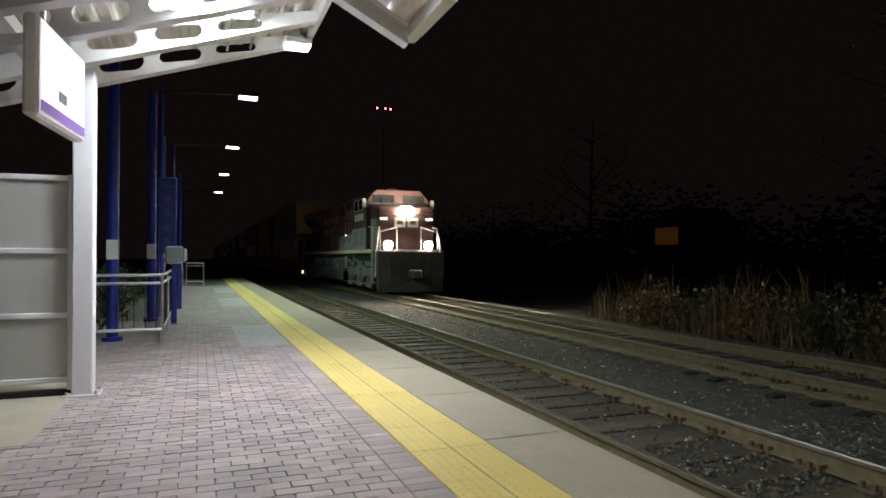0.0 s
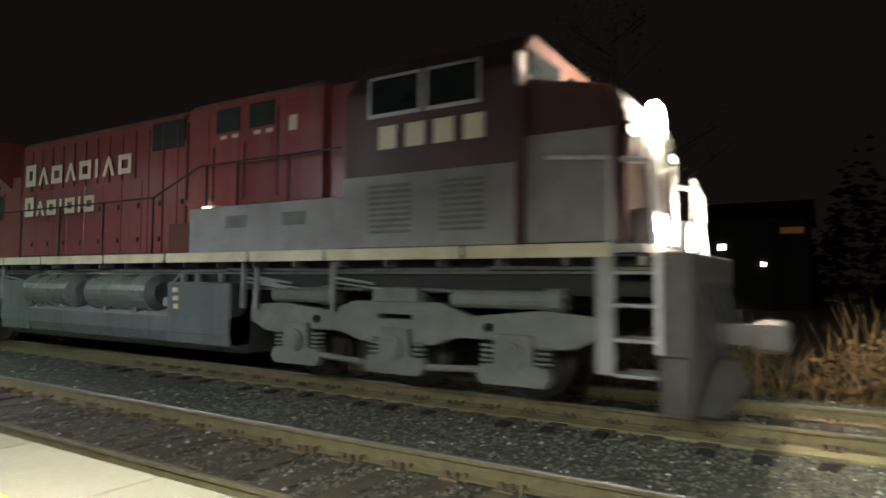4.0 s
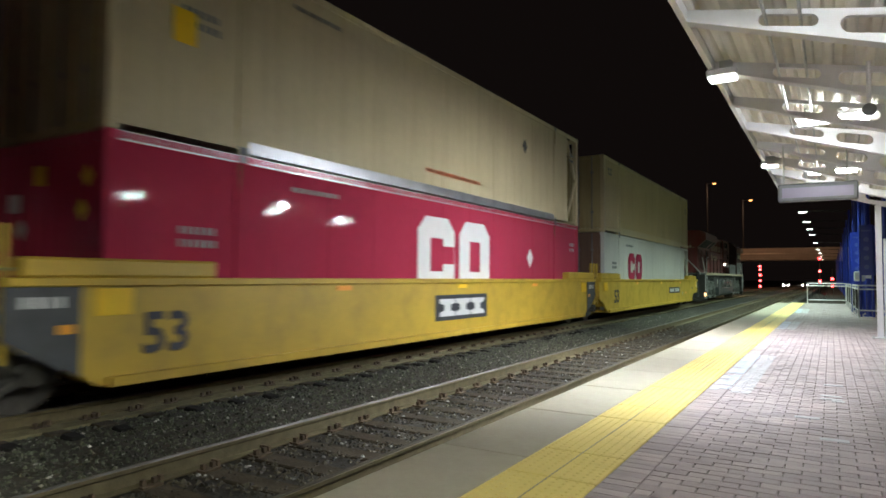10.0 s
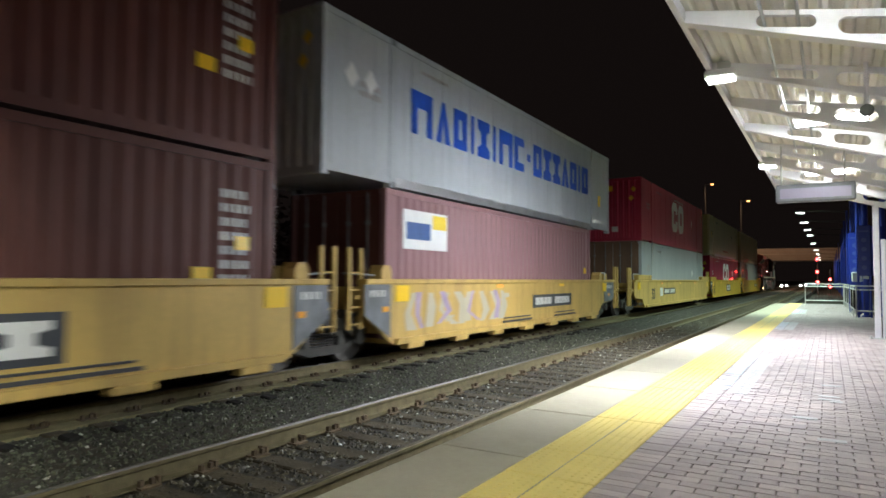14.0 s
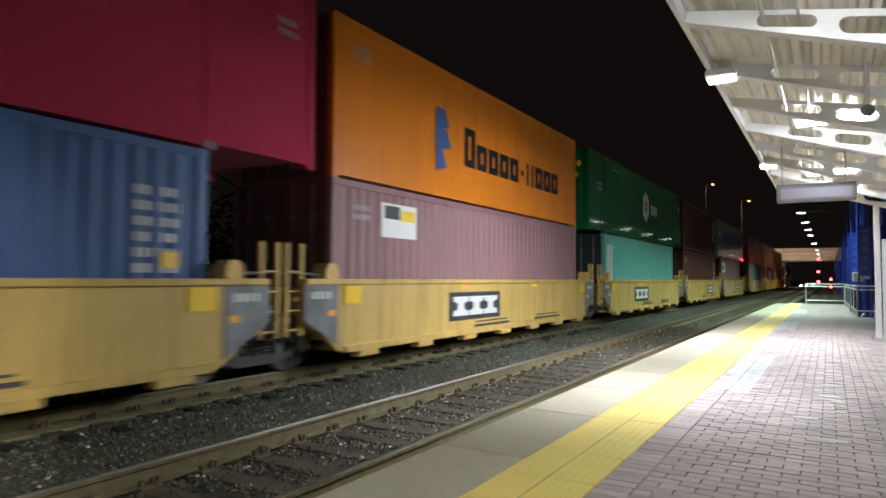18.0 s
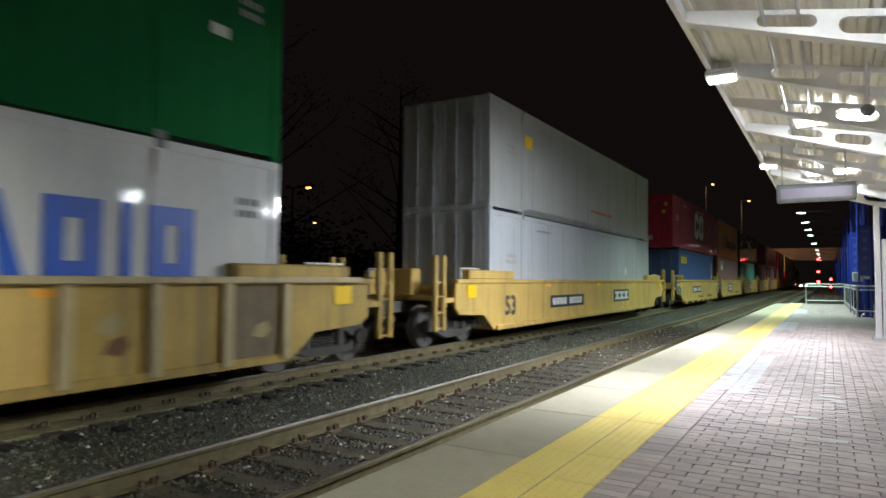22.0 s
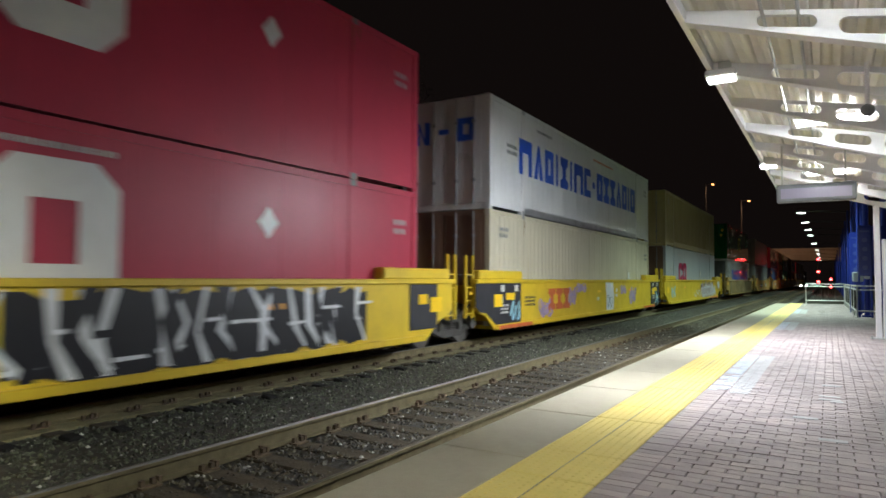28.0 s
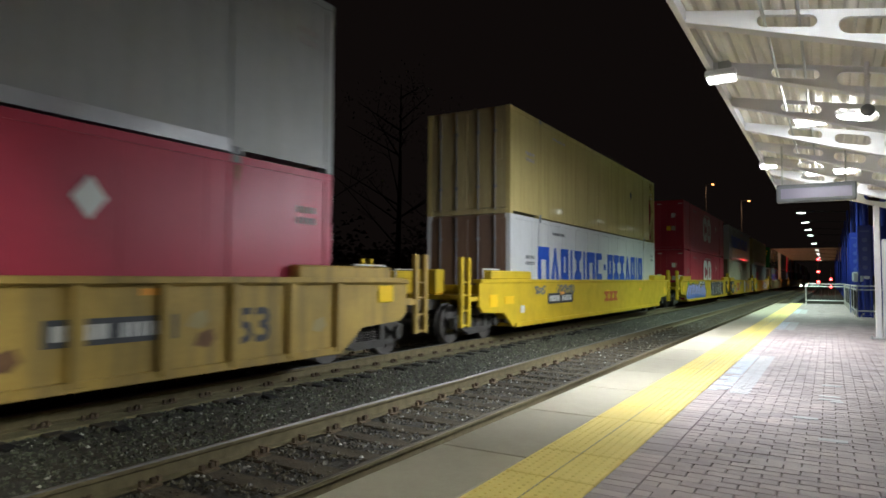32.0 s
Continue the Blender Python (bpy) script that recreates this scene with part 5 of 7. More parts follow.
def big_pair(c, y, z, h, material):
    """Two large square-cornered ring shapes, a company mark."""
    hw = c["hw"] + 0.002
    w = h * 0.92
    k = 0.18 * h
    for j in range(2):
        a, b2 = y + j * (w + 0.14 * h), y + j * (w + 0.14 * h) + w
        bm = bmesh.new()
        out = [(a + k, z), (b2 - k, z), (b2, z + k), (b2, z + h - k), (b2 - k, z + h), (a + k, z + h), (a, z + h - k), (a, z + k)]
        i0, i1 = a + 0.30 * h, b2 - 0.30 * h
        hole = [(i0, z + 0.28 * h), (i0, z + 0.72 * h), (i1, z + 0.72 * h), (i1, z + 0.28 * h)]
        if j == 0:
            hole = [(i0, z + 0.28 * h), (i0, z + 0.72 * h), (i1, z + 0.72 * h), (i1, z + 0.62 * h), (b2 - 0.01, z + 0.62 * h), (b2 - 0.01, z + 0.38 * h), (i1, z + 0.38 * h), (i1, z + 0.28 * h)]
        pierced(bm, out, [hole], "x", hw, hw + 0.006)
        part("mark_shape", bm, material, c, "broad square-cornered ring of the company mark")


def truck(parent, y, q, name="truck"):
    """A two-axle freight truck."""
    t = new(name)
    t.parent = parent
    t.location = (0, y, 0)
    t.empty_display_size = 0.2
    wr = 0.457
    for s in (-1, 1):
        bm = bmesh.new()
        out = [(-1.12, 0.36), (-1.12, 0.60), (-0.72, 0.66), (-0.46, 0.80), (0.46, 0.80), (0.72, 0.66), (1.12, 0.60), (1.12, 0.36), (0.80, 0.34), (0.42, 0.20), (-0.42, 0.20), (-0.80, 0.34)]
        hole = [[(-0.34, 0.34), (-0.34, 0.64), (0.34, 0.64), (0.34, 0.34)], [(-0.78, 0.44), (-0.52, 0.32), (-0.48, 0.62)], [(0.78, 0.44), (0.52, 0.32), (0.48, 0.62)]]
        xa = s * 1.0
        pierced(bm, out, hole, "x", xa - 0.07, xa + 0.07)
        f = part("side_frame", bm, M_trk, t, "cast steel side frame")
        for k in (-0.2, 0.0, 0.2):
            bm = bmesh.new()
            for j in range(5):
                rod(bm, (xa, k, 0.345 + j * 0.048), (xa, k, 0.367 + j * 0.048), 0.075, 8)
            part("coil_spring", bm, M_wheel, f)
        for k in (-0.87, 0.87):
            bm = bmesh.new()
            rod(bm, (xa + s * 0.02, k, wr), (xa + s * 0.16, k, wr), 0.13, 10)
            part("journal_cap", bm, M_trk, f)
    part("bolster", RB(0.03, (-1.05, 1.05, -0.2, 0.2, 0.62, 0.86)), M_trk, t)
    for k in (-0.87, 0.87):
        w = wheelset(t, k, wr, q + y)
    return t


def wheelset(parent, k, wr, q):
    bm = bmesh.new()
    for s in (-1, 1):
        rod(bm, (s * 0.685, 0, 0), (s * 0.815, 0, 0), wr, 26)
        rod(bm, (s * 0.655, 0, 0), (s * 0.69, 0, 0), wr + 0.027, 26)
        rod(bm, (s * 0.815, 0, 0), (s * 0.835, 0, 0), wr * 0.42, 12)
        for j in range(4):
            a = j * math.pi / 2
            bx(bm, s * 0.825 - 0.012, s * 0.825 + 0.012, math.cos(a) * wr * 0.62 - 0.03, math.cos(a) * wr * 0.62 + 0.03, math.sin(a) * wr * 0.62 - 0.03, math.sin(a) * wr * 0.62 + 0.03)
    rod(bm, (-0.95, 0, 0), (0.95, 0, 0), 0.085, 10)
    w = part("wheelset", bm, M_wheel, parent)
    w.location = (0, k, wr)
    WHEELS.append((w, q + k, k, wr))
    return w


def well_car(q, lw, front, rear, paint, label, kind="53", end_paint=None, trucks=(1, 1), plates=(), feet=False):
    """A double-stack well car unit; q is the middle, lw the length of its well, front and rear its sill ends past the well."""
    w = tagged(new("well_car"), label, "rail car", "well cars")
    w.location = (TRACK2, q, RAIL_Z)
    ROLLING.append((w, q, 0.0))
    h = lw / 2
    yF, yR = h + front, -h - rear
    bF = h - 0.15
    bR = -h + 0.15
    low, top = 0.30, 1.50
    for s in (-1, 1):
        xs = (1.40, 1.47) if s > 0 else (-1.47, -1.40)
        out = [(yR, top), (yR, 0.86), (yR + 0.2, 0.72), (bR - 0.62, 0.66), (bR - 0.1, low), (bF + 0.1, low), (bF + 0.62, 0.66), (yF - 0.2, 0.72), (yF, 0.86), (yF, top)]
        bm = bmesh.new()
        prism(bm, out, "x", *xs)
        sd = part("side_sill", bm, paint, w)
        xo = (1.30, 1.53) if s > 0 else (-1.53, -1.30)
        part("top_chord", RB(0.012, (*xo, yR, yF, top - 0.09, top + 0.004)), paint, sd)
        part("bottom_chord", RB(0.012, (xo[0], xo[1], bR, bF, low - 0.03, low + 0.09)), paint, sd)
        if kind == "rib":
            n = int((bF - bR) / 1.03)
            for i in range(n + 1):
                yy = bR + 0.1 + i * (bF - bR - 0.2) / n
                xa = 1.47 if s > 0 else -1.57
                part("side_post", RB(0.01, (xa, xa + 0.10, yy - 0.075, yy + 0.075, low + 0.02, top - 0.02)), M_well3 if q < -300 else M_ribpost, sd)
                if i < n and s > 0:
                    yb = yy + (bF - bR - 0.2) / n
                    part("recessed_panel", B((1.471, 1.476, yy + 0.1, yb - 0.1, low + 0.10, top - 0.1)), M_well3 if q < -300 else (M_ribdirt, M_well3, M_ribdirt, M_well2, M_well3)[(i * 3) % 5], sd)
                    for j in range((1, 0, 2, 0, 1)[i % 5]):
                        sy, sz = yy + 0.2 + 0.35 * ((i * 7 + j * 3) % 10) / 10, low + 0.3 + 0.5 * ((i * 3 + j * 5) % 10) / 10
                        bm = bmesh.new()
                        prism(bm, [(sy, sz), (sy + 0.22, sz - 0.05), (sy + 0.34, sz + 0.06), (sy + 0.27, sz + 0.2), (sy + 0.08, sz + 0.15)], "x", 1.4765, 1.478)
                        part("scuff", bm, (M_c_tan, M_rust, M_c_tan)[(i + j) % 3], sd)
            part("ledge", RB(0.01, (1.47 if s > 0 else -1.60, 1.60 if s > 0 else -1.47, yR + 0.3, yF - 0.3, top - 0.06, top + 0.03)), M_well3 if q < -300 else M_ribpost, sd)
        if feet:
            n = 7
            for i in range(n):
                yy = bR + 0.6 + i * (bF - bR - 1.2) / (n - 1)
                xa = 1.36 if s > 0 else -1.56
                part("foot_pad", RB(0.02, (xa, xa + 0.2, yy - 0.28, yy + 0.28, low - 0.13, low - 0.02)), paint, sd)
            if s > 0:
                for yy in (bF - 3.2, bR + 5.5):
                    part("step_slot", B((1.476, 1.50, yy - 0.9, yy + 0.9, low + 0.12, low + 0.17), (1.476, 1.50, yy - 0.8, yy + 0.8, low + 0.22, low + 0.25)), M_dmark, sd)
        for sgn, ye in ((1, yF), (-1, yR)):
            o = 0.55 if (front if sgn > 0 else rear) > 1 else 0.15
            y0 = ye - sgn * (o + 2.4)
            if feet:
                continue
            part("guide_block", RB(0.03, (xo[0] - 0.02 if s > 0 else xo[0] + 0.02, xo[1] - 0.02 if s > 0 else xo[1] + 0.02, min(y0, y0 + sgn * 2.4), max(y0, y0 + sgn * 2.4), top, top + 0.22)), paint, sd)
        if feet:
            for sgn in (-1, 1):
                xg = 1.22 if s > 0 else -1.50
                yg = sgn * (h + 0.18)
                bm = bmesh.new()
                prism(bm, [(yg - 0.16, top), (yg + 0.16, top), (yg + 0.15, top + 0.16), (yg + 0.08, top + 0.26), (yg - 0.08, top + 0.26), (yg - 0.15, top + 0.16)], "x", xg, xg + 0.28)
                part("corner_guide", bm, paint, sd, "worn yellow corner guide")
        if end_paint is not None:
            for sgn, ye, ex in ((1, yF, front), (-1, yR, rear)):
                xa = 1.472 if s > 0 else -1.49
                y0, y1 = sorted((ye - sgn * 1.15, ye + sgn * 0.02))
                ei = ye - sgn * (0.78 if ex <= 1 else 1.15)
                if end_paint is M_wblack:
                    ei = ye - sgn * (2.5 if sgn < 0 else 1.6)
                bm = bmesh.new()
                if end_paint is M_wblack:
                    prism(bm, [(ei, top - 0.095), (ei, low + 0.10), (sgn * (h - 0.1), low + 0.10), (sgn * (h + 0.45), 0.70), (ye - sgn * 0.2, 0.74), (ye + sgn * 0.012, 0.87), (ye + sgn * 0.012, top - 0.095)], "x", xa, xa + 0.018)
                else:
                    prism(bm, [(ei, top - 0.095), (ei, 0.42 if ex <= 1 else 0.70), (ye - sgn * 0.2, 0.73), (ye + sgn * 0.012, 0.87), (ye + sgn * 0.012, top - 0.095)], "x", xa, xa + 0.018)
                part("end_panel", bm, end_paint, sd, "contrasting end panel")
                if s > 0 and end_paint is not M_wblack:
                    bars(w, min(ei, ye) + 0.16, max(ei, ye) - 0.16, 1.10, 1.30, 1.4905, 1)
                    patch(w, ye - sgn * 0.62 - 0.09, ye - sgn * 0.62 + 0.09, 0.90, 1.0, 1.4905, M_oreflect, "reflector")
                if s > 0 and end_paint is M_wblack:
                    y0, y1 = sorted((ei, ye))
                    o = 1.0 if sgn < 0 else 0.0
                    for a, z in ((0.3 + o, 1.20), (0.2 + o, 0.92), (1.1 + o, 1.20)):
                        if y0 + a + 0.2 < y1:
                            patch(w, y0 + a, y0 + a + 0.2, z, z + 0.16, 1.4905, M_bar)
                    patch(w, y0 + 0.58 + o, y0 + 1.1 + o, 0.98, 1.16, 1.4915, M_reflect, "reflector")
                    bars(w, y0 + 0.3 + o, y0 + 0.75 + o, 0.62, 0.88, 1.4905, 3)
                    m0, m1 = sorted((sgn * (h - 0.2), sgn * (h - 2.2)))
                    part("bottom_stripe", B((1.532, 1.537, m0, m1, low - 0.02, low + 0.07)), M_orange_b, sd, "orange-red stripe")
                    scribble(w, y0 + 0.8 + o, y0 + 1.5 + o, 0.40, 0.98, M_g_cyan, 5 + sgn, 3, 0.05)
    # floor, ends and decks
    for i in range(7):
        yy = bR + 0.3 + i * (bF - bR - 0.6) / 6
        part("floor_beam", B((-1.40, 1.40, yy - 0.2, yy + 0.2, 0.27, 0.36)), paint, w)
    for sgn, ye, ex in ((1, yF, front), (-1, yR, rear)):
        y0, y1 = sorted((sgn * (h + 0.1), sgn * (h + 0.22)))
        part("end_wall", B((-1.38, 1.38, y0, y1, 0.5, 1.35)), paint, w)
        if ex > 1:
            y0, y1 = sorted((sgn * (h + 0.22), ye))
            part("end_deck", B((-1.36, 1.36, y0, y1 + (0.55 if sgn > 0 else 0), 1.02, 1.12)), paint, w)
            ec = ye - sgn * 0.3
            bm = bmesh.new()
            bx(bm, -0.18, 0.18, min(ye - sgn * 0.4, ye + sgn * 0.75), max(ye - sgn * 0.4, ye + sgn * 0.75), 0.76, 1.0)
            rbx(bm, -0.2, 0.2, min(ye + sgn * 0.62, ye + sgn * 0.95), max(ye + sgn * 0.62, ye + sgn * 0.95), 0.68, 1.04, 0.05)
            part("coupler", bm, M_wheel, w)
            for s in (-1, 1):
                bm = bmesh.new()
                for yy in (ye + sgn * 0.75, ye + sgn * 0.42):
                    bx(bm, s * 1.40 - 0.045, s * 1.40 + 0.045, yy - 0.05, yy + 0.05, 0.42, 2.0)
                for zz in (0.45, 0.78, 1.12, 1.42):
                    bx(bm, s * 1.40 - 0.02, s * 1.40 + 0.02, min(ye + sgn * 0.75, ye + sgn * 0.42), max(ye + sgn * 0.75, ye + sgn * 0.42), zz, zz + 0.03)
                bx(bm, s * 1.40 - 0.03, s * 1.40 + 0.03, min(ye - sgn * 0.05, ye + sgn * 0.45), max(ye - sgn * 0.05, ye + sgn * 0.45), 1.0, 1.1)
                part("ladder", bm, M_wdark if q > -80 and sgn > 0 else paint, w)
                bm = bmesh.new()
                rod(bm, (s * 1.3, ye - sgn * 0.5, 1.12), (s * 1.3, ye - sgn * 0.5, 1.75), 0.018, 6)
                rod(bm, (s * 1.3, ye - sgn * 1.4, 1.75), (s * 1.3, ye - sgn * 0.5, 1.75), 0.018, 6)
                part("handhold", bm, M_bar, w)
            part("brake_box", RB(0.03, (-0.5, 0.1, min(ye - sgn * 0.7, ye - sgn * 0.3), max(ye - sgn * 0.7, ye - sgn * 0.3), 1.12, 1.75)), paint, w)
        else:
            y0, y1 = sorted((sgn * (h + 0.22), sgn * (h + 1.25)))
            part("articulation_arm", RB(0.04, (-0.35, 0.35, y0, y1, 0.72, 1.06)), M_truck, w)
            for s in (-1, 1):
                bm = bmesh.new()
                yy = ye + sgn * 0.12
                for dy in (-0.16, 0.16):
                    bx(bm, s * 1.36 - 0.03, s * 1.36 + 0.03, yy + dy - 0.03, yy + dy + 0.03, 0.62, 2.05)
                for zz in (0.7, 1.0, 1.3, 1.6):
                    bx(bm, s * 1.36 - 0.015, s * 1.36 + 0.015, yy - 0.16, yy + 0.16, zz, zz + 0.025)
                bx(bm, s * 1.36 - 0.02, s * 1.36 + 0.02, min(ye, yy), max(ye, yy), 1.15, 1.22)
                part("ladder", bm, paint, w)
                bm = bmesh.new()
                rod(bm, (s * 1.34, sgn * (h + 0.2), top + 0.06), (s * 1.34, yy, top + 0.10), 0.02, 6)
                rod(bm, (s * 1.1, yy, top + 0.10), (s * 1.34, yy, top + 0.10), 0.02, 6)
                part("grab_rail", bm, M_wgrey, w)
                bm = bmesh.new()
                rod(bm, (s * 1.25, ye - sgn * 0.3, 1.02), (s * 1.25, ye + sgn * 0.25, 0.70), 0.035, 6)
                rod(bm, (s * 1.25, ye + sgn * 0.25, 0.70), (s * 1.25, ye + sgn * 0.5, 0.55), 0.035, 6)
                part("brake_hose", bm, M_trk, w)
    # reflectors
    n = max(4, int(lw / 3))
    for i in range(n):
        inset = 1.15 if end_paint is not None else 0.7
        yy = yR + inset + i * (yF - yR - 2 * inset) / (n - 1)
        edge = i in (0, n - 1)
        patch(w, yy - (0.22 if edge else 0.19), yy + (0.22 if edge else 0.19), (1.30 if paint is not M_well4 else 1.05) - (0.22 if edge else 0.0), 1.385 if paint is not M_well4 else 1.135, 1.4935 if edge else 1.476, M_reflect if i % 2 == 0 or edge else M_oreflect, "reflector")
    for (yy, wd, zz, hh, sort) in plates:
        x = 1.476
        if sort == "num":
            patch(w, yy, yy + wd, zz, zz + hh, x, M_plate, "number_panel", "dark panel with a pale unreadable number")
            for k, n in ((0.06, 4), (0.54, 6)):
                for j in range(n):
                    a = yy + wd * (k + 0.40 * j / n)
                    part("number_block", B((x + 0.006, x + 0.010, a, a + wd * 0.40 / n - 0.035, zz + 0.22 * hh, zz + 0.78 * hh)), M_bar, w)
        elif sort == "mark":
            patch(w, yy, yy + wd, zz, zz + hh, x, M_plate, "company_panel", "dark panel with three pale shapes")
            sign_row(w, "panel_shape", "SSS", yy + 0.07 * wd, yy + 0.93 * wd, zz + 0.16 * hh, zz + 0.84 * hh, x + 0.006, M_l_white, 0.06)
        elif sort == "text":
            text_on(w, "53", yy - 0.1, 0.62, 0.5, x + 0.004, M_dmark)
        elif sort == "patch":
            patch(w, yy, yy + wd, zz, zz + hh, x, M_g_white)
        elif sort == "faded":
            sign_row(w, "faded_shape", "SSS", yy, yy + wd, zz, zz + hh, x, M_orange_b, 0.12)
    if trucks[0]:
        truck(w, h + (1.15 if front > 1 else 1.35), q)
    if trucks[1]:
        truck(w, -h - (1.15 if rear > 1 else 1.35), q)
    return w


def text_on(parent, words, y, z, size, x, material):
    """Readable characters laid on a side that faces the platform."""
    cu = bpy.data.curves.new("marking", "FONT")
    cu.body, cu.size, cu.extrude, cu.resolution_u = words, size * 1.35, 0.002, 2
    cu.offset = 0.018
    tmp = bpy.data.objects.new("marking", cu)
    scene.collection.objects.link(tmp)
    me = bpy.data.meshes.new_from_object(tmp.evaluated_get(bpy.context.evaluated_depsgraph_get()))
    bpy.data.objects.remove(tmp)
    bpy.data.curves.remove(cu)
    me.transform(Matrix(((0, 0, 1, x), (1, 0, 0, y), (0, 1, 0, z), (0, 0, 0, 1))))
    me.materials.clear()
    me.materials.append(material)
    ob = new("length_marking", me)
    ob.parent = parent
    ob["label"] = "stencilled number 53"


def scribble(parent, y0, y1, z0, z1, material, seed, loops=6, wide=0.03, x=1.4925):
    """A looping sprayed line that cannot be read."""
    rs = np.random.RandomState(seed + 900)
    n = 22 * loops
    a, b2, p1, p2 = rs.uniform(0.6, 1.0), rs.uniform(0.7, 1.0), rs.uniform(0, 6), rs.uniform(0, 6)
    pts = []
    for i in range(n + 1):
        u = i / n
        pts.append(((y0 + y1) / 2 + (y1 - y0) * (0.36 * (2 * u - 1) + 0.14 * a * math.sin(2 * math.pi * loops * u + p1)), (z0 + z1) / 2 + (z1 - z0) * 0.5 * b2 * math.sin(2 * math.pi * loops * 0.83 * u + p2) * (0.7 + 0.3 * math.sin(9 * u))))
    bm = bmesh.new()
    row = []
    for i, (y, z) in enumerate(pts):
        (ya, za), (yb, zb) = pts[max(0, i - 1)], pts[min(n, i + 1)]
        d = math.hypot(yb - ya, zb - za) or 1.0
        w = wide * (0.75 + 0.4 * math.sin(i * 0.37))
        row.append((bm.verts.new((x + 0.00002 * i, y - w * (zb - za) / d, z + w * (yb - ya) / d)), bm.verts.new((x + 0.00002 * i, y + w * (zb - za) / d, z - w * (yb - ya) / d))))
    for (p, q), (r, t) in zip(row, row[1:]):
        bm.faces.new((p, q, t, r))
    part("sprayed_line", bm, material, parent, "looping sprayed line")


def bubble_graffiti(parent, y0, y1, z0, z1, top, low, edge, accent, seed, n=6):
    """Sprayed fat letters that cannot be read: dark-edged blobs, pale above and blue below."""
    rs = np.random.RandomState(seed)
    x = 1.477
    step = (y1 - y0) / n
    for i in range(n):
        yc, zc = y0 + (i + 0.5) * step, (z0 + z1) / 2 + rs.uniform(-0.06, 0.06)
        ph, lob = rs.uniform(0, 6.28), rs.randint(2, 5)
        out = []
        for k in range(28):
            a = 2 * math.pi * k / 28
            r = 1 + 0.16 * math.sin(lob * a + ph) + 0.08 * math.sin((lob + 3) * a)
            out.append((math.cos(a) * step * 0.72 * r, math.sin(a) * (z1 - z0) * 0.50 * r))
        e = x + 0.0016 * i
        for g_, (k, m) in enumerate(((1.0, edge), (0.87, top))):
            bm = bmesh.new()
            prism(bm, [(yc + a * k, max(0.31, zc + b2 * k)) for a, b2 in out], "x", e + 0.0006 * g_, e + 0.0006 * g_ + 0.0005)
            part("spray_letter", bm, m, parent, "fat sprayed letter shape")
        bm = bmesh.new()
        prism(bm, [(yc + a * 0.86, max(0.32, min(zc + b2 * 0.86, zc - 0.16 + 0.1 * math.sin(7 * a)))) for a, b2 in out if b2 < 0.12], "x", e + 0.00115, e + 0.0013)
        part("spray_shade", bm, low, parent)
        bm = bmesh.new()
        t = rs.uniform(-0.1, 0.1)
        prism(bm, [(yc - 0.04 + t, zc - 0.22), (yc + 0.07 + t, zc - 0.1), (yc + 0.03 - t, zc + 0.26), (yc - 0.05 - t, zc + 0.05)], "x", e + 0.0013, e + 0.0015)
        part("spray_slit", bm, edge, parent)
        if i % 2 == 0:
            bm = bmesh.new()
            prism(bm, [(yc - 0.3, z1 - 0.2), (yc - 0.05, z1 - 0.25), (yc + 0.05, z1 + 0.16), (yc - 0.12, z1 + 0.22)], "x", x - 0.004, x - 0.0005)
            part("spray_accent", bm, accent, parent)


def graffiti(parent, y0, y1, z0, z1, fill, lines, accents, seed, strokes=11, wide=0.13):
    """Sprayed lettering that cannot be read: a ragged band of overlapping strokes."""
    rs = np.random.RandomState(seed)
    x = 1.477
    bm = bmesh.new()
    n = 26
    up = [(y0 + (y1 - y0) * i / n, z1 - (z1 - z0) * (0.02 + 0.16 * rs.rand())) for i in range(n + 1)]
    dn = [(y0 + (y1 - y0) * i / n, z0 + (z1 - z0) * 0.14 * rs.rand()) for i in range(n + 1)]
    prism(bm, dn + up[::-1], "x", x, x + 0.003)
    part("spray_fill", bm, fill, parent, "sprayed paint band")
    for g_, (m, cnt, wid) in enumerate(((lines, strokes, wide), (accents, strokes // 2, 0.09))):
        for i in range(cnt):
            bm = bmesh.new()
            a = y0 + (y1 - y0) * (i + 0.5 * rs.rand()) / cnt
            zz = [z1 - 0.04 * rs.rand() - 0.05, (z0 + z1) / 2 + rs.uniform(-0.15, 0.15), z0 + 0.05 + 0.08 * rs.rand()]
            yy = [a, a + rs.uniform(-0.25, 0.35), a + rs.uniform(-0.2, 0.4)]
            ww = [wid * rs.uniform(0.5, 1.5) for _ in range(3)]
            left = [(yy[k] - ww[k], zz[k]) for k in range(3)]
            right = [(yy[k] + ww[k], zz[k]) for k in range(3)]
            e = x + 0.003 + 0.0015 * (g_ + 1) + 0.0002 * i
            prism(bm, left + right[::-1], "x", e, e + 0.001)
            if rs.rand() > 0.4:
                zc = rs.uniform(z0 + 0.2, z1 - 0.2)
                prism(bm, [(a, zc - wid * 0.5), (a + 0.5 * rs.rand() + 0.2, zc - wid * 0.2), (a + 0.4, zc + wid * 0.6), (a, zc + wid * 0.5)], "x", e + 0.0011, e + 0.0018)
            part("spray_stroke", bm, m, parent, "ragged sprayed stroke")


# ---- locomotive: local y = 0 at the pilot, running backward to -21 ----
LOCO_Q = -45.3
loco = tagged(new("locomotive"), "dirty red diesel freight locomotive with a cream sill stripe", "locomotive")
loco.location = (TRACK2, LOCO_Q, RAIL_Z)
ROLLING.append((loco, LOCO_Q, 0.0))

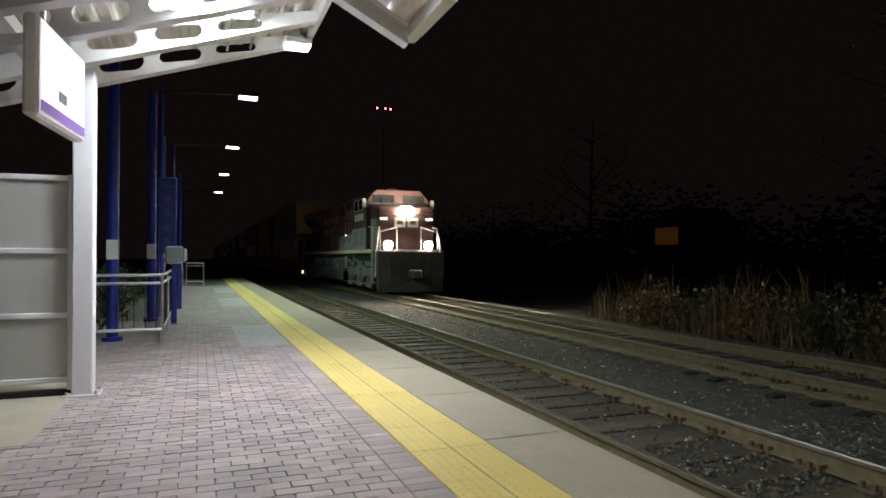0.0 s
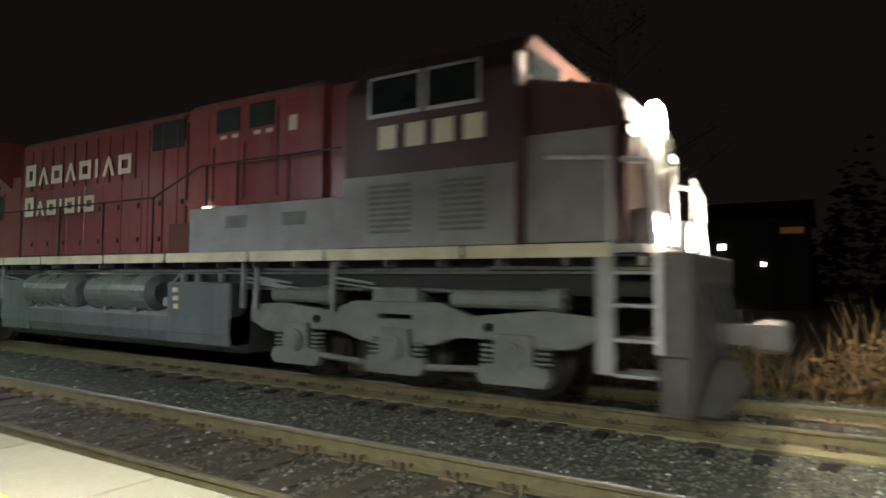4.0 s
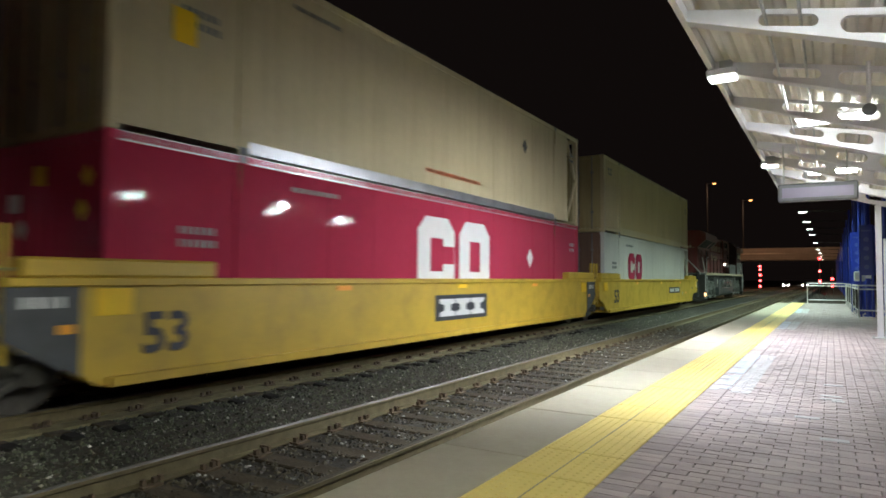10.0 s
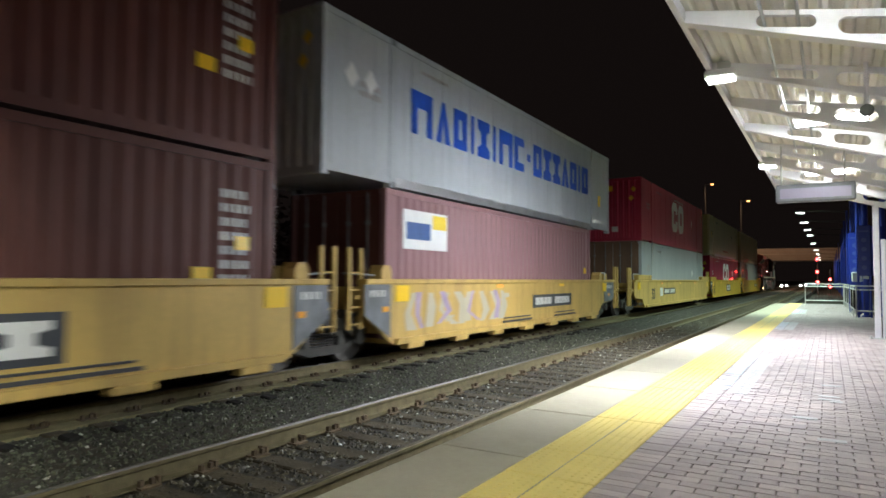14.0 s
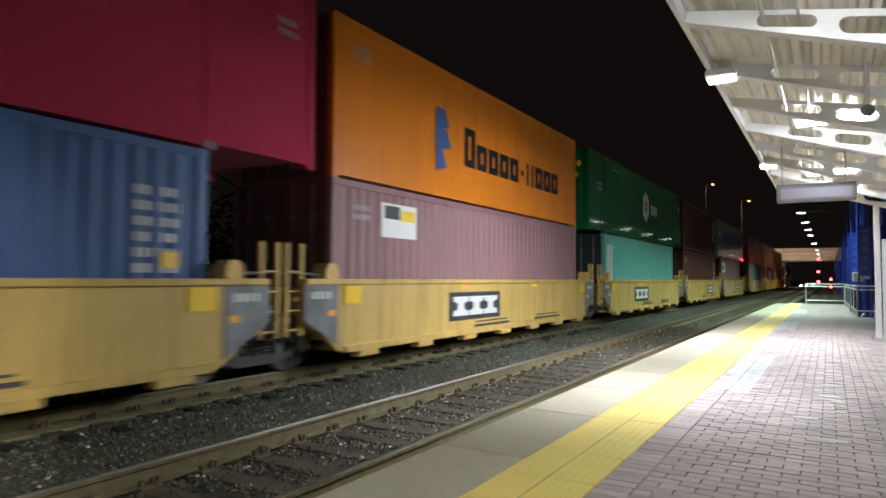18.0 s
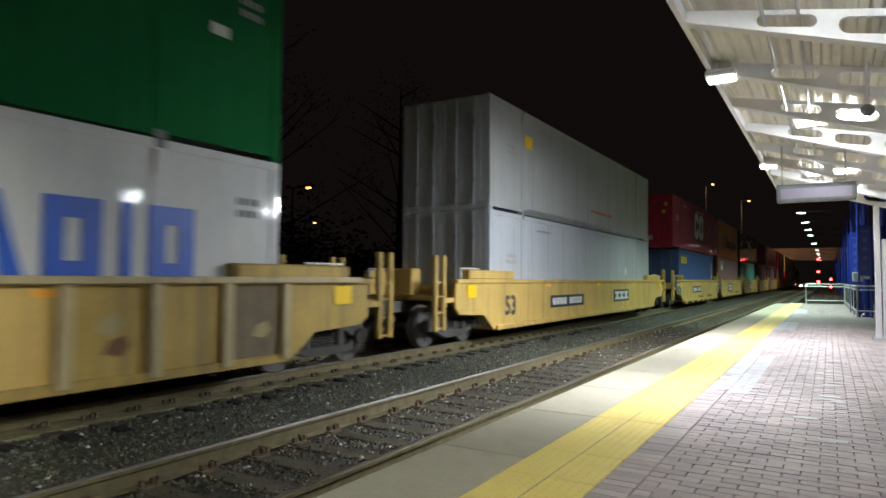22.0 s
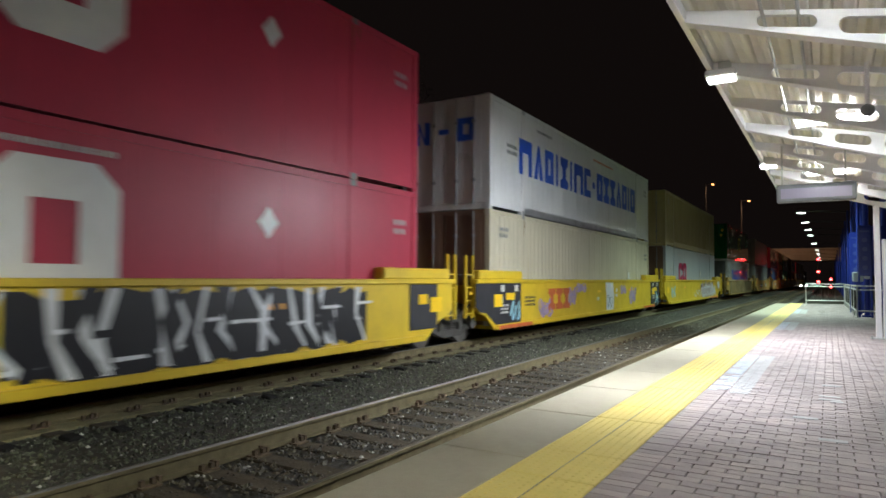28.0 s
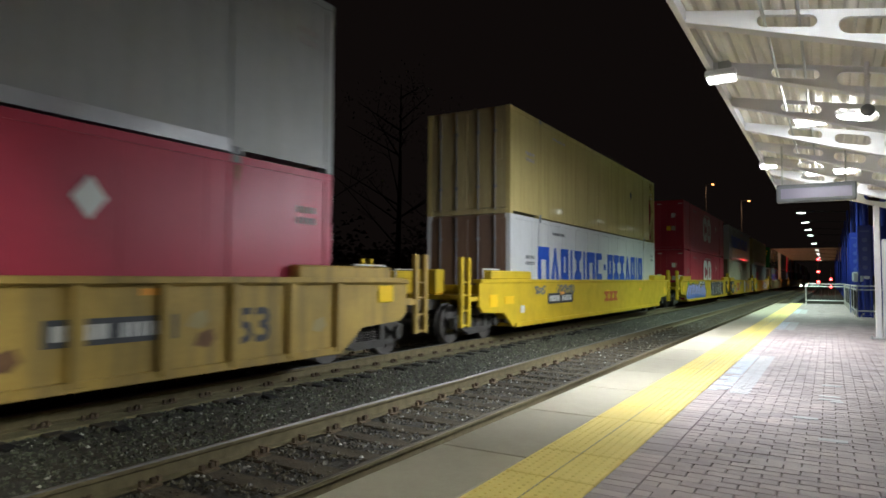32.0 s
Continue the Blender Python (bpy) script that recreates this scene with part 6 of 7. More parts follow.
fr = part("underframe", B((-1.2, 1.2, -20.6, -0.4, 1.35, 1.80), (-1.5, 1.5, -20.7, -0.5, 1.80, 1.84)), M_frameblk, loco)
part("deck", B((-1.54, 1.54, -20.75, -0.45, 1.842, 1.93)), M_lgrey, loco)
yy = -0.8
seg = 0
while yy > -20.4:
    ln = (1.9, 2.3, 1.6, 2.1)[seg % 4]
    for s in (-1, 1):
        part("sill_stripe", RB(0.006, (s * 1.54 if s > 0 else -1.565, 1.565 if s > 0 else -1.54, max(yy - ln + 0.03, -20.6), yy - 0.03, 1.79, 1.95)), M_lcream, loco, "cream sill stripe plate")
    yy -= ln
    seg += 1

# fuel tank with two air reservoirs
tk = bmesh.new()
prism(tk, [(-1.16, 0.28), (1.16, 0.28), (1.40, 0.42), (1.48, 0.60), (1.48, 0.86), (1.15, 0.96), (1.15, 1.36), (-1.15, 1.36), (-1.15, 0.96), (-1.48, 0.86), (-1.48, 0.60), (-1.40, 0.42)], "y", -14.7, -7.1)
tank = part("fuel_tank", tk, M_tank, loco, "dirty grey-green fuel tank")
for s in (-1, 1):
    bm = bmesh.new()
    prism(bm, [(s * 1.482, 0.865), (s * 1.16, 0.962), (s * 1.16, 0.967), (s * 1.482, 0.871)], "y", -13.49, -8.76)
    part("dusty_ledge", bm, M_lgrey, tank, "pale dust on the tank shoulder")
for y0, y1 in ((-8.75, -7.1), (-14.7, -13.5)):
    part("tank_end_box", RB(0.03, (1.0, 1.47, y0, y1, 0.40, 1.46)), M_tank, tank)
    part("tank_end_box", RB(0.03, (-1.47, -1.0, y0, y1, 0.40, 1.46)), M_tank, tank)
for y0, y1 in ((-11.2, -9.25), (-13.6, -11.85)):
    for s in (-1, 1):
        bm = bmesh.new()
        rod(bm, (s * 1.24, y0, 1.25), (s * 1.24, y1, 1.25), 0.34, 22)
        cone(bm, (s * 1.24, y0, 1.25), (s * 1.24, y0 - 0.10, 1.25), 0.34, 0.2, 22)
        cone(bm, (s * 1.24, y1, 1.25), (s * 1.24, y1 + 0.10, 1.25), 0.34, 0.2, 22)
        r = part("air_reservoir", bm, M_resv, tank, "satin grey air reservoir")
        bm = bmesh.new()
        for q_ in (0.25, 0.75):
            bx(bm, s * 1.30 - 0.14, s * 1.30 + 0.14, y0 + (y1 - y0) * q_ - 0.06, y0 + (y1 - y0) * q_ + 0.06, 0.88, 1.0)
        part("saddle", bm, M_truck, r)
for yv in (-7.5, -8.1, -8.5):
    bm = bmesh.new()
    rod(bm, (1.3, yv, 1.46), (1.3, yv, 1.60), 0.07, 8)
    part("filler_cap", bm, M_truck, tank)
bm = bmesh.new()
for j in range(8):
    rod(bm, (1.2, -20.0 + j * 2.5, 1.66 + 0.02 * (j % 2)), (1.2, -17.5 + j * 2.5, 1.66), 0.022, 6)
rod(bm, (1.25, -20.2, 1.60), (1.25, -1.0, 1.62), 0.018, 6)
rod(bm, (1.1, -20.2, 1.50), (1.1, -1.0, 1.52), 0.03, 6)
part("sill_piping", bm, M_truck, loco)
for yb, top_ in ((-11.25, 1.5), (-11.05, 1.35), (-8.85, 1.4), (-13.42, 1.45)):
    bm = bmesh.new()
    rod(bm, (1.32, yb, 0.95), (1.32, yb, top_), 0.035, 8)
    rod(bm, (1.32, yb, top_), (1.2, yb + 0.2, 1.66), 0.025, 6)
    rbx(bm, 1.24, 1.42, yb - 0.09, yb + 0.09, 1.02, 1.18, 0.02)
    part("drain_valve", bm, M_lgrey, tank, "dusty drain valve and pipe")
for yb in [-20.3 + 0.86 * k for k in range(24)]:
    part("deck_bracket", B((1.2, 1.5, yb - 0.02, yb + 0.02, 1.70, 1.80)), M_truck, loco)
for yb in (-6.9, -6.6, -5.0, -14.9, -15.9):
    bm = bmesh.new()
    rod(bm, (1.36, yb, 1.05), (1.36, yb, 1.78), 0.05, 8)
    rod(bm, (1.36, yb, 1.55), (1.30, yb + 0.7, 1.46), 0.02, 6)
    rod(bm, (1.36, yb, 1.48), (1.30, yb + 0.9, 1.38), 0.016, 6)
    part("sand_hose", bm, M_lgrey, loco)
bm = bmesh.new()
for k in range(3):
    rbx(bm, 1.471, 1.51, -8.55 + 0.02 * k, -8.4 + 0.02 * k, 1.28 - 0.14 * k, 1.36 - 0.14 * k, 0.005)
part("tank_label", bm, M_lcream, tank)
part("junction_box", RB(0.02, (1.2, 1.45, -15.45, -15.05, 0.95, 1.55)), M_lgrey, loco)
part("light_box", RB(0.01, (1.452, 1.47, -15.4, -15.12, 1.2, 1.5)), M_bar, loco)


def loco_truck(ys, mid):
    t = new("truck")
    t.parent = loco
    t.location = (0, mid, 0)
    for s in (-1, 1):
        xa = s * 1.22
        top = [(-2.85, 0.86), (-2.85, 1.10), (-2.2, 1.16), (-1.2, 1.06), (-0.7, 1.22), (0.7, 1.22), (1.2, 1.06), (2.2, 1.16), (2.85, 1.10), (2.85, 0.86)]
        bot = [(2.55, 0.72), (2.3, 0.70), (1.55, 0.78), (1.0, 0.78), (0.62, 0.66), (-0.62, 0.66), (-1.0, 0.78), (-1.55, 0.78), (-2.3, 0.70), (-2.55, 0.72)]
        holes = [oval(k, 0.93, 0.16, 0.13, 4) for k in (-1.45, 1.45)] + [[(-0.28, 0.98), (0.28, 0.98), (0.28, 1.05), (-0.28, 1.05)]]
        bm = bmesh.new()
        pierced(bm, top + bot, holes, "x", xa - 0.08, xa + 0.08)
        f = part("side_frame", bm, M_truck, t, "dusty cast side frame")
        for ya in ys:
            k = ya - mid
            bm = bmesh.new()
            prism(bm, [(k - 0.50, 0.34), (k - 0.42, 0.24), (k + 0.42, 0.24), (k + 0.50, 0.34), (k + 0.46, 0.46), (k + 0.27, 0.50), (k + 0.24, 0.86), (k - 0.24, 0.86), (k - 0.27, 0.50), (k - 0.46, 0.46)], "x", xa - 0.03 if s > 0 else xa - 0.15, xa + 0.15 if s > 0 else xa + 0.03)
            j = part("journal_box", bm, M_truck, f)
            bm = bmesh.new()
            rod(bm, (xa + s * 0.14, k, 0.60), (xa + s * 0.20, k, 0.60), 0.17, 18)
            rod(bm, (xa + s * 0.20, k, 0.60), (xa + s * 0.225, k, 0.60), 0.12, 18)
            part("journal_cap", bm, M_truck, j)
            for e in (-0.38, 0.38):
                bm = bmesh.new()
                for z in range(5):
                    rod(bm, (xa + s * 0.04, k + e, 0.45 + z * 0.062), (xa + s * 0.04, k + e, 0.48 + z * 0.062), 0.105, 10)
                part("coil_spring", bm, M_truck, j)
        for k0, k1 in ((-1.6, -0.55), (1.6, 0.55)):
            bm = bmesh.new()
            rod(bm, (xa + s * 0.1, k0, 0.42), (xa + s * 0.1, k1, 0.36), 0.045, 8)
            part("brake_rod", bm, M_truck, f)
        for k0, k1 in ((0.9, 2.2), (-2.4, -1.4)):
            bm = bmesh.new()
            rod(bm, (xa - s * 0.02, k0, 1.28), (xa - s * 0.02, k1, 1.28), 0.12, 12)
            rod(bm, (xa - s * 0.02, k1, 1.28), (xa - s * 0.02, k1 + 0.25, 1.28), 0.15, 12)
            part("brake_cylinder", bm, M_truck, f)
        bm = bmesh.new()
        rod(bm, (xa, -2.6, 1.36), (xa, 0.2, 1.40), 0.022, 6)
        rod(bm, (xa, 0.2, 1.40), (xa, 2.5, 1.33), 0.022, 6)
        part("sand_pipe", bm, M_truck, f)
        part("bolster_seat", RB(0.03, (xa - 0.18, xa + 0.1, -0.4, 0.4, 1.2, 1.42)), M_truck, f)
    part("transom", B((-1.1, 1.1, -0.5, 0.5, 0.7, 1.3)), M_frameblk, t)
    for ya in ys:
        wheelset(t, ya - mid, 0.53, LOCO_Q + mid)


loco_truck((-2.1, -3.9, -5.74), -3.92)
loco_truck((-16.05, -18.0, -19.9), -17.98)

# pilot, plough, steps and couplers
for ye, sg_ in ((0.0, 1), (-21.0, -1)):
    y0, y1 = sorted((ye, ye - sg_ * 0.35))
    part("end_plate", RB(0.02, (-1.5, 1.5, y0, y1, 0.72, 1.84)), M_trk, loco)
    bm = bmesh.new()
    prism(bm, [(-1.45, 0.12), (1.45, 0.12), (1.45, 0.75), (-1.45, 0.75)], "y", y0 + 0.02, y1 - 0.02)
    prism(bm, [(-1.3, 0.12), (0.0, 0.12), (0.0, 0.6)], "y", min(ye, ye + sg_ * 0.25), max(ye, ye + sg_ * 0.25))
    prism(bm, [(1.3, 0.12), (0.0, 0.6), (0.0, 0.12)], "y", min(ye, ye + sg_ * 0.25), max(ye, ye + sg_ * 0.25))
    part("plough", bm, M_trk, loco)
    bm = bmesh.new()
    bx(bm, -0.17, 0.17, min(ye, ye + sg_ * 0.6), max(ye, ye + sg_ * 0.6), 0.78, 1.02)
    rbx(bm, -0.22, 0.22, min(ye + sg_ * 0.45, ye + sg_ * 0.8), max(ye + sg_ * 0.45, ye + sg_ * 0.8), 0.7, 1.08, 0.05)
    part("coupler", bm, M_wheel, loco)
    for k in range(5):
        bm = bmesh.new()
        xx = -0.9 + 0.45 * k
        rod(bm, (xx, ye + sg_ * 0.02, 1.5), (xx + 0.05, ye + sg_ * 0.18, 0.95), 0.025, 6)
        rod(bm, (xx + 0.05, ye + sg_ * 0.18, 0.95), (xx + 0.02, ye + sg_ * 0.16, 0.7), 0.025, 6)
        part("air_hose", bm, M_dark, loco)
    for s in (-1, 1):
        for z in (0.48, 0.86, 1.24, 1.6):
            y0s, y1s = sorted((ye - sg_ * 0.36, ye - sg_ * 0.80))
            part("step", B((s * 1.25 - 0.27, s * 1.25 + 0.27, y0s, y1s, z, z + 0.035)), M_lgrey, loco)
        bm = bmesh.new()
        pts = [(s * 1.5, ye - sg_ * 0.33, 0.75), (s * 1.5, ye - sg_ * 0.33, 1.75), (s * 1.32, ye - sg_ * 0.45, 2.85), (s * 1.2, ye - sg_ * 0.9, 2.95)]
        for a, b2 in zip(pts, pts[1:]):
            rod(bm, a, b2, 0.034, 8)
        rod(bm, (s * 1.5, ye - sg_ * 0.85, 1.3), (s * 1.5, ye - sg_ * 0.85, 2.9), 0.024, 8)
        rod(bm, (s * 1.5, ye - sg_ * 0.85, 2.9), (s * 1.5, ye - sg_ * 1.6, 2.97), 0.024, 8)
        part("step_handrail", bm, M_bar, loco, "pale grab rail")
        part("step_well", B((s * 1.5 - 0.03, s * 1.5 + 0.03, min(ye - sg_ * 0.8, ye - sg_ * 1.0), max(ye - sg_ * 0.8, ye - sg_ * 1.0), 0.5, 1.84)), M_lgrey, loco)
bm = bmesh.new()
rod(bm, (1.42, -20.72, 0.52), (1.53, -20.72, 0.52), 0.10, 14)
part("step_lamp", bm, M_rearl, loco, "warm glowing step lamp")

# nose and cab
nb = bmesh.new()
prism(nb, [(-0.75, 1.94), (-0.72, 3.55), (-0.86, 3.80), (-2.0, 4.05), (-2.0, 1.94)], "x", -1.3, 1.3)
bmesh.ops.bevel(nb, geom=nb.edges[:], offset=0.06, segments=2, affect="EDGES")
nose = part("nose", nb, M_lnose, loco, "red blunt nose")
cb = bmesh.new()
prism(cb, [(-1.52, 1.94), (1.52, 1.94), (1.52, 4.15), (1.05, 4.68), (-1.05, 4.68), (-1.52, 4.15)], "y", -4.68, -1.95)
bmesh.ops.bevel(cb, geom=cb.edges[:], offset=0.03, segments=1, affect="EDGES")
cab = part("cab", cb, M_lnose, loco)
for s in (-1, 1):
    xa = 1.522 if s > 0 else -1.534
    for y0, y1 in ((-3.25, -2.5), (-4.2, -3.4)):
        part("side_window", RB(0.004, (xa - 0.004, xa + 0.016, y0, y1, 3.80, 4.28)), M_glass, cab)
        part("window_frame", B((xa, xa + 0.022, y0 - 0.04, y1 + 0.04, 3.75, 3.80), (xa, xa + 0.022, y0 - 0.04, y0, 3.75, 4.32), (xa, xa + 0.022, y1, y1 + 0.04, 3.75, 4.32), (xa, xa + 0.022, y0, y1, 4.28, 4.32)), M_galv, cab, "bright metal window frame")
    part("skirt_panel", RB(0.005, (xa, xa + 0.012, -4.66, -1.98, 1.96, 2.95)), M_lgrey, cab, "grey cab skirt")
    for y0, y1 in ((-3.05, -2.4), (-4.2, -3.5)):
        bm = bmesh.new()
        for k in range(9):
            bx(bm, xa + 0.012, xa + 0.03, y0, y1, 2.15 + k * 0.078, 2.19 + k * 0.078)
        part("louvre", bm, M_truck, cab)
    part("front_window", RB(0.005, (s * 0.72 - 0.52, s * 0.72 + 0.52, -1.96, -1.93, 4.08, 4.45)), M_glass, cab)
    part("number_board", RB(0.01, (s * 1.05 - 0.20, s * 1.05 + 0.20, -0.80, -0.70, 3.20, 3.36)), M_glass, cab, "dark number board with lit blocks")
    for k in range(4):
        part("number_block", B((s * 1.05 - 0.16 + 0.085 * k, s * 1.05 - 0.10 + 0.085 * k, -0.699, -0.694, 3.23, 3.33)), M_numl, cab, "lit block of the road number")
    part("mirror", RB(0.01, (s * 1.62 - 0.09, s * 1.62 + 0.09, -1.9, -1.87, 3.85, 4.25)), M_bar, cab)
for i, z in enumerate((3.36, 3.36, 3.36, 3.36)):
    part("road_number_bar", B((1.534, 1.540, -4.05 + 0.45 * i, -3.75 + 0.45 * i, 3.30, 3.62)), M_letter, cab, "pale block of the road number")
for sx in (-1, 1):
    part("nose_grey", RB(0.005, (sx * 1.305 - 0.008, sx * 1.305 + 0.008, -1.95, -0.85, 1.98, 3.3)), M_lgrey, nose, "grey nose side")
# headlight and ditch lenses are drawn oversize to stand in for their glare
for xx, z, r in ((-0.12, 3.62, 0.23), (0.12, 3.62, 0.23)):
    bm = bmesh.new()
    rod(bm, (xx, -0.70, z), (xx, -0.665, z), r, 20)
    part("headlight", bm, M_headl, nose, "blazing headlight")
for s in (-1, 1):
    bm = bmesh.new()
    rod(bm, (s * 0.92, -0.445, 2.12), (s * 0.92, -0.42, 2.12), 0.18, 20)
    part("ditch_light", bm, M_headl, loco, "blazing ditch light")
    part("ditch_housing", RB(0.02, (s * 0.92 - 0.23, s * 0.92 + 0.23, -0.70, -0.446, 1.9, 2.36)), M_frameblk, loco)
    bm = bmesh.new()
    rod(bm, (s * 1.3, -0.35, 1.94), (s * 1.3, -0.35, 2.7), 0.012, 6)
    rod(bm, (s * 1.3, -0.35, 2.7), (s * 0.55, -0.35, 2.9), 0.012, 6)
    rod(bm, (s * 0.55, -0.35, 2.9), (s * 0.55, -0.35, 1.94), 0.012, 6)
    part("front_handrail", bm, M_bar, loco)
for a in (-0.55, 0.05):
    bm = bmesh.new()
    glyph(bm, "O", a, a + 0.5, 0, 0.42, 0, 0.01)
    bm.transform(Matrix(((0, 1, 0, 0), (1, 0, 0, -0.72), (0, 0, 1, 2.92), (0, 0, 0, 1))))
    part("nose_mark", bm, M_lgrey, nose, "pale company mark on the nose")

# long hood: cab end, engine doors, radiator end
part("blower_section", RB(0.12, (-1.0, 1.0, -9.0, -5.45, 1.94, 4.72)), M_lred, loco)
part("cab_link", RB(0.05, (-0.93, 0.93, -5.5, -4.66, 1.94, 4.6)), M_lred, loco)
for y0, y1, z0, z1 in ((-8.2, -7.5, 2.8, 3.95), (-7.4, -6.7, 2.8, 3.95), (-6.6, -5.55, 2.8, 4.5), (-8.92, -8.3, 2.85, 4.5)):
    part("blower_door", RB(0.006, (1.0, 1.016, y0, y1, z0, z1)), M_lred, loco)
    bm = bmesh.new()
    rod(bm, (1.03, y0 + 0.06, z0 + 0.1), (1.03, y0 + 0.06, z1 - 0.1), 0.012, 6)
    part("door_hinge", bm, M_dark, loco)
part("warning_label", B((1.016, 1.02, -6.3, -6.12, 3.95, 4.2)), M_letter, loco)
for s in (-1, 1):
    x0, x1 = (1.0, 1.42) if s > 0 else (-1.42, -1.0)
    part("equipment_cabinet", RB(0.015, (x0, x1, -8.25, -4.7, 1.94, 2.72)), M_lgrey, loco, "grey low equipment cabinet")
    xa = 1.422 if s > 0 else -1.43
    for y0 in (-6.0, -7.3):
        part("cabinet_vent", B((xa, xa + 0.008, y0, y0 + 0.5, 2.35, 2.55)), M_truck, loco)
    xr = 1.002 if s > 0 else -1.012
    part("hood_window", RB(0.004, (xr, xr + 0.02, -8.1, -7.5, 4.1, 4.52)), M_grille, loco)
    part("hood_window", RB(0.004, (xr, xr + 0.02, -7.25, -6.65, 4.1, 4.52)), M_grille, loco)
    for y0 in (-8.0, -7.7, -7.15, -6.85):
        part("warning_label", B((xr, xr + 0.005, y0, y0 + 0.16, 3.98, 4.05)), M_letter, loco)
part("marker_lamp", RB(0.01, (1.0, 1.06, -8.40, -8.22, 2.66, 2.80)), M_markl, loco, "small lit white lamp")
part("dark_locker", RB(0.01, (1.0, 1.40, -8.85, -8.27, 1.94, 2.48)), M_c_brown, loco)
hood = part("hood", RB(0.12, (-0.95, 0.95, -15.19, -9.0, 1.94, 4.68)), M_lred, loco)
part("hood_crown", RB(0.06, (-0.6, 0.6, -15.4, -9.2, 4.6, 4.78)), M_lred, loco)
for i in range(9):
    for s in (-1, 1):
        y0 = -15.1 + i * 0.68
        xa = 0.952 if s > 0 else -0.97
        d = part("engine_door", RB(0.006, (xa, xa + 0.018, y0 + 0.015, y0 + 0.665, 2.02, 3.45 if i < 7 else 4.1)), M_lred, hood)
        if s > 0:
            for zl in (2.22, 2.9):
                part("door_latch", B((xa + 0.018, xa + 0.04, y0 + 0.56, y0 + 0.61, zl, zl + 0.1)), M_dark, d)
for i in range(14):
    part("hood_rib", B((0.951, 0.985, -15.1 + i * 0.45, -15.075 + i * 0.45, 3.5 if i < 11 else 2.0, 4.45)), M_lred, hood)
part("upper_grille", RB(0.005, (0.952, 0.972, -10.05, -9.05, 3.98, 4.52)), M_grille, hood)
rhb = bmesh.new()
prism(rhb, [(-0.95, -15.2), (0.95, -15.2), (0.95, -20.15), (-0.02, -20.60), (-0.10, -20.60), (-0.95, -20.15)], "z", 1.94, 3.90)
bmesh.ops.bevel(rhb, geom=rhb.edges[:], offset=0.02, segments=1, affect="EDGES")
rh = part("radiator_hood", rhb, M_lred, loco, "red hood with two angled end faces")
ANGLED = Matrix.Translation((0.46, -20.375, 0)) @ Matrix.Rotation(math.atan2(0.45, 0.97), 4, "Z")   # on the face toward the platform
wing = bmesh.new()
prism(wing, [(-0.95, 3.62), (0.95, 3.62), (1.5, 4.12), (1.5, 4.55), (1.1, 4.75), (-1.1, 4.75), (-1.5, 4.55), (-1.5, 4.12)], "y", -20.32, -15.6)
part("radiator_wing", wing, M_lred, loco, "red flared radiator section")
for i, (y0, y1) in enumerate(((-20.1, -18.75), (-18.65, -17.3), (-16.9, -16.0))):
    for s in (-1, 1):
        bm = bmesh.new()
        a, b2 = (0.99, 3.665), (1.475, 4.105)
        prism(bm, [(s * (a[0] + 0.012), a[1] - 0.008), (s * (b2[0] + 0.012), b2[1] - 0.008), (s * b2[0], b2[1] + 0.004), (s * a[0], a[1] + 0.004)], "y", y0, y1)
        part("radiator_screen", bm, M_grille, loco, "dark radiator screen")
for y0, y1, z0, z1 in ((-17.25, -16.5, 2.3, 3.5), (-16.3, -15.95, 2.9, 3.5), (-17.85, -17.55, 2.1, 3.3), (-18.4, -18.1, 2.15, 3.35), (-18.95, -18.7, 2.15, 3.45), (-19.4, -19.15, 2.25, 3.3), (-19.95, -19.7, 2.15, 3.5)):
    for s in (-1, 1):
        xa = 0.952 if s > 0 else -0.972
        gr = part("door_grille", RB(0.004, (xa, xa + 0.02, y0, y1, z0, z1)), M_grille, rh, "dark green-black grille")
        part("grille_frame", B((xa + 0.004, xa + 0.028, y0 - 0.03, y1 + 0.03, z0 - 0.03, z0), (xa + 0.004, xa + 0.028, y0 - 0.03, y1 + 0.03, z1, z1 + 0.03), (xa + 0.004, xa + 0.028, y0 - 0.03, y0, z0, z1), (xa + 0.004, xa + 0.028, y1, y1 + 0.03, z0, z1)), M_lred, gr)
for y0 in (-19.85, -19.3, -18.85, -17.7):
    part("warning_label", B((0.972, 0.976, y0 - 0.1, y0 + 0.1, 3.52, 3.58)), M_letter, rh)
part("end_door", RB(0.01, (-0.38, 0.30, -0.03, 0.02, 2.05, 3.45)), M_lred, rh, "", ANGLED)
for z in (4.05, 4.31):
    bm = bmesh.new()
    rod(bm, (-0.30, -20.62, z), (-0.30, -20.30, z), 0.125, 14)
    part("lamp_housing", bm, M_dark, rh)
    bm = bmesh.new()
    rod(bm, (-0.30, -20.63, z), (-0.30, -20.615, z), 0.095, 14)
    part("rear_headlight", bm, M_rearl, rh, "warm glowing rear lamp")
for i in range(4):
    part("rear_number_bar", B((-0.36 + 0.19 * i, -0.24 + 0.19 * i, -0.028, 0.0, 3.60, 3.74)), M_letter, rh, "", ANGLED)
bm = bmesh.new()
for a, b2 in (((0.10, -20.62, 3.02), (0.42, -20.66, 2.80)), ((0.42, -20.66, 2.80), (1.22, -20.92, 1.95)), ((1.22, -20.92, 1.95), (1.22, -20.95, 1.50))):
    rod(bm, a, b2, 0.036, 8)
part("end_handrail", bm, M_bar, loco, "pale slanting grab rail")
bm = bmesh.new()
rbx(bm, -0.5, 0.5, -13.0, -12.0, 4.7, 4.86, 0.05)
part("exhaust", bm, M_frameblk, loco)
bm = bmesh.new()
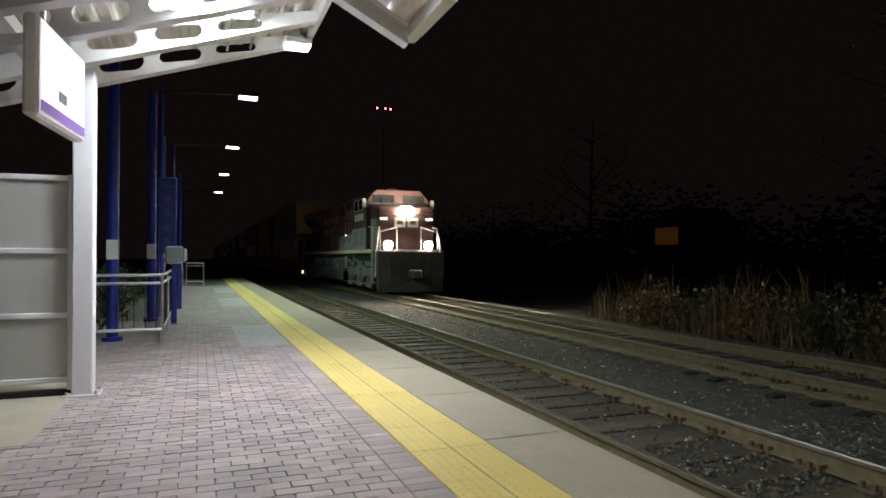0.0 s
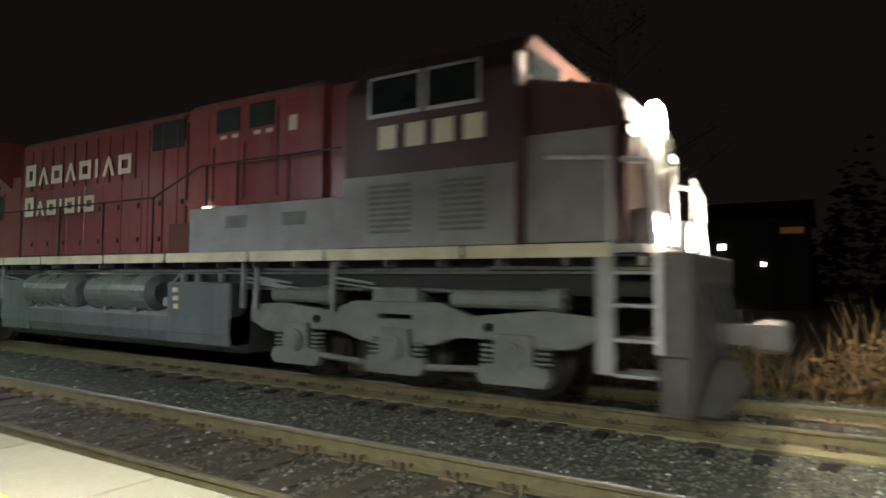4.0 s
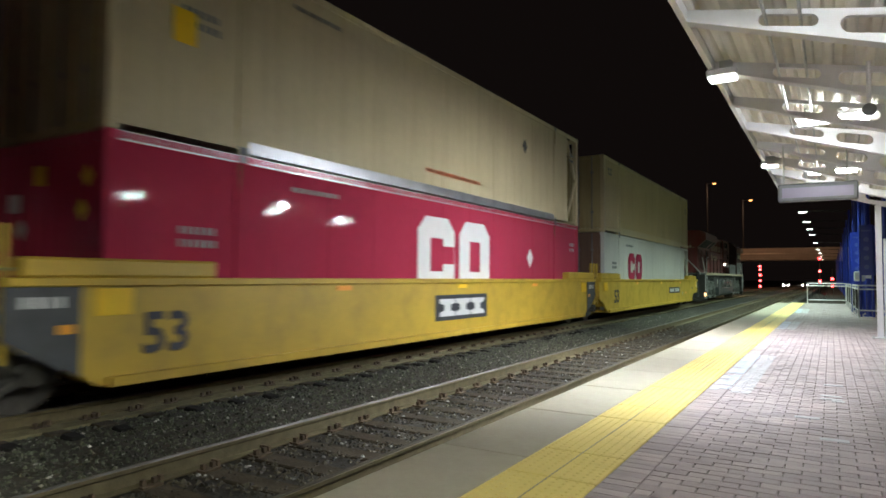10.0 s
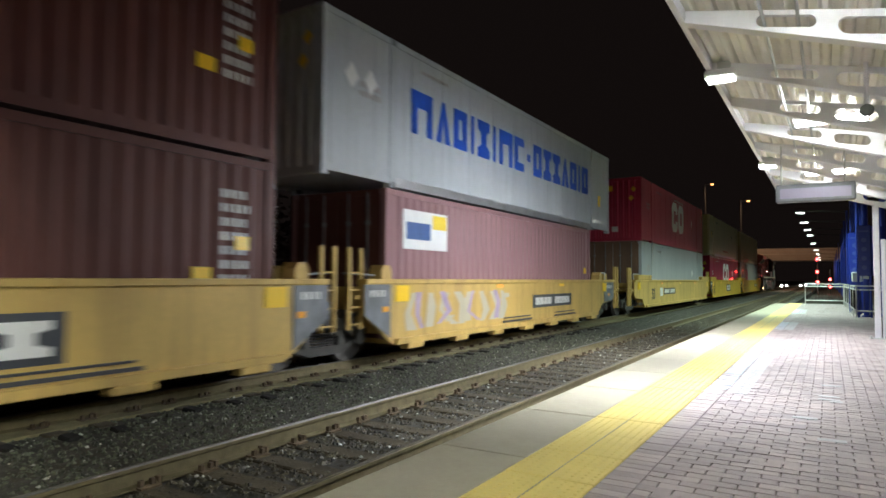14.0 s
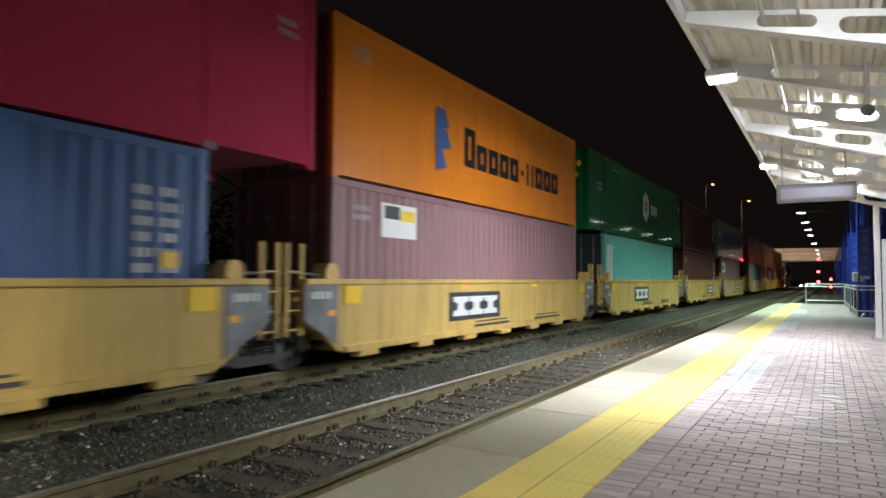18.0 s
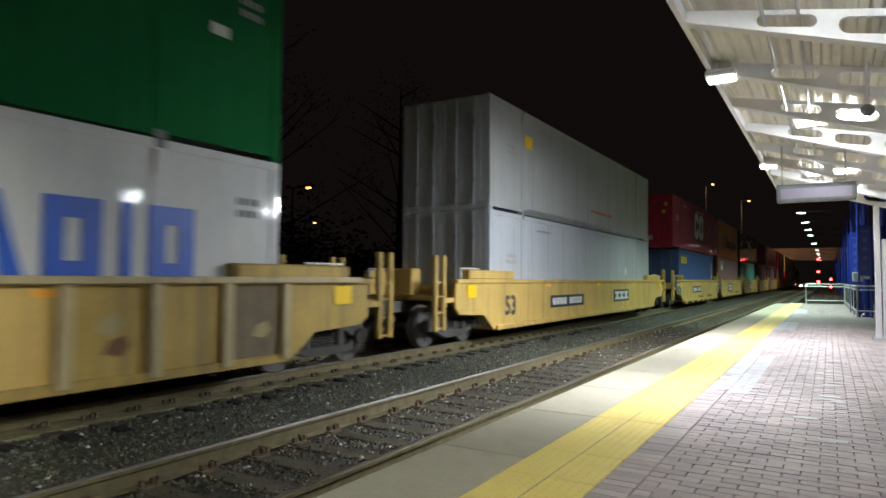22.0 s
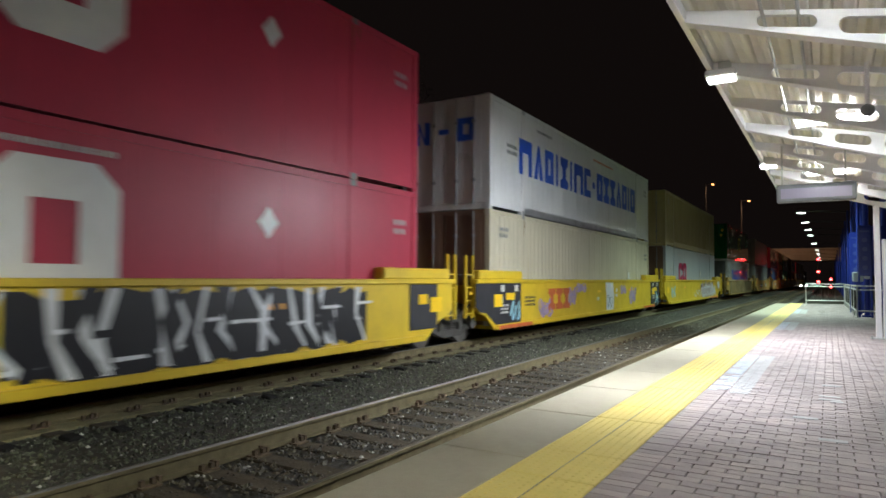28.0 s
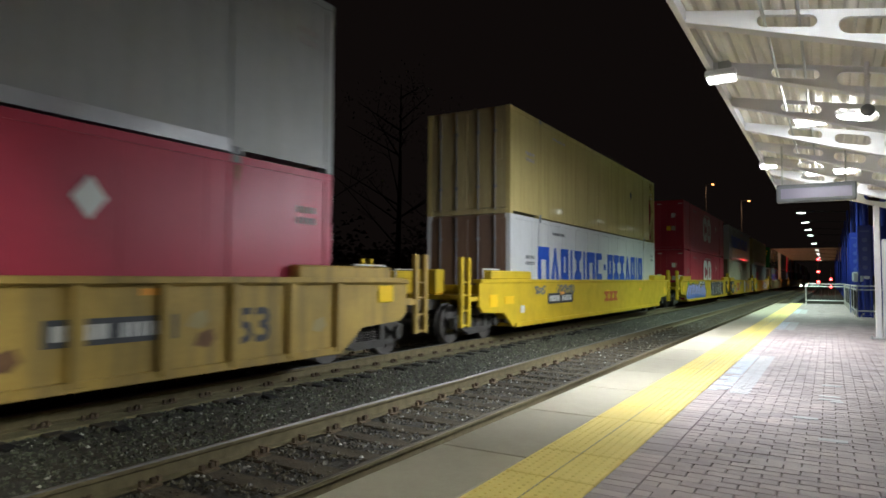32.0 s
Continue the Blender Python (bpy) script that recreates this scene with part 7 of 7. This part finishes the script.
for k in range(3):
    cone(bm, (-0.15 + 0.15 * k, -3.4, 4.78), (-0.15 + 0.15 * k, -2.9, 4.8), 0.04, 0.08, 10)
bx(bm, -0.25, 0.25, -3.3, -3.2, 4.66, 4.78)
part("horn", bm, M_dark, loco)
sign_row(hood, "lettering_shape", "OTOTOITO", -14.86, -10.69, 3.62, 4.02, 0.992, M_letter, 0.28, "cream lettering shape", 0.1)
sign_row(hood, "lettering_shape", "OTOIOIO", -14.86, -11.98, 2.92, 3.26, 0.992, M_letter, 0.28, "cream lettering shape", 0.1)
# handrails along the walkways
for s in (-1, 1):
    ys = [-9.2 - 1.58 * i for i in range(8)]
    for yv in ys:
        bm = bmesh.new()
        rod(bm, (s * 1.48, yv, 1.9), (s * 1.48, yv, 2.97), 0.02, 6)
        part("stanchion", bm, M_dark, loco)
    bm = bmesh.new()
    rod(bm, (s * 1.48, ys[-1], 2.97), (s * 1.48, ys[0], 2.97), 0.017, 6)
    rod(bm, (s * 1.48, ys[0], 2.97), (s * 1.2, ys[0] + 0.9, 3.5), 0.017, 6)
    rod(bm, (s * 1.2, ys[0] + 0.9, 3.5), (s * 1.2, -5.0, 3.5), 0.017, 6)
    part("handrail", bm, M_dark, loco)
    for yv in (-8.1, -7.3, -6.1):
        bm = bmesh.new()
        rod(bm, (s * 1.2, yv, 2.70), (s * 1.2, yv, 3.5), 0.018, 6)
        part("stanchion", bm, M_dark, loco)


# ---- the cars and their loads, front to back ----
L53, L40 = 16.15, 12.19
Z1 = 0.36
Z2 = Z1 + 2.90


def name_row(c, y0, y1, z0, z1):
    sign_row(c, "lettering_shape", "HTOISIHU-OSSTOIO", y0, y1, z0, z1, c["hw"] + 0.002, M_l_blue, 0.24, "bright blue lettering shape")


MARK = ((1.5, 2.0, 0.72, 0.46, "mark"),)
# first car: three joined wells
wA = "yellow double-stack well car with bright reflectors"
w = well_car(-78.9, 16.5, 1.8, 0.95, M_well, wA, trucks=(1, 1), plates=((2.15, 2.6, 0.80, 0.30, "num"), (-7.3, 0.6, 0.45, 0.32, "text")))
patch(w, 9.65, 9.9, 1.02, 1.28, 1.4765, M_bar, label="pale paper label")
patch(w, 6.2, 6.6, 0.72, 0.80, 1.4765, M_oreflect, "reflector"), patch(w, 5.4, 5.6, 0.66, 0.82, 1.4765, M_c_cream)
scribble(w, 8.0, 8.7, 0.95, 1.05, M_wgrey, 12, 3, 0.02)
c = container(-70.8, L53, Z1, M_c_white, "white container with crimson mark and open braced nose", "flat", nose="open", tail_paint=M_shaded_doors)
big_pair(c, -12.85, 1.10, 1.12, M_l_red)
container(-70.8, L53, Z2, M_c_beige, "grey-beige upper container with faded sides", "corr", tail_paint=M_c_tan)
well_car(-97.85, 16.5, 0.95, 0.95, M_well, wA, trucks=(0, 1), plates=((-1.15, 2.3, 0.62, 0.54, "mark"), (-7.6, 0.6, 0.45, 0.32, "text")), end_paint=M_wdark)
c = container(-89.8, L53, Z1, M_c_red, "glossy red container with white mark and placard", "flat", tail="corr", top_paint=M_alu)
big_pair(c, -9.6, 0.85, 1.60, M_l_white)
diamond(c, -3.95, 1.72, 0.26, c["hw"] + 0.002)
c = container(-89.8, L53, Z2, M_c_beige, "beige upper container with open braced nose", "flat", nose="open", tail="doors", tail_paint=M_c_tan)
patch(c, -15.3, -14.95, 1.3, 1.75, c["hw"] + 0.002, M_reflect, label="yellow label")
diamond(c, -4.3, 1.9, 0.2, c["hw"] + 0.002, M_dmark)
bars(c, -9.3, -6.9, 0.42, 0.56, c["hw"] + 0.002, 1, M_orange_b)
well_car(-117.05, 16.5, 0.95, 1.8, M_well2, "faded yellow well car with a stencilled length marking", trucks=(0, 1), plates=((-4.5, 2.75, 0.78, 0.32, "num"), (-6.9, 0.6, 0.45, 0.32, "text"), (-5.3, 0.6, 0.72, 0.4, "patch")))
c = container(-109.0, L53, Z1, M_c_grey, "silver-grey lower container with small dark print", "flat", tail_paint=M_shaded_doors)
diamond(c, -3.9, 1.55, 0.22, c["hw"] + 0.002, M_bar)
c = container(-109.0, L53, Z2, M_c_red2, "red upper container with large white mark", "flat", tail="corr")
big_pair(c, -9.6, 0.85, 1.60, M_l_white)
diamond(c, -3.9, 1.65, 0.22, c["hw"] + 0.002)
bars(c, -8.9, -6.4, 2.5, 2.62, c["hw"] + 0.002, 1)

# second car: five joined forty-foot wells
wB = "faded yellow well car with foot pads and grey end panels"
qs = (-138.25, -153.3, -168.4, -183.75, -198.6)
pl = (((0.4, 3.05, 0.72, 0.36, "num"),), ((0.8, 2.1, 0.60, 0.55, "mark"),), ((-2.8, 2.4, 0.60, 0.6, "mark"),), ((-2.65, 2.45, 0.60, 0.62, "mark"),), ((-3.25, 2.85, 0.74, 0.38, "num"),))
for i, q in enumerate(qs):
    w = well_car(q, 12.5, 1.8 if i == 0 else 0.8, 1.8 if i == 4 else 0.8, M_well2, wB, trucks=(1 if i == 0 else 0, 1), end_paint=M_wgrey, feet=True, plates=pl[i])
    if i == 0:
        graffiti(w, -5.6, -1.2, 0.45, 1.3, M_well2, M_c_cream, M_g_violet, 61, 8)
c = container(-132.15, L40, Z1, M_c_mauve, "faded maroon corrugated lower container with a white sticker", "corr", tail_paint=M_c_brown)
patch(c, -11.6, -9.9, 1.75, 2.55, c["hw"] + 0.002, M_l_white, label="white sticker with a blue corner")
patch(c, -11.5, -10.6, 1.95, 2.3, c["hw"] + 0.008, M_c_blue)
patch(c, -10.5, -9.95, 2.2, 2.5, c["hw"] + 0.008, M_l_yellow)
patch(c, -0.7, -0.45, 1.35, 1.55, c["hw"] + 0.002, M_reflect)
c = container(-130.1, L53, Z2, M_c_grey, "silver-grey upper container with large blue lettering", "flat", tail="corr", tail_paint=M_c_dgrey)
name_row(c, -13.5, -2.5, 1.2, 2.1)
diamond(c, -15.4, 1.85, 0.24, c["hw"] + 0.002), diamond(c, -14.85, 1.85, 0.24, c["hw"] + 0.002)
patch(c, -1.35, -1.1, 0.9, 1.3, c["hw"] + 0.002, M_reflect)
for z, lab in ((Z1, "brown-red corrugated lower container with yellow labels"), (Z2, "brown-red corrugated upper container with yellow labels")):
    c = container(-147.2, L40, z, M_c_brown, lab, "corr", tail_paint=M_c_brown)
    bars(c, -1.0, -0.5, 1.0, 2.4, c["hw"] + 0.002, 7)
    patch(c, -0.75, -0.5, 1.55, 1.75, c["hw"] + 0.008, M_reflect), patch(c, -1.45, -1.15, 1.1, 1.3, c["hw"] + 0.002, M_reflect)
c = container(-162.3, L40, Z1, M_c_teal, "teal corrugated lower container with white side print", "corr", tail_paint=M_grille)
sign_row(c, "side_print", "OOIOO", -11.9, -11.2, 0.9, 2.5, c["hw"] + 0.002, M_l_white, 0.3)
c = container(-160.45, L53, Z2, M_c_green, "glossy green upper container with pale emblem", "flat", tail="corr")
bm = bmesh.new()
prism(bm, [(-8.5, 1.2), (-7.95, 0.85), (-7.4, 1.2), (-7.4, 1.95), (-7.95, 2.3), (-8.5, 1.95)], "x", c["hw"] + 0.002, c["hw"] + 0.006)
part("emblem", bm, M_l_white, c, "pale six-sided emblem")
bm = bmesh.new()
glyph(bm, "D", -8.2, -7.7, 1.3, 1.85, c["hw"] + 0.0065)
part("emblem_core", bm, M_l_red, c)
sign_row(c, "lettering_shape", "OBO", -7.0, -5.8, 1.3, 1.75, c["hw"] + 0.002, M_l_white)
c = container(-177.7, L40, Z1, M_c_mauve, "faded maroon corrugated lower container with a sticker", "corr", tail_paint=M_c_brown)
patch(c, -10.8, -9.6, 1.94, 2.6, c["hw"] + 0.002, M_l_white, label="white sticker with dark stripes")
patch(c, -10.7, -10.2, 2.3, 2.55, c["hw"] + 0.008, M_l_black), patch(c, -10.15, -9.65, 2.28, 2.5, c["hw"] + 0.008, M_l_yellow)
c = container(-177.7, L40, Z2, M_c_orange, "bright orange upper container with dark lettering and emblem", "flat", tail_paint=M_c_brown, half=1.219)
sign_row(c, "lettering_shape", "OOOOO-IIOOO", -7.6, -1.65, 0.88, 1.5, c["hw"] + 0.002, M_l_black, 0.22, "near-black lettering shape", 0.3)
bm = bmesh.new()
for a, b2, z in ((-8.85, -8.3, 1.5), (-8.85, -8.2, 1.05), (-8.85, -8.4, 0.6)):
    prism(bm, [(a, z), (b2, z + 0.12), (b2 - 0.2, z + 0.5), (a, z + 0.5)], "x", c["hw"] + 0.002, c["hw"] + 0.008)
part("emblem", bm, M_c_blue, c, "dark blue stepped emblem")
c = container(-192.45, L40, Z1, M_c_blue, "blue corrugated lower container with yellow lettering", "corr", tail_paint=M_c_blue)
for a in (-1.05, -0.68):
    bars(c, a, a + 0.26, 0.55, 2.3, c["hw"] + 0.002, 9, None, 12)
patch(c, -0.68, -0.42, 1.28, 1.48, c["hw"] + 0.008, M_reflect), patch(c, -0.72, -0.40, 0.62, 0.80, c["hw"] + 0.008, M_reflect)
sign_row(c, "lettering_shape", "OOOIO", -11.55, -9.9, 2.1, 2.5, c["hw"] + 0.002, M_l_yellow, 0.2)
c = container(-190.45, L53, Z2, M_c_red, "red upper container with large white mark", "flat", tail="corr")
big_pair(c, -9.6, 0.85, 1.60, M_l_white)
diamond(c, -3.9, 1.65, 0.22, c["hw"] + 0.002)
bars(c, -8.9, -6.4, 2.5, 2.62, c["hw"] + 0.002, 1)

# two single cars
well_car(-220.05, 16.5, 1.8, 1.8, M_well2, "faded yellow single well car with two number panels", trucks=(1, 1), plates=((-4.55, 2.95, 0.68, 0.36, "num"), (1.85, 2.1, 0.68, 0.45, "mark"), (-7.5, 0.6, 0.5, 0.36, "text")))
c = container(-212.0, L53, Z1, M_c_grey, "silver-grey lower container with dark print", "flat", tail_paint=M_c_dgrey)
diamond(c, -3.9, 1.5, 0.22, c["hw"] + 0.002, M_bar)
c = container(-212.0, L53, Z2, M_c_dgrey, "dull grey upper container with a yellow label", "flat", tail_paint=M_c_dgrey)
patch(c, -14.0, -13.5, 1.9, 2.25, c["hw"] + 0.002, M_reflect)
bars(c, -8.3, -5.8, 0.55, 0.7, c["hw"] + 0.002, 1, M_orange_b)
well_car(-243.25, 16.5, 1.8, 1.8, M_well3, "grimy yellow well car with upright side ribs", kind="rib", trucks=(1, 1))
c = container(-235.2, L53, Z1, M_c_mo, "off-white lower container with large blue lettering", "flat", tail="open", tail_paint=M_c_mo)
name_row(c, -13.3, -1.5, 1.10, 2.05)
for yy in (-15.2, -14.4):
    diamond(c, yy, 1.6, 0.24, c["hw"] + 0.002, M_bar)
c = container(-235.2, L53, Z2, M_c_green, "green upper container with a yellow square emblem", "flat", tail="corr")
patch(c, -8.5, -7.0, 1.0, 2.1, c["hw"] + 0.002, M_l_yellow, "emblem", "yellow square emblem")
sign_row(c, "emblem_shape", "OIO", -8.35, -7.15, 1.2, 1.9, c["hw"] + 0.009, M_dmark, 0.15)
diamond(c, -12.3, 2.25, 0.26, c["hw"] + 0.002)
for yy, zz in ((-14.6, 1.35), (-13.6, 0.6), (-1.4, 2.2), (-1.3, 1.6), (-15.5, 0.7)):
    patch(c, yy, yy + 0.3, zz, zz + 0.16, c["hw"] + 0.002, M_bar)
bars(c, -7.2, -5.2, 2.4, 2.52, c["hw"] + 0.002, 1)

# third car: three joined wells covered in spray paint
wE = "bright yellow well car covered in spray paint"
w = well_car(-266.3, 16.5, 1.8, 0.95, M_well4, wE, trucks=(1, 1))
bubble_graffiti(w, 1.5, 6.1, 0.30, 1.22, M_g_white, M_g_white, M_c_mauve, M_g_violet, 71, 7)
for k in range(7):
    y0 = 1.5 + 0.66 * k
    scribble(w, y0, y0 + 0.75, 0.42, 1.12, M_c_mauve, 71 + k, 3, 0.016, 1.492)
    scribble(w, y0 + 0.1, y0 + 0.7, 1.08, 1.36, (M_c_mauve, M_wgrey, M_g_white)[k % 3], 91 + k, 4, 0.026, 1.4765)
for y0, y1, z0, z1, k in ((6.05, 6.7, 0.55, 1.1, 1), (6.5, 7.3, 0.6, 1.15, 2), (6.2, 7.1, 0.45, 0.85, 3)):
    scribble(w, y0, y1, z0, z1, M_g_white, 110 + k, 5, 0.035, 1.4765)
for y0, y1, z0, z1, k in ((7.85, 8.8, 0.95, 1.38, 4), (8.0, 9.1, 0.85, 1.25, 5), (7.9, 9.0, 1.1, 1.4, 6)):
    scribble(w, y0, y1, z0, z1, M_g_white, 110 + k, 6, 0.06, 1.4945)
scribble(w, -1.2, 1.4, 0.5, 0.9, M_g_white, 118, 3, 0.05, 1.4765)
scribble(w, -7.8, -6.4, 0.5, 1.25, M_g_cyan, 119, 5, 0.05, 1.4765)
part("bottom_stripe", B((1.50, 1.537, 4.4, 7.9, 0.29, 0.36)), M_orange_b, w, "orange-red stripe")
patch(w, 1.15, 1.42, 0.98, 1.22, 1.4965, M_dmark, label="dark sticker with a pale edge"), patch(w, 1.1, 1.47, 0.93, 1.27, 1.4915, M_bar)
c = container(-258.2, L53, Z1, M_c_grey, "grey-white lower container with a crimson mark", "flat", tail_paint=M_shaded_doors)
big_pair(c, -12.85, 1.0, 1.1, M_l_red)
diamond(c, -6.1, 1.5, 0.24, c["hw"] + 0.002, M_c_cream)
container(-258.2, L53, Z2, M_c_tan, "weathered tan corrugated upper container", "corr", tail_paint=M_c_tan)
w = well_car(-286.0, 16.5, 0.95, 0.95, M_well4, wE, trucks=(0, 1), end_paint=M_wblack, plates=((-4.75, 1.75, 0.62, 0.62, "faded"),))
for y0, y1, z0, z1, k in ((-5.6, -4.3, 0.36, 1.05, 1), (-3.2, -2.3, 0.62, 1.38, 2), (-2.5, -1.3, 1.10, 1.38, 3), (3.9, 5.2, 0.5, 1.25, 4), (2.6, 3.6, 0.95, 1.3, 5)):
    scribble(w, y0, y1, z0, z1, M_g_violet, k, 7, 0.034, 1.479)
    scribble(w, y0 + 0.1, y1 - 0.1, z0, z1 - 0.1, M_g_violet, k + 20, 4, 0.05, 1.4765)
bm = bmesh.new()
prism(bm, [(0.85, 0.36), (1.75, 0.33), (1.85, 0.9), (1.70, 1.40), (0.75, 1.42), (0.88, 0.9)], "x", 1.4765, 1.4785)
part("spray_fill", bm, M_g_white, w, "white sprayed figure")
scribble(w, 0.85, 1.75, 0.42, 1.0, M_g_black, 31, 3, 0.018, 1.480)
for y0, z0 in ((-0.2, 0.78), (2.05, 0.85), (2.05, 1.05)):
    patch(w, y0, y0 + 0.22, z0, z0 + 0.12, 1.4765, M_bar)
bars(w, -6.4, -5.7, 0.75, 1.05, 1.4765, 3, M_dmark, 44)
c = container(-278.0, L53, Z1, M_c_cream, "cream corrugated lower container", "corr", tail_paint=M_shaded_doors)
patch(c, -3.6, -3.3, 1.1, 1.45, c["hw"] + 0.002, M_bar)
c = container(-278.0, L53, Z2, M_c_mo, "off-white upper container with large blue lettering", "flat", tail_paint=M_c_mo)
name_row(c, -14.4, -2.4, 1.12, 2.1)
bars(c, -8.0, -5.6, 2.45, 2.56, c["hw"] + 0.002, 1, M_orange_b)
for k, sh in enumerate("D-O"):
    bm = bmesh.new()
    glyph(bm, sh, -0.95 + 0.66 * k, -0.45 + 0.66 * k, 1.75, 2.35, 0)
    bm.transform(Matrix(((0, 1, 0, 0), (-1, 0, 0, -L53 - 0.012), (0, 0, 1, 0), (0, 0, 0, 1))))
    part("door_lettering", bm, M_l_blue, c, "blue lettering shape on the doors")
w = well_car(-305.45, 16.5, 0.95, 1.8, M_well4, wE, trucks=(0, 1), end_paint=None, plates=((-4.3, 2.2, 1.2, 0.26, "num"),))
graffiti(w, 0.4, 6.2, 0.34, 1.45, M_g_black, M_g_white, M_g_black, 81, 15, 0.055)
bubble_graffiti(w, -8.2, -2.0, 0.24, 1.28, M_g_lilac, M_l_blue2, M_plate, M_g_green, 82, 7)
for xx in (7.55, ):
    part("end_panel", RB(0.006, (1.476, 1.49, xx, xx + 1.0, 0.5, 1.4)), M_wblack, w, "black end panel")
    patch(w, xx + 0.3, xx + 0.62, 1.0, 1.2, 1.494, M_reflect)
for z, lab in ((Z1, "red smooth-sided lower container with large white mark"), (Z2, "red smooth-sided upper container with large white mark")):
    c = container(-297.4, L53, z, M_c_red2, lab, "flat", tail_paint=M_c_red2)
    for xx, zz, m in ((0.75, 2.0, M_l_white), (0.45, 1.25, M_reflect), (0.75, 1.25, M_c_cream)):
        part("door_placard", B((xx - 0.13, xx + 0.13, -L53 - 0.012, -L53 - 0.005, zz - 0.13, zz + 0.13)), m, c)
    for xx in (-1.1, -0.05, 1.1):
        part("door_corner_mark", B((xx - 0.12, xx + 0.12, -L53 - 0.012, -L53 - 0.005, 2.66, 2.70)), M_bar, c)
    big_pair(c, -9.5, 0.85, 1.60, M_l_white)
    diamond(c, -4.0, 1.98, 0.24, c["hw"] + 0.002)
    bars(c, -8.9, -6.4, 2.5, 2.62, c["hw"] + 0.002, 1)

# last cars
w = well_car(-328.95, 16.5, 1.8, 1.8, M_well4, "bright yellow single well car with a faded red mark", trucks=(1, 1), plates=((-0.4, 1.6, 0.72, 0.36, "faded"), (-5.85, 2.1, 0.8, 0.3, "num")))
for y0, y1, k in ((-6.9, -5.9, 51), (-5.2, -4.1, 52), (-4.2, -3.6, 53)):
    scribble(w, y0, y1, 1.05, 1.36, M_wgrey, k, 6, 0.03, 1.479)
patch(w, -7.75, -7.5, 0.62, 0.82, 1.4765, M_bar), patch(w, -8.75, -8.2, 0.88, 1.08, 1.494, M_reflect, "reflector")
c = container(-320.8, L53, Z1, M_c_mo, "off-white lower container with large blue lettering", "flat", tail_paint=M_shaded_doors)
name_row(c, -14.3, -2.4, 1.12, 2.1)
c = container(-320.8, L53, Z2, M_c_ytan, "tan upper container with open braced nose and rusty doors", "flat", nose="open", tail_paint=M_c_tan)
diamond(c, -4.2, 1.8, 0.2, c["hw"] + 0.002, M_dmark)
well_car(-352.05, 16.5, 1.8, 1.8, M_well3, "grimy yellow well car with upright side ribs", kind="rib", trucks=(1, 0), plates=((3.4, 1.6, 0.76, 0.3, "num"), (6.0, 0.6, 0.75, 0.3, "text")))
c = container(-344.0, L53, Z1, M_c_red2, "red lower container with white placard and print", "flat", tail="corr")
big_pair(c, -9.6, 0.85, 1.60, M_l_white)
diamond(c, -4.1, 2.06, 0.26, c["hw"] + 0.002)
container(-344.0, L53, Z2, M_c_dgrey, "dull grey upper container", "flat", tail_paint=M_c_dgrey)


# ---- what moves ----
SPEED = 11.0
EARLY = ((0.0, 15.3), (0.5, 12.4), (1.0, 9.3), (1.5, 5.9), (2.0, 2.8), (2.5, 0.9), (3.0, 0.0), (5.5, 0.0), (7.0, 0.12), (8.0, 0.17))


def travel(t):
    """How far the train has come at t seconds."""
    return SPEED * t + float(np.interp(t, [a for a, _ in EARLY], [b for _, b in EARLY]))


def motions():
    times = [0.25 * i for i in range(13)] + [float(i) for i in range(4, 33)]
    for thing, q, z in ROLLING:
        walk(thing, [(t, pose(TRACK2, q + travel(t), RAIL_Z + z)) for t in times])
    for w, q, k, wr in WHEELS:
        here = [t for t in [i / 30 for i in range(0, 961)] if -22 < q + travel(t) < 26]
        rows = [(0.0, pose(0, k, wr))]
        if here:
            start = travel(here[0])
            rows = [(t, pose(0, k, wr, -math.degrees((travel(t) - start) / wr))) for t in here]
            if here[0] > 0.01:
                rows.insert(0, (0.0, pose(0, k, wr)))
        last = rows[-1][1]
        if rows[-1][0] < 31.99:
            rows.append((32.0, last))
        walk(w, rows)


motions()
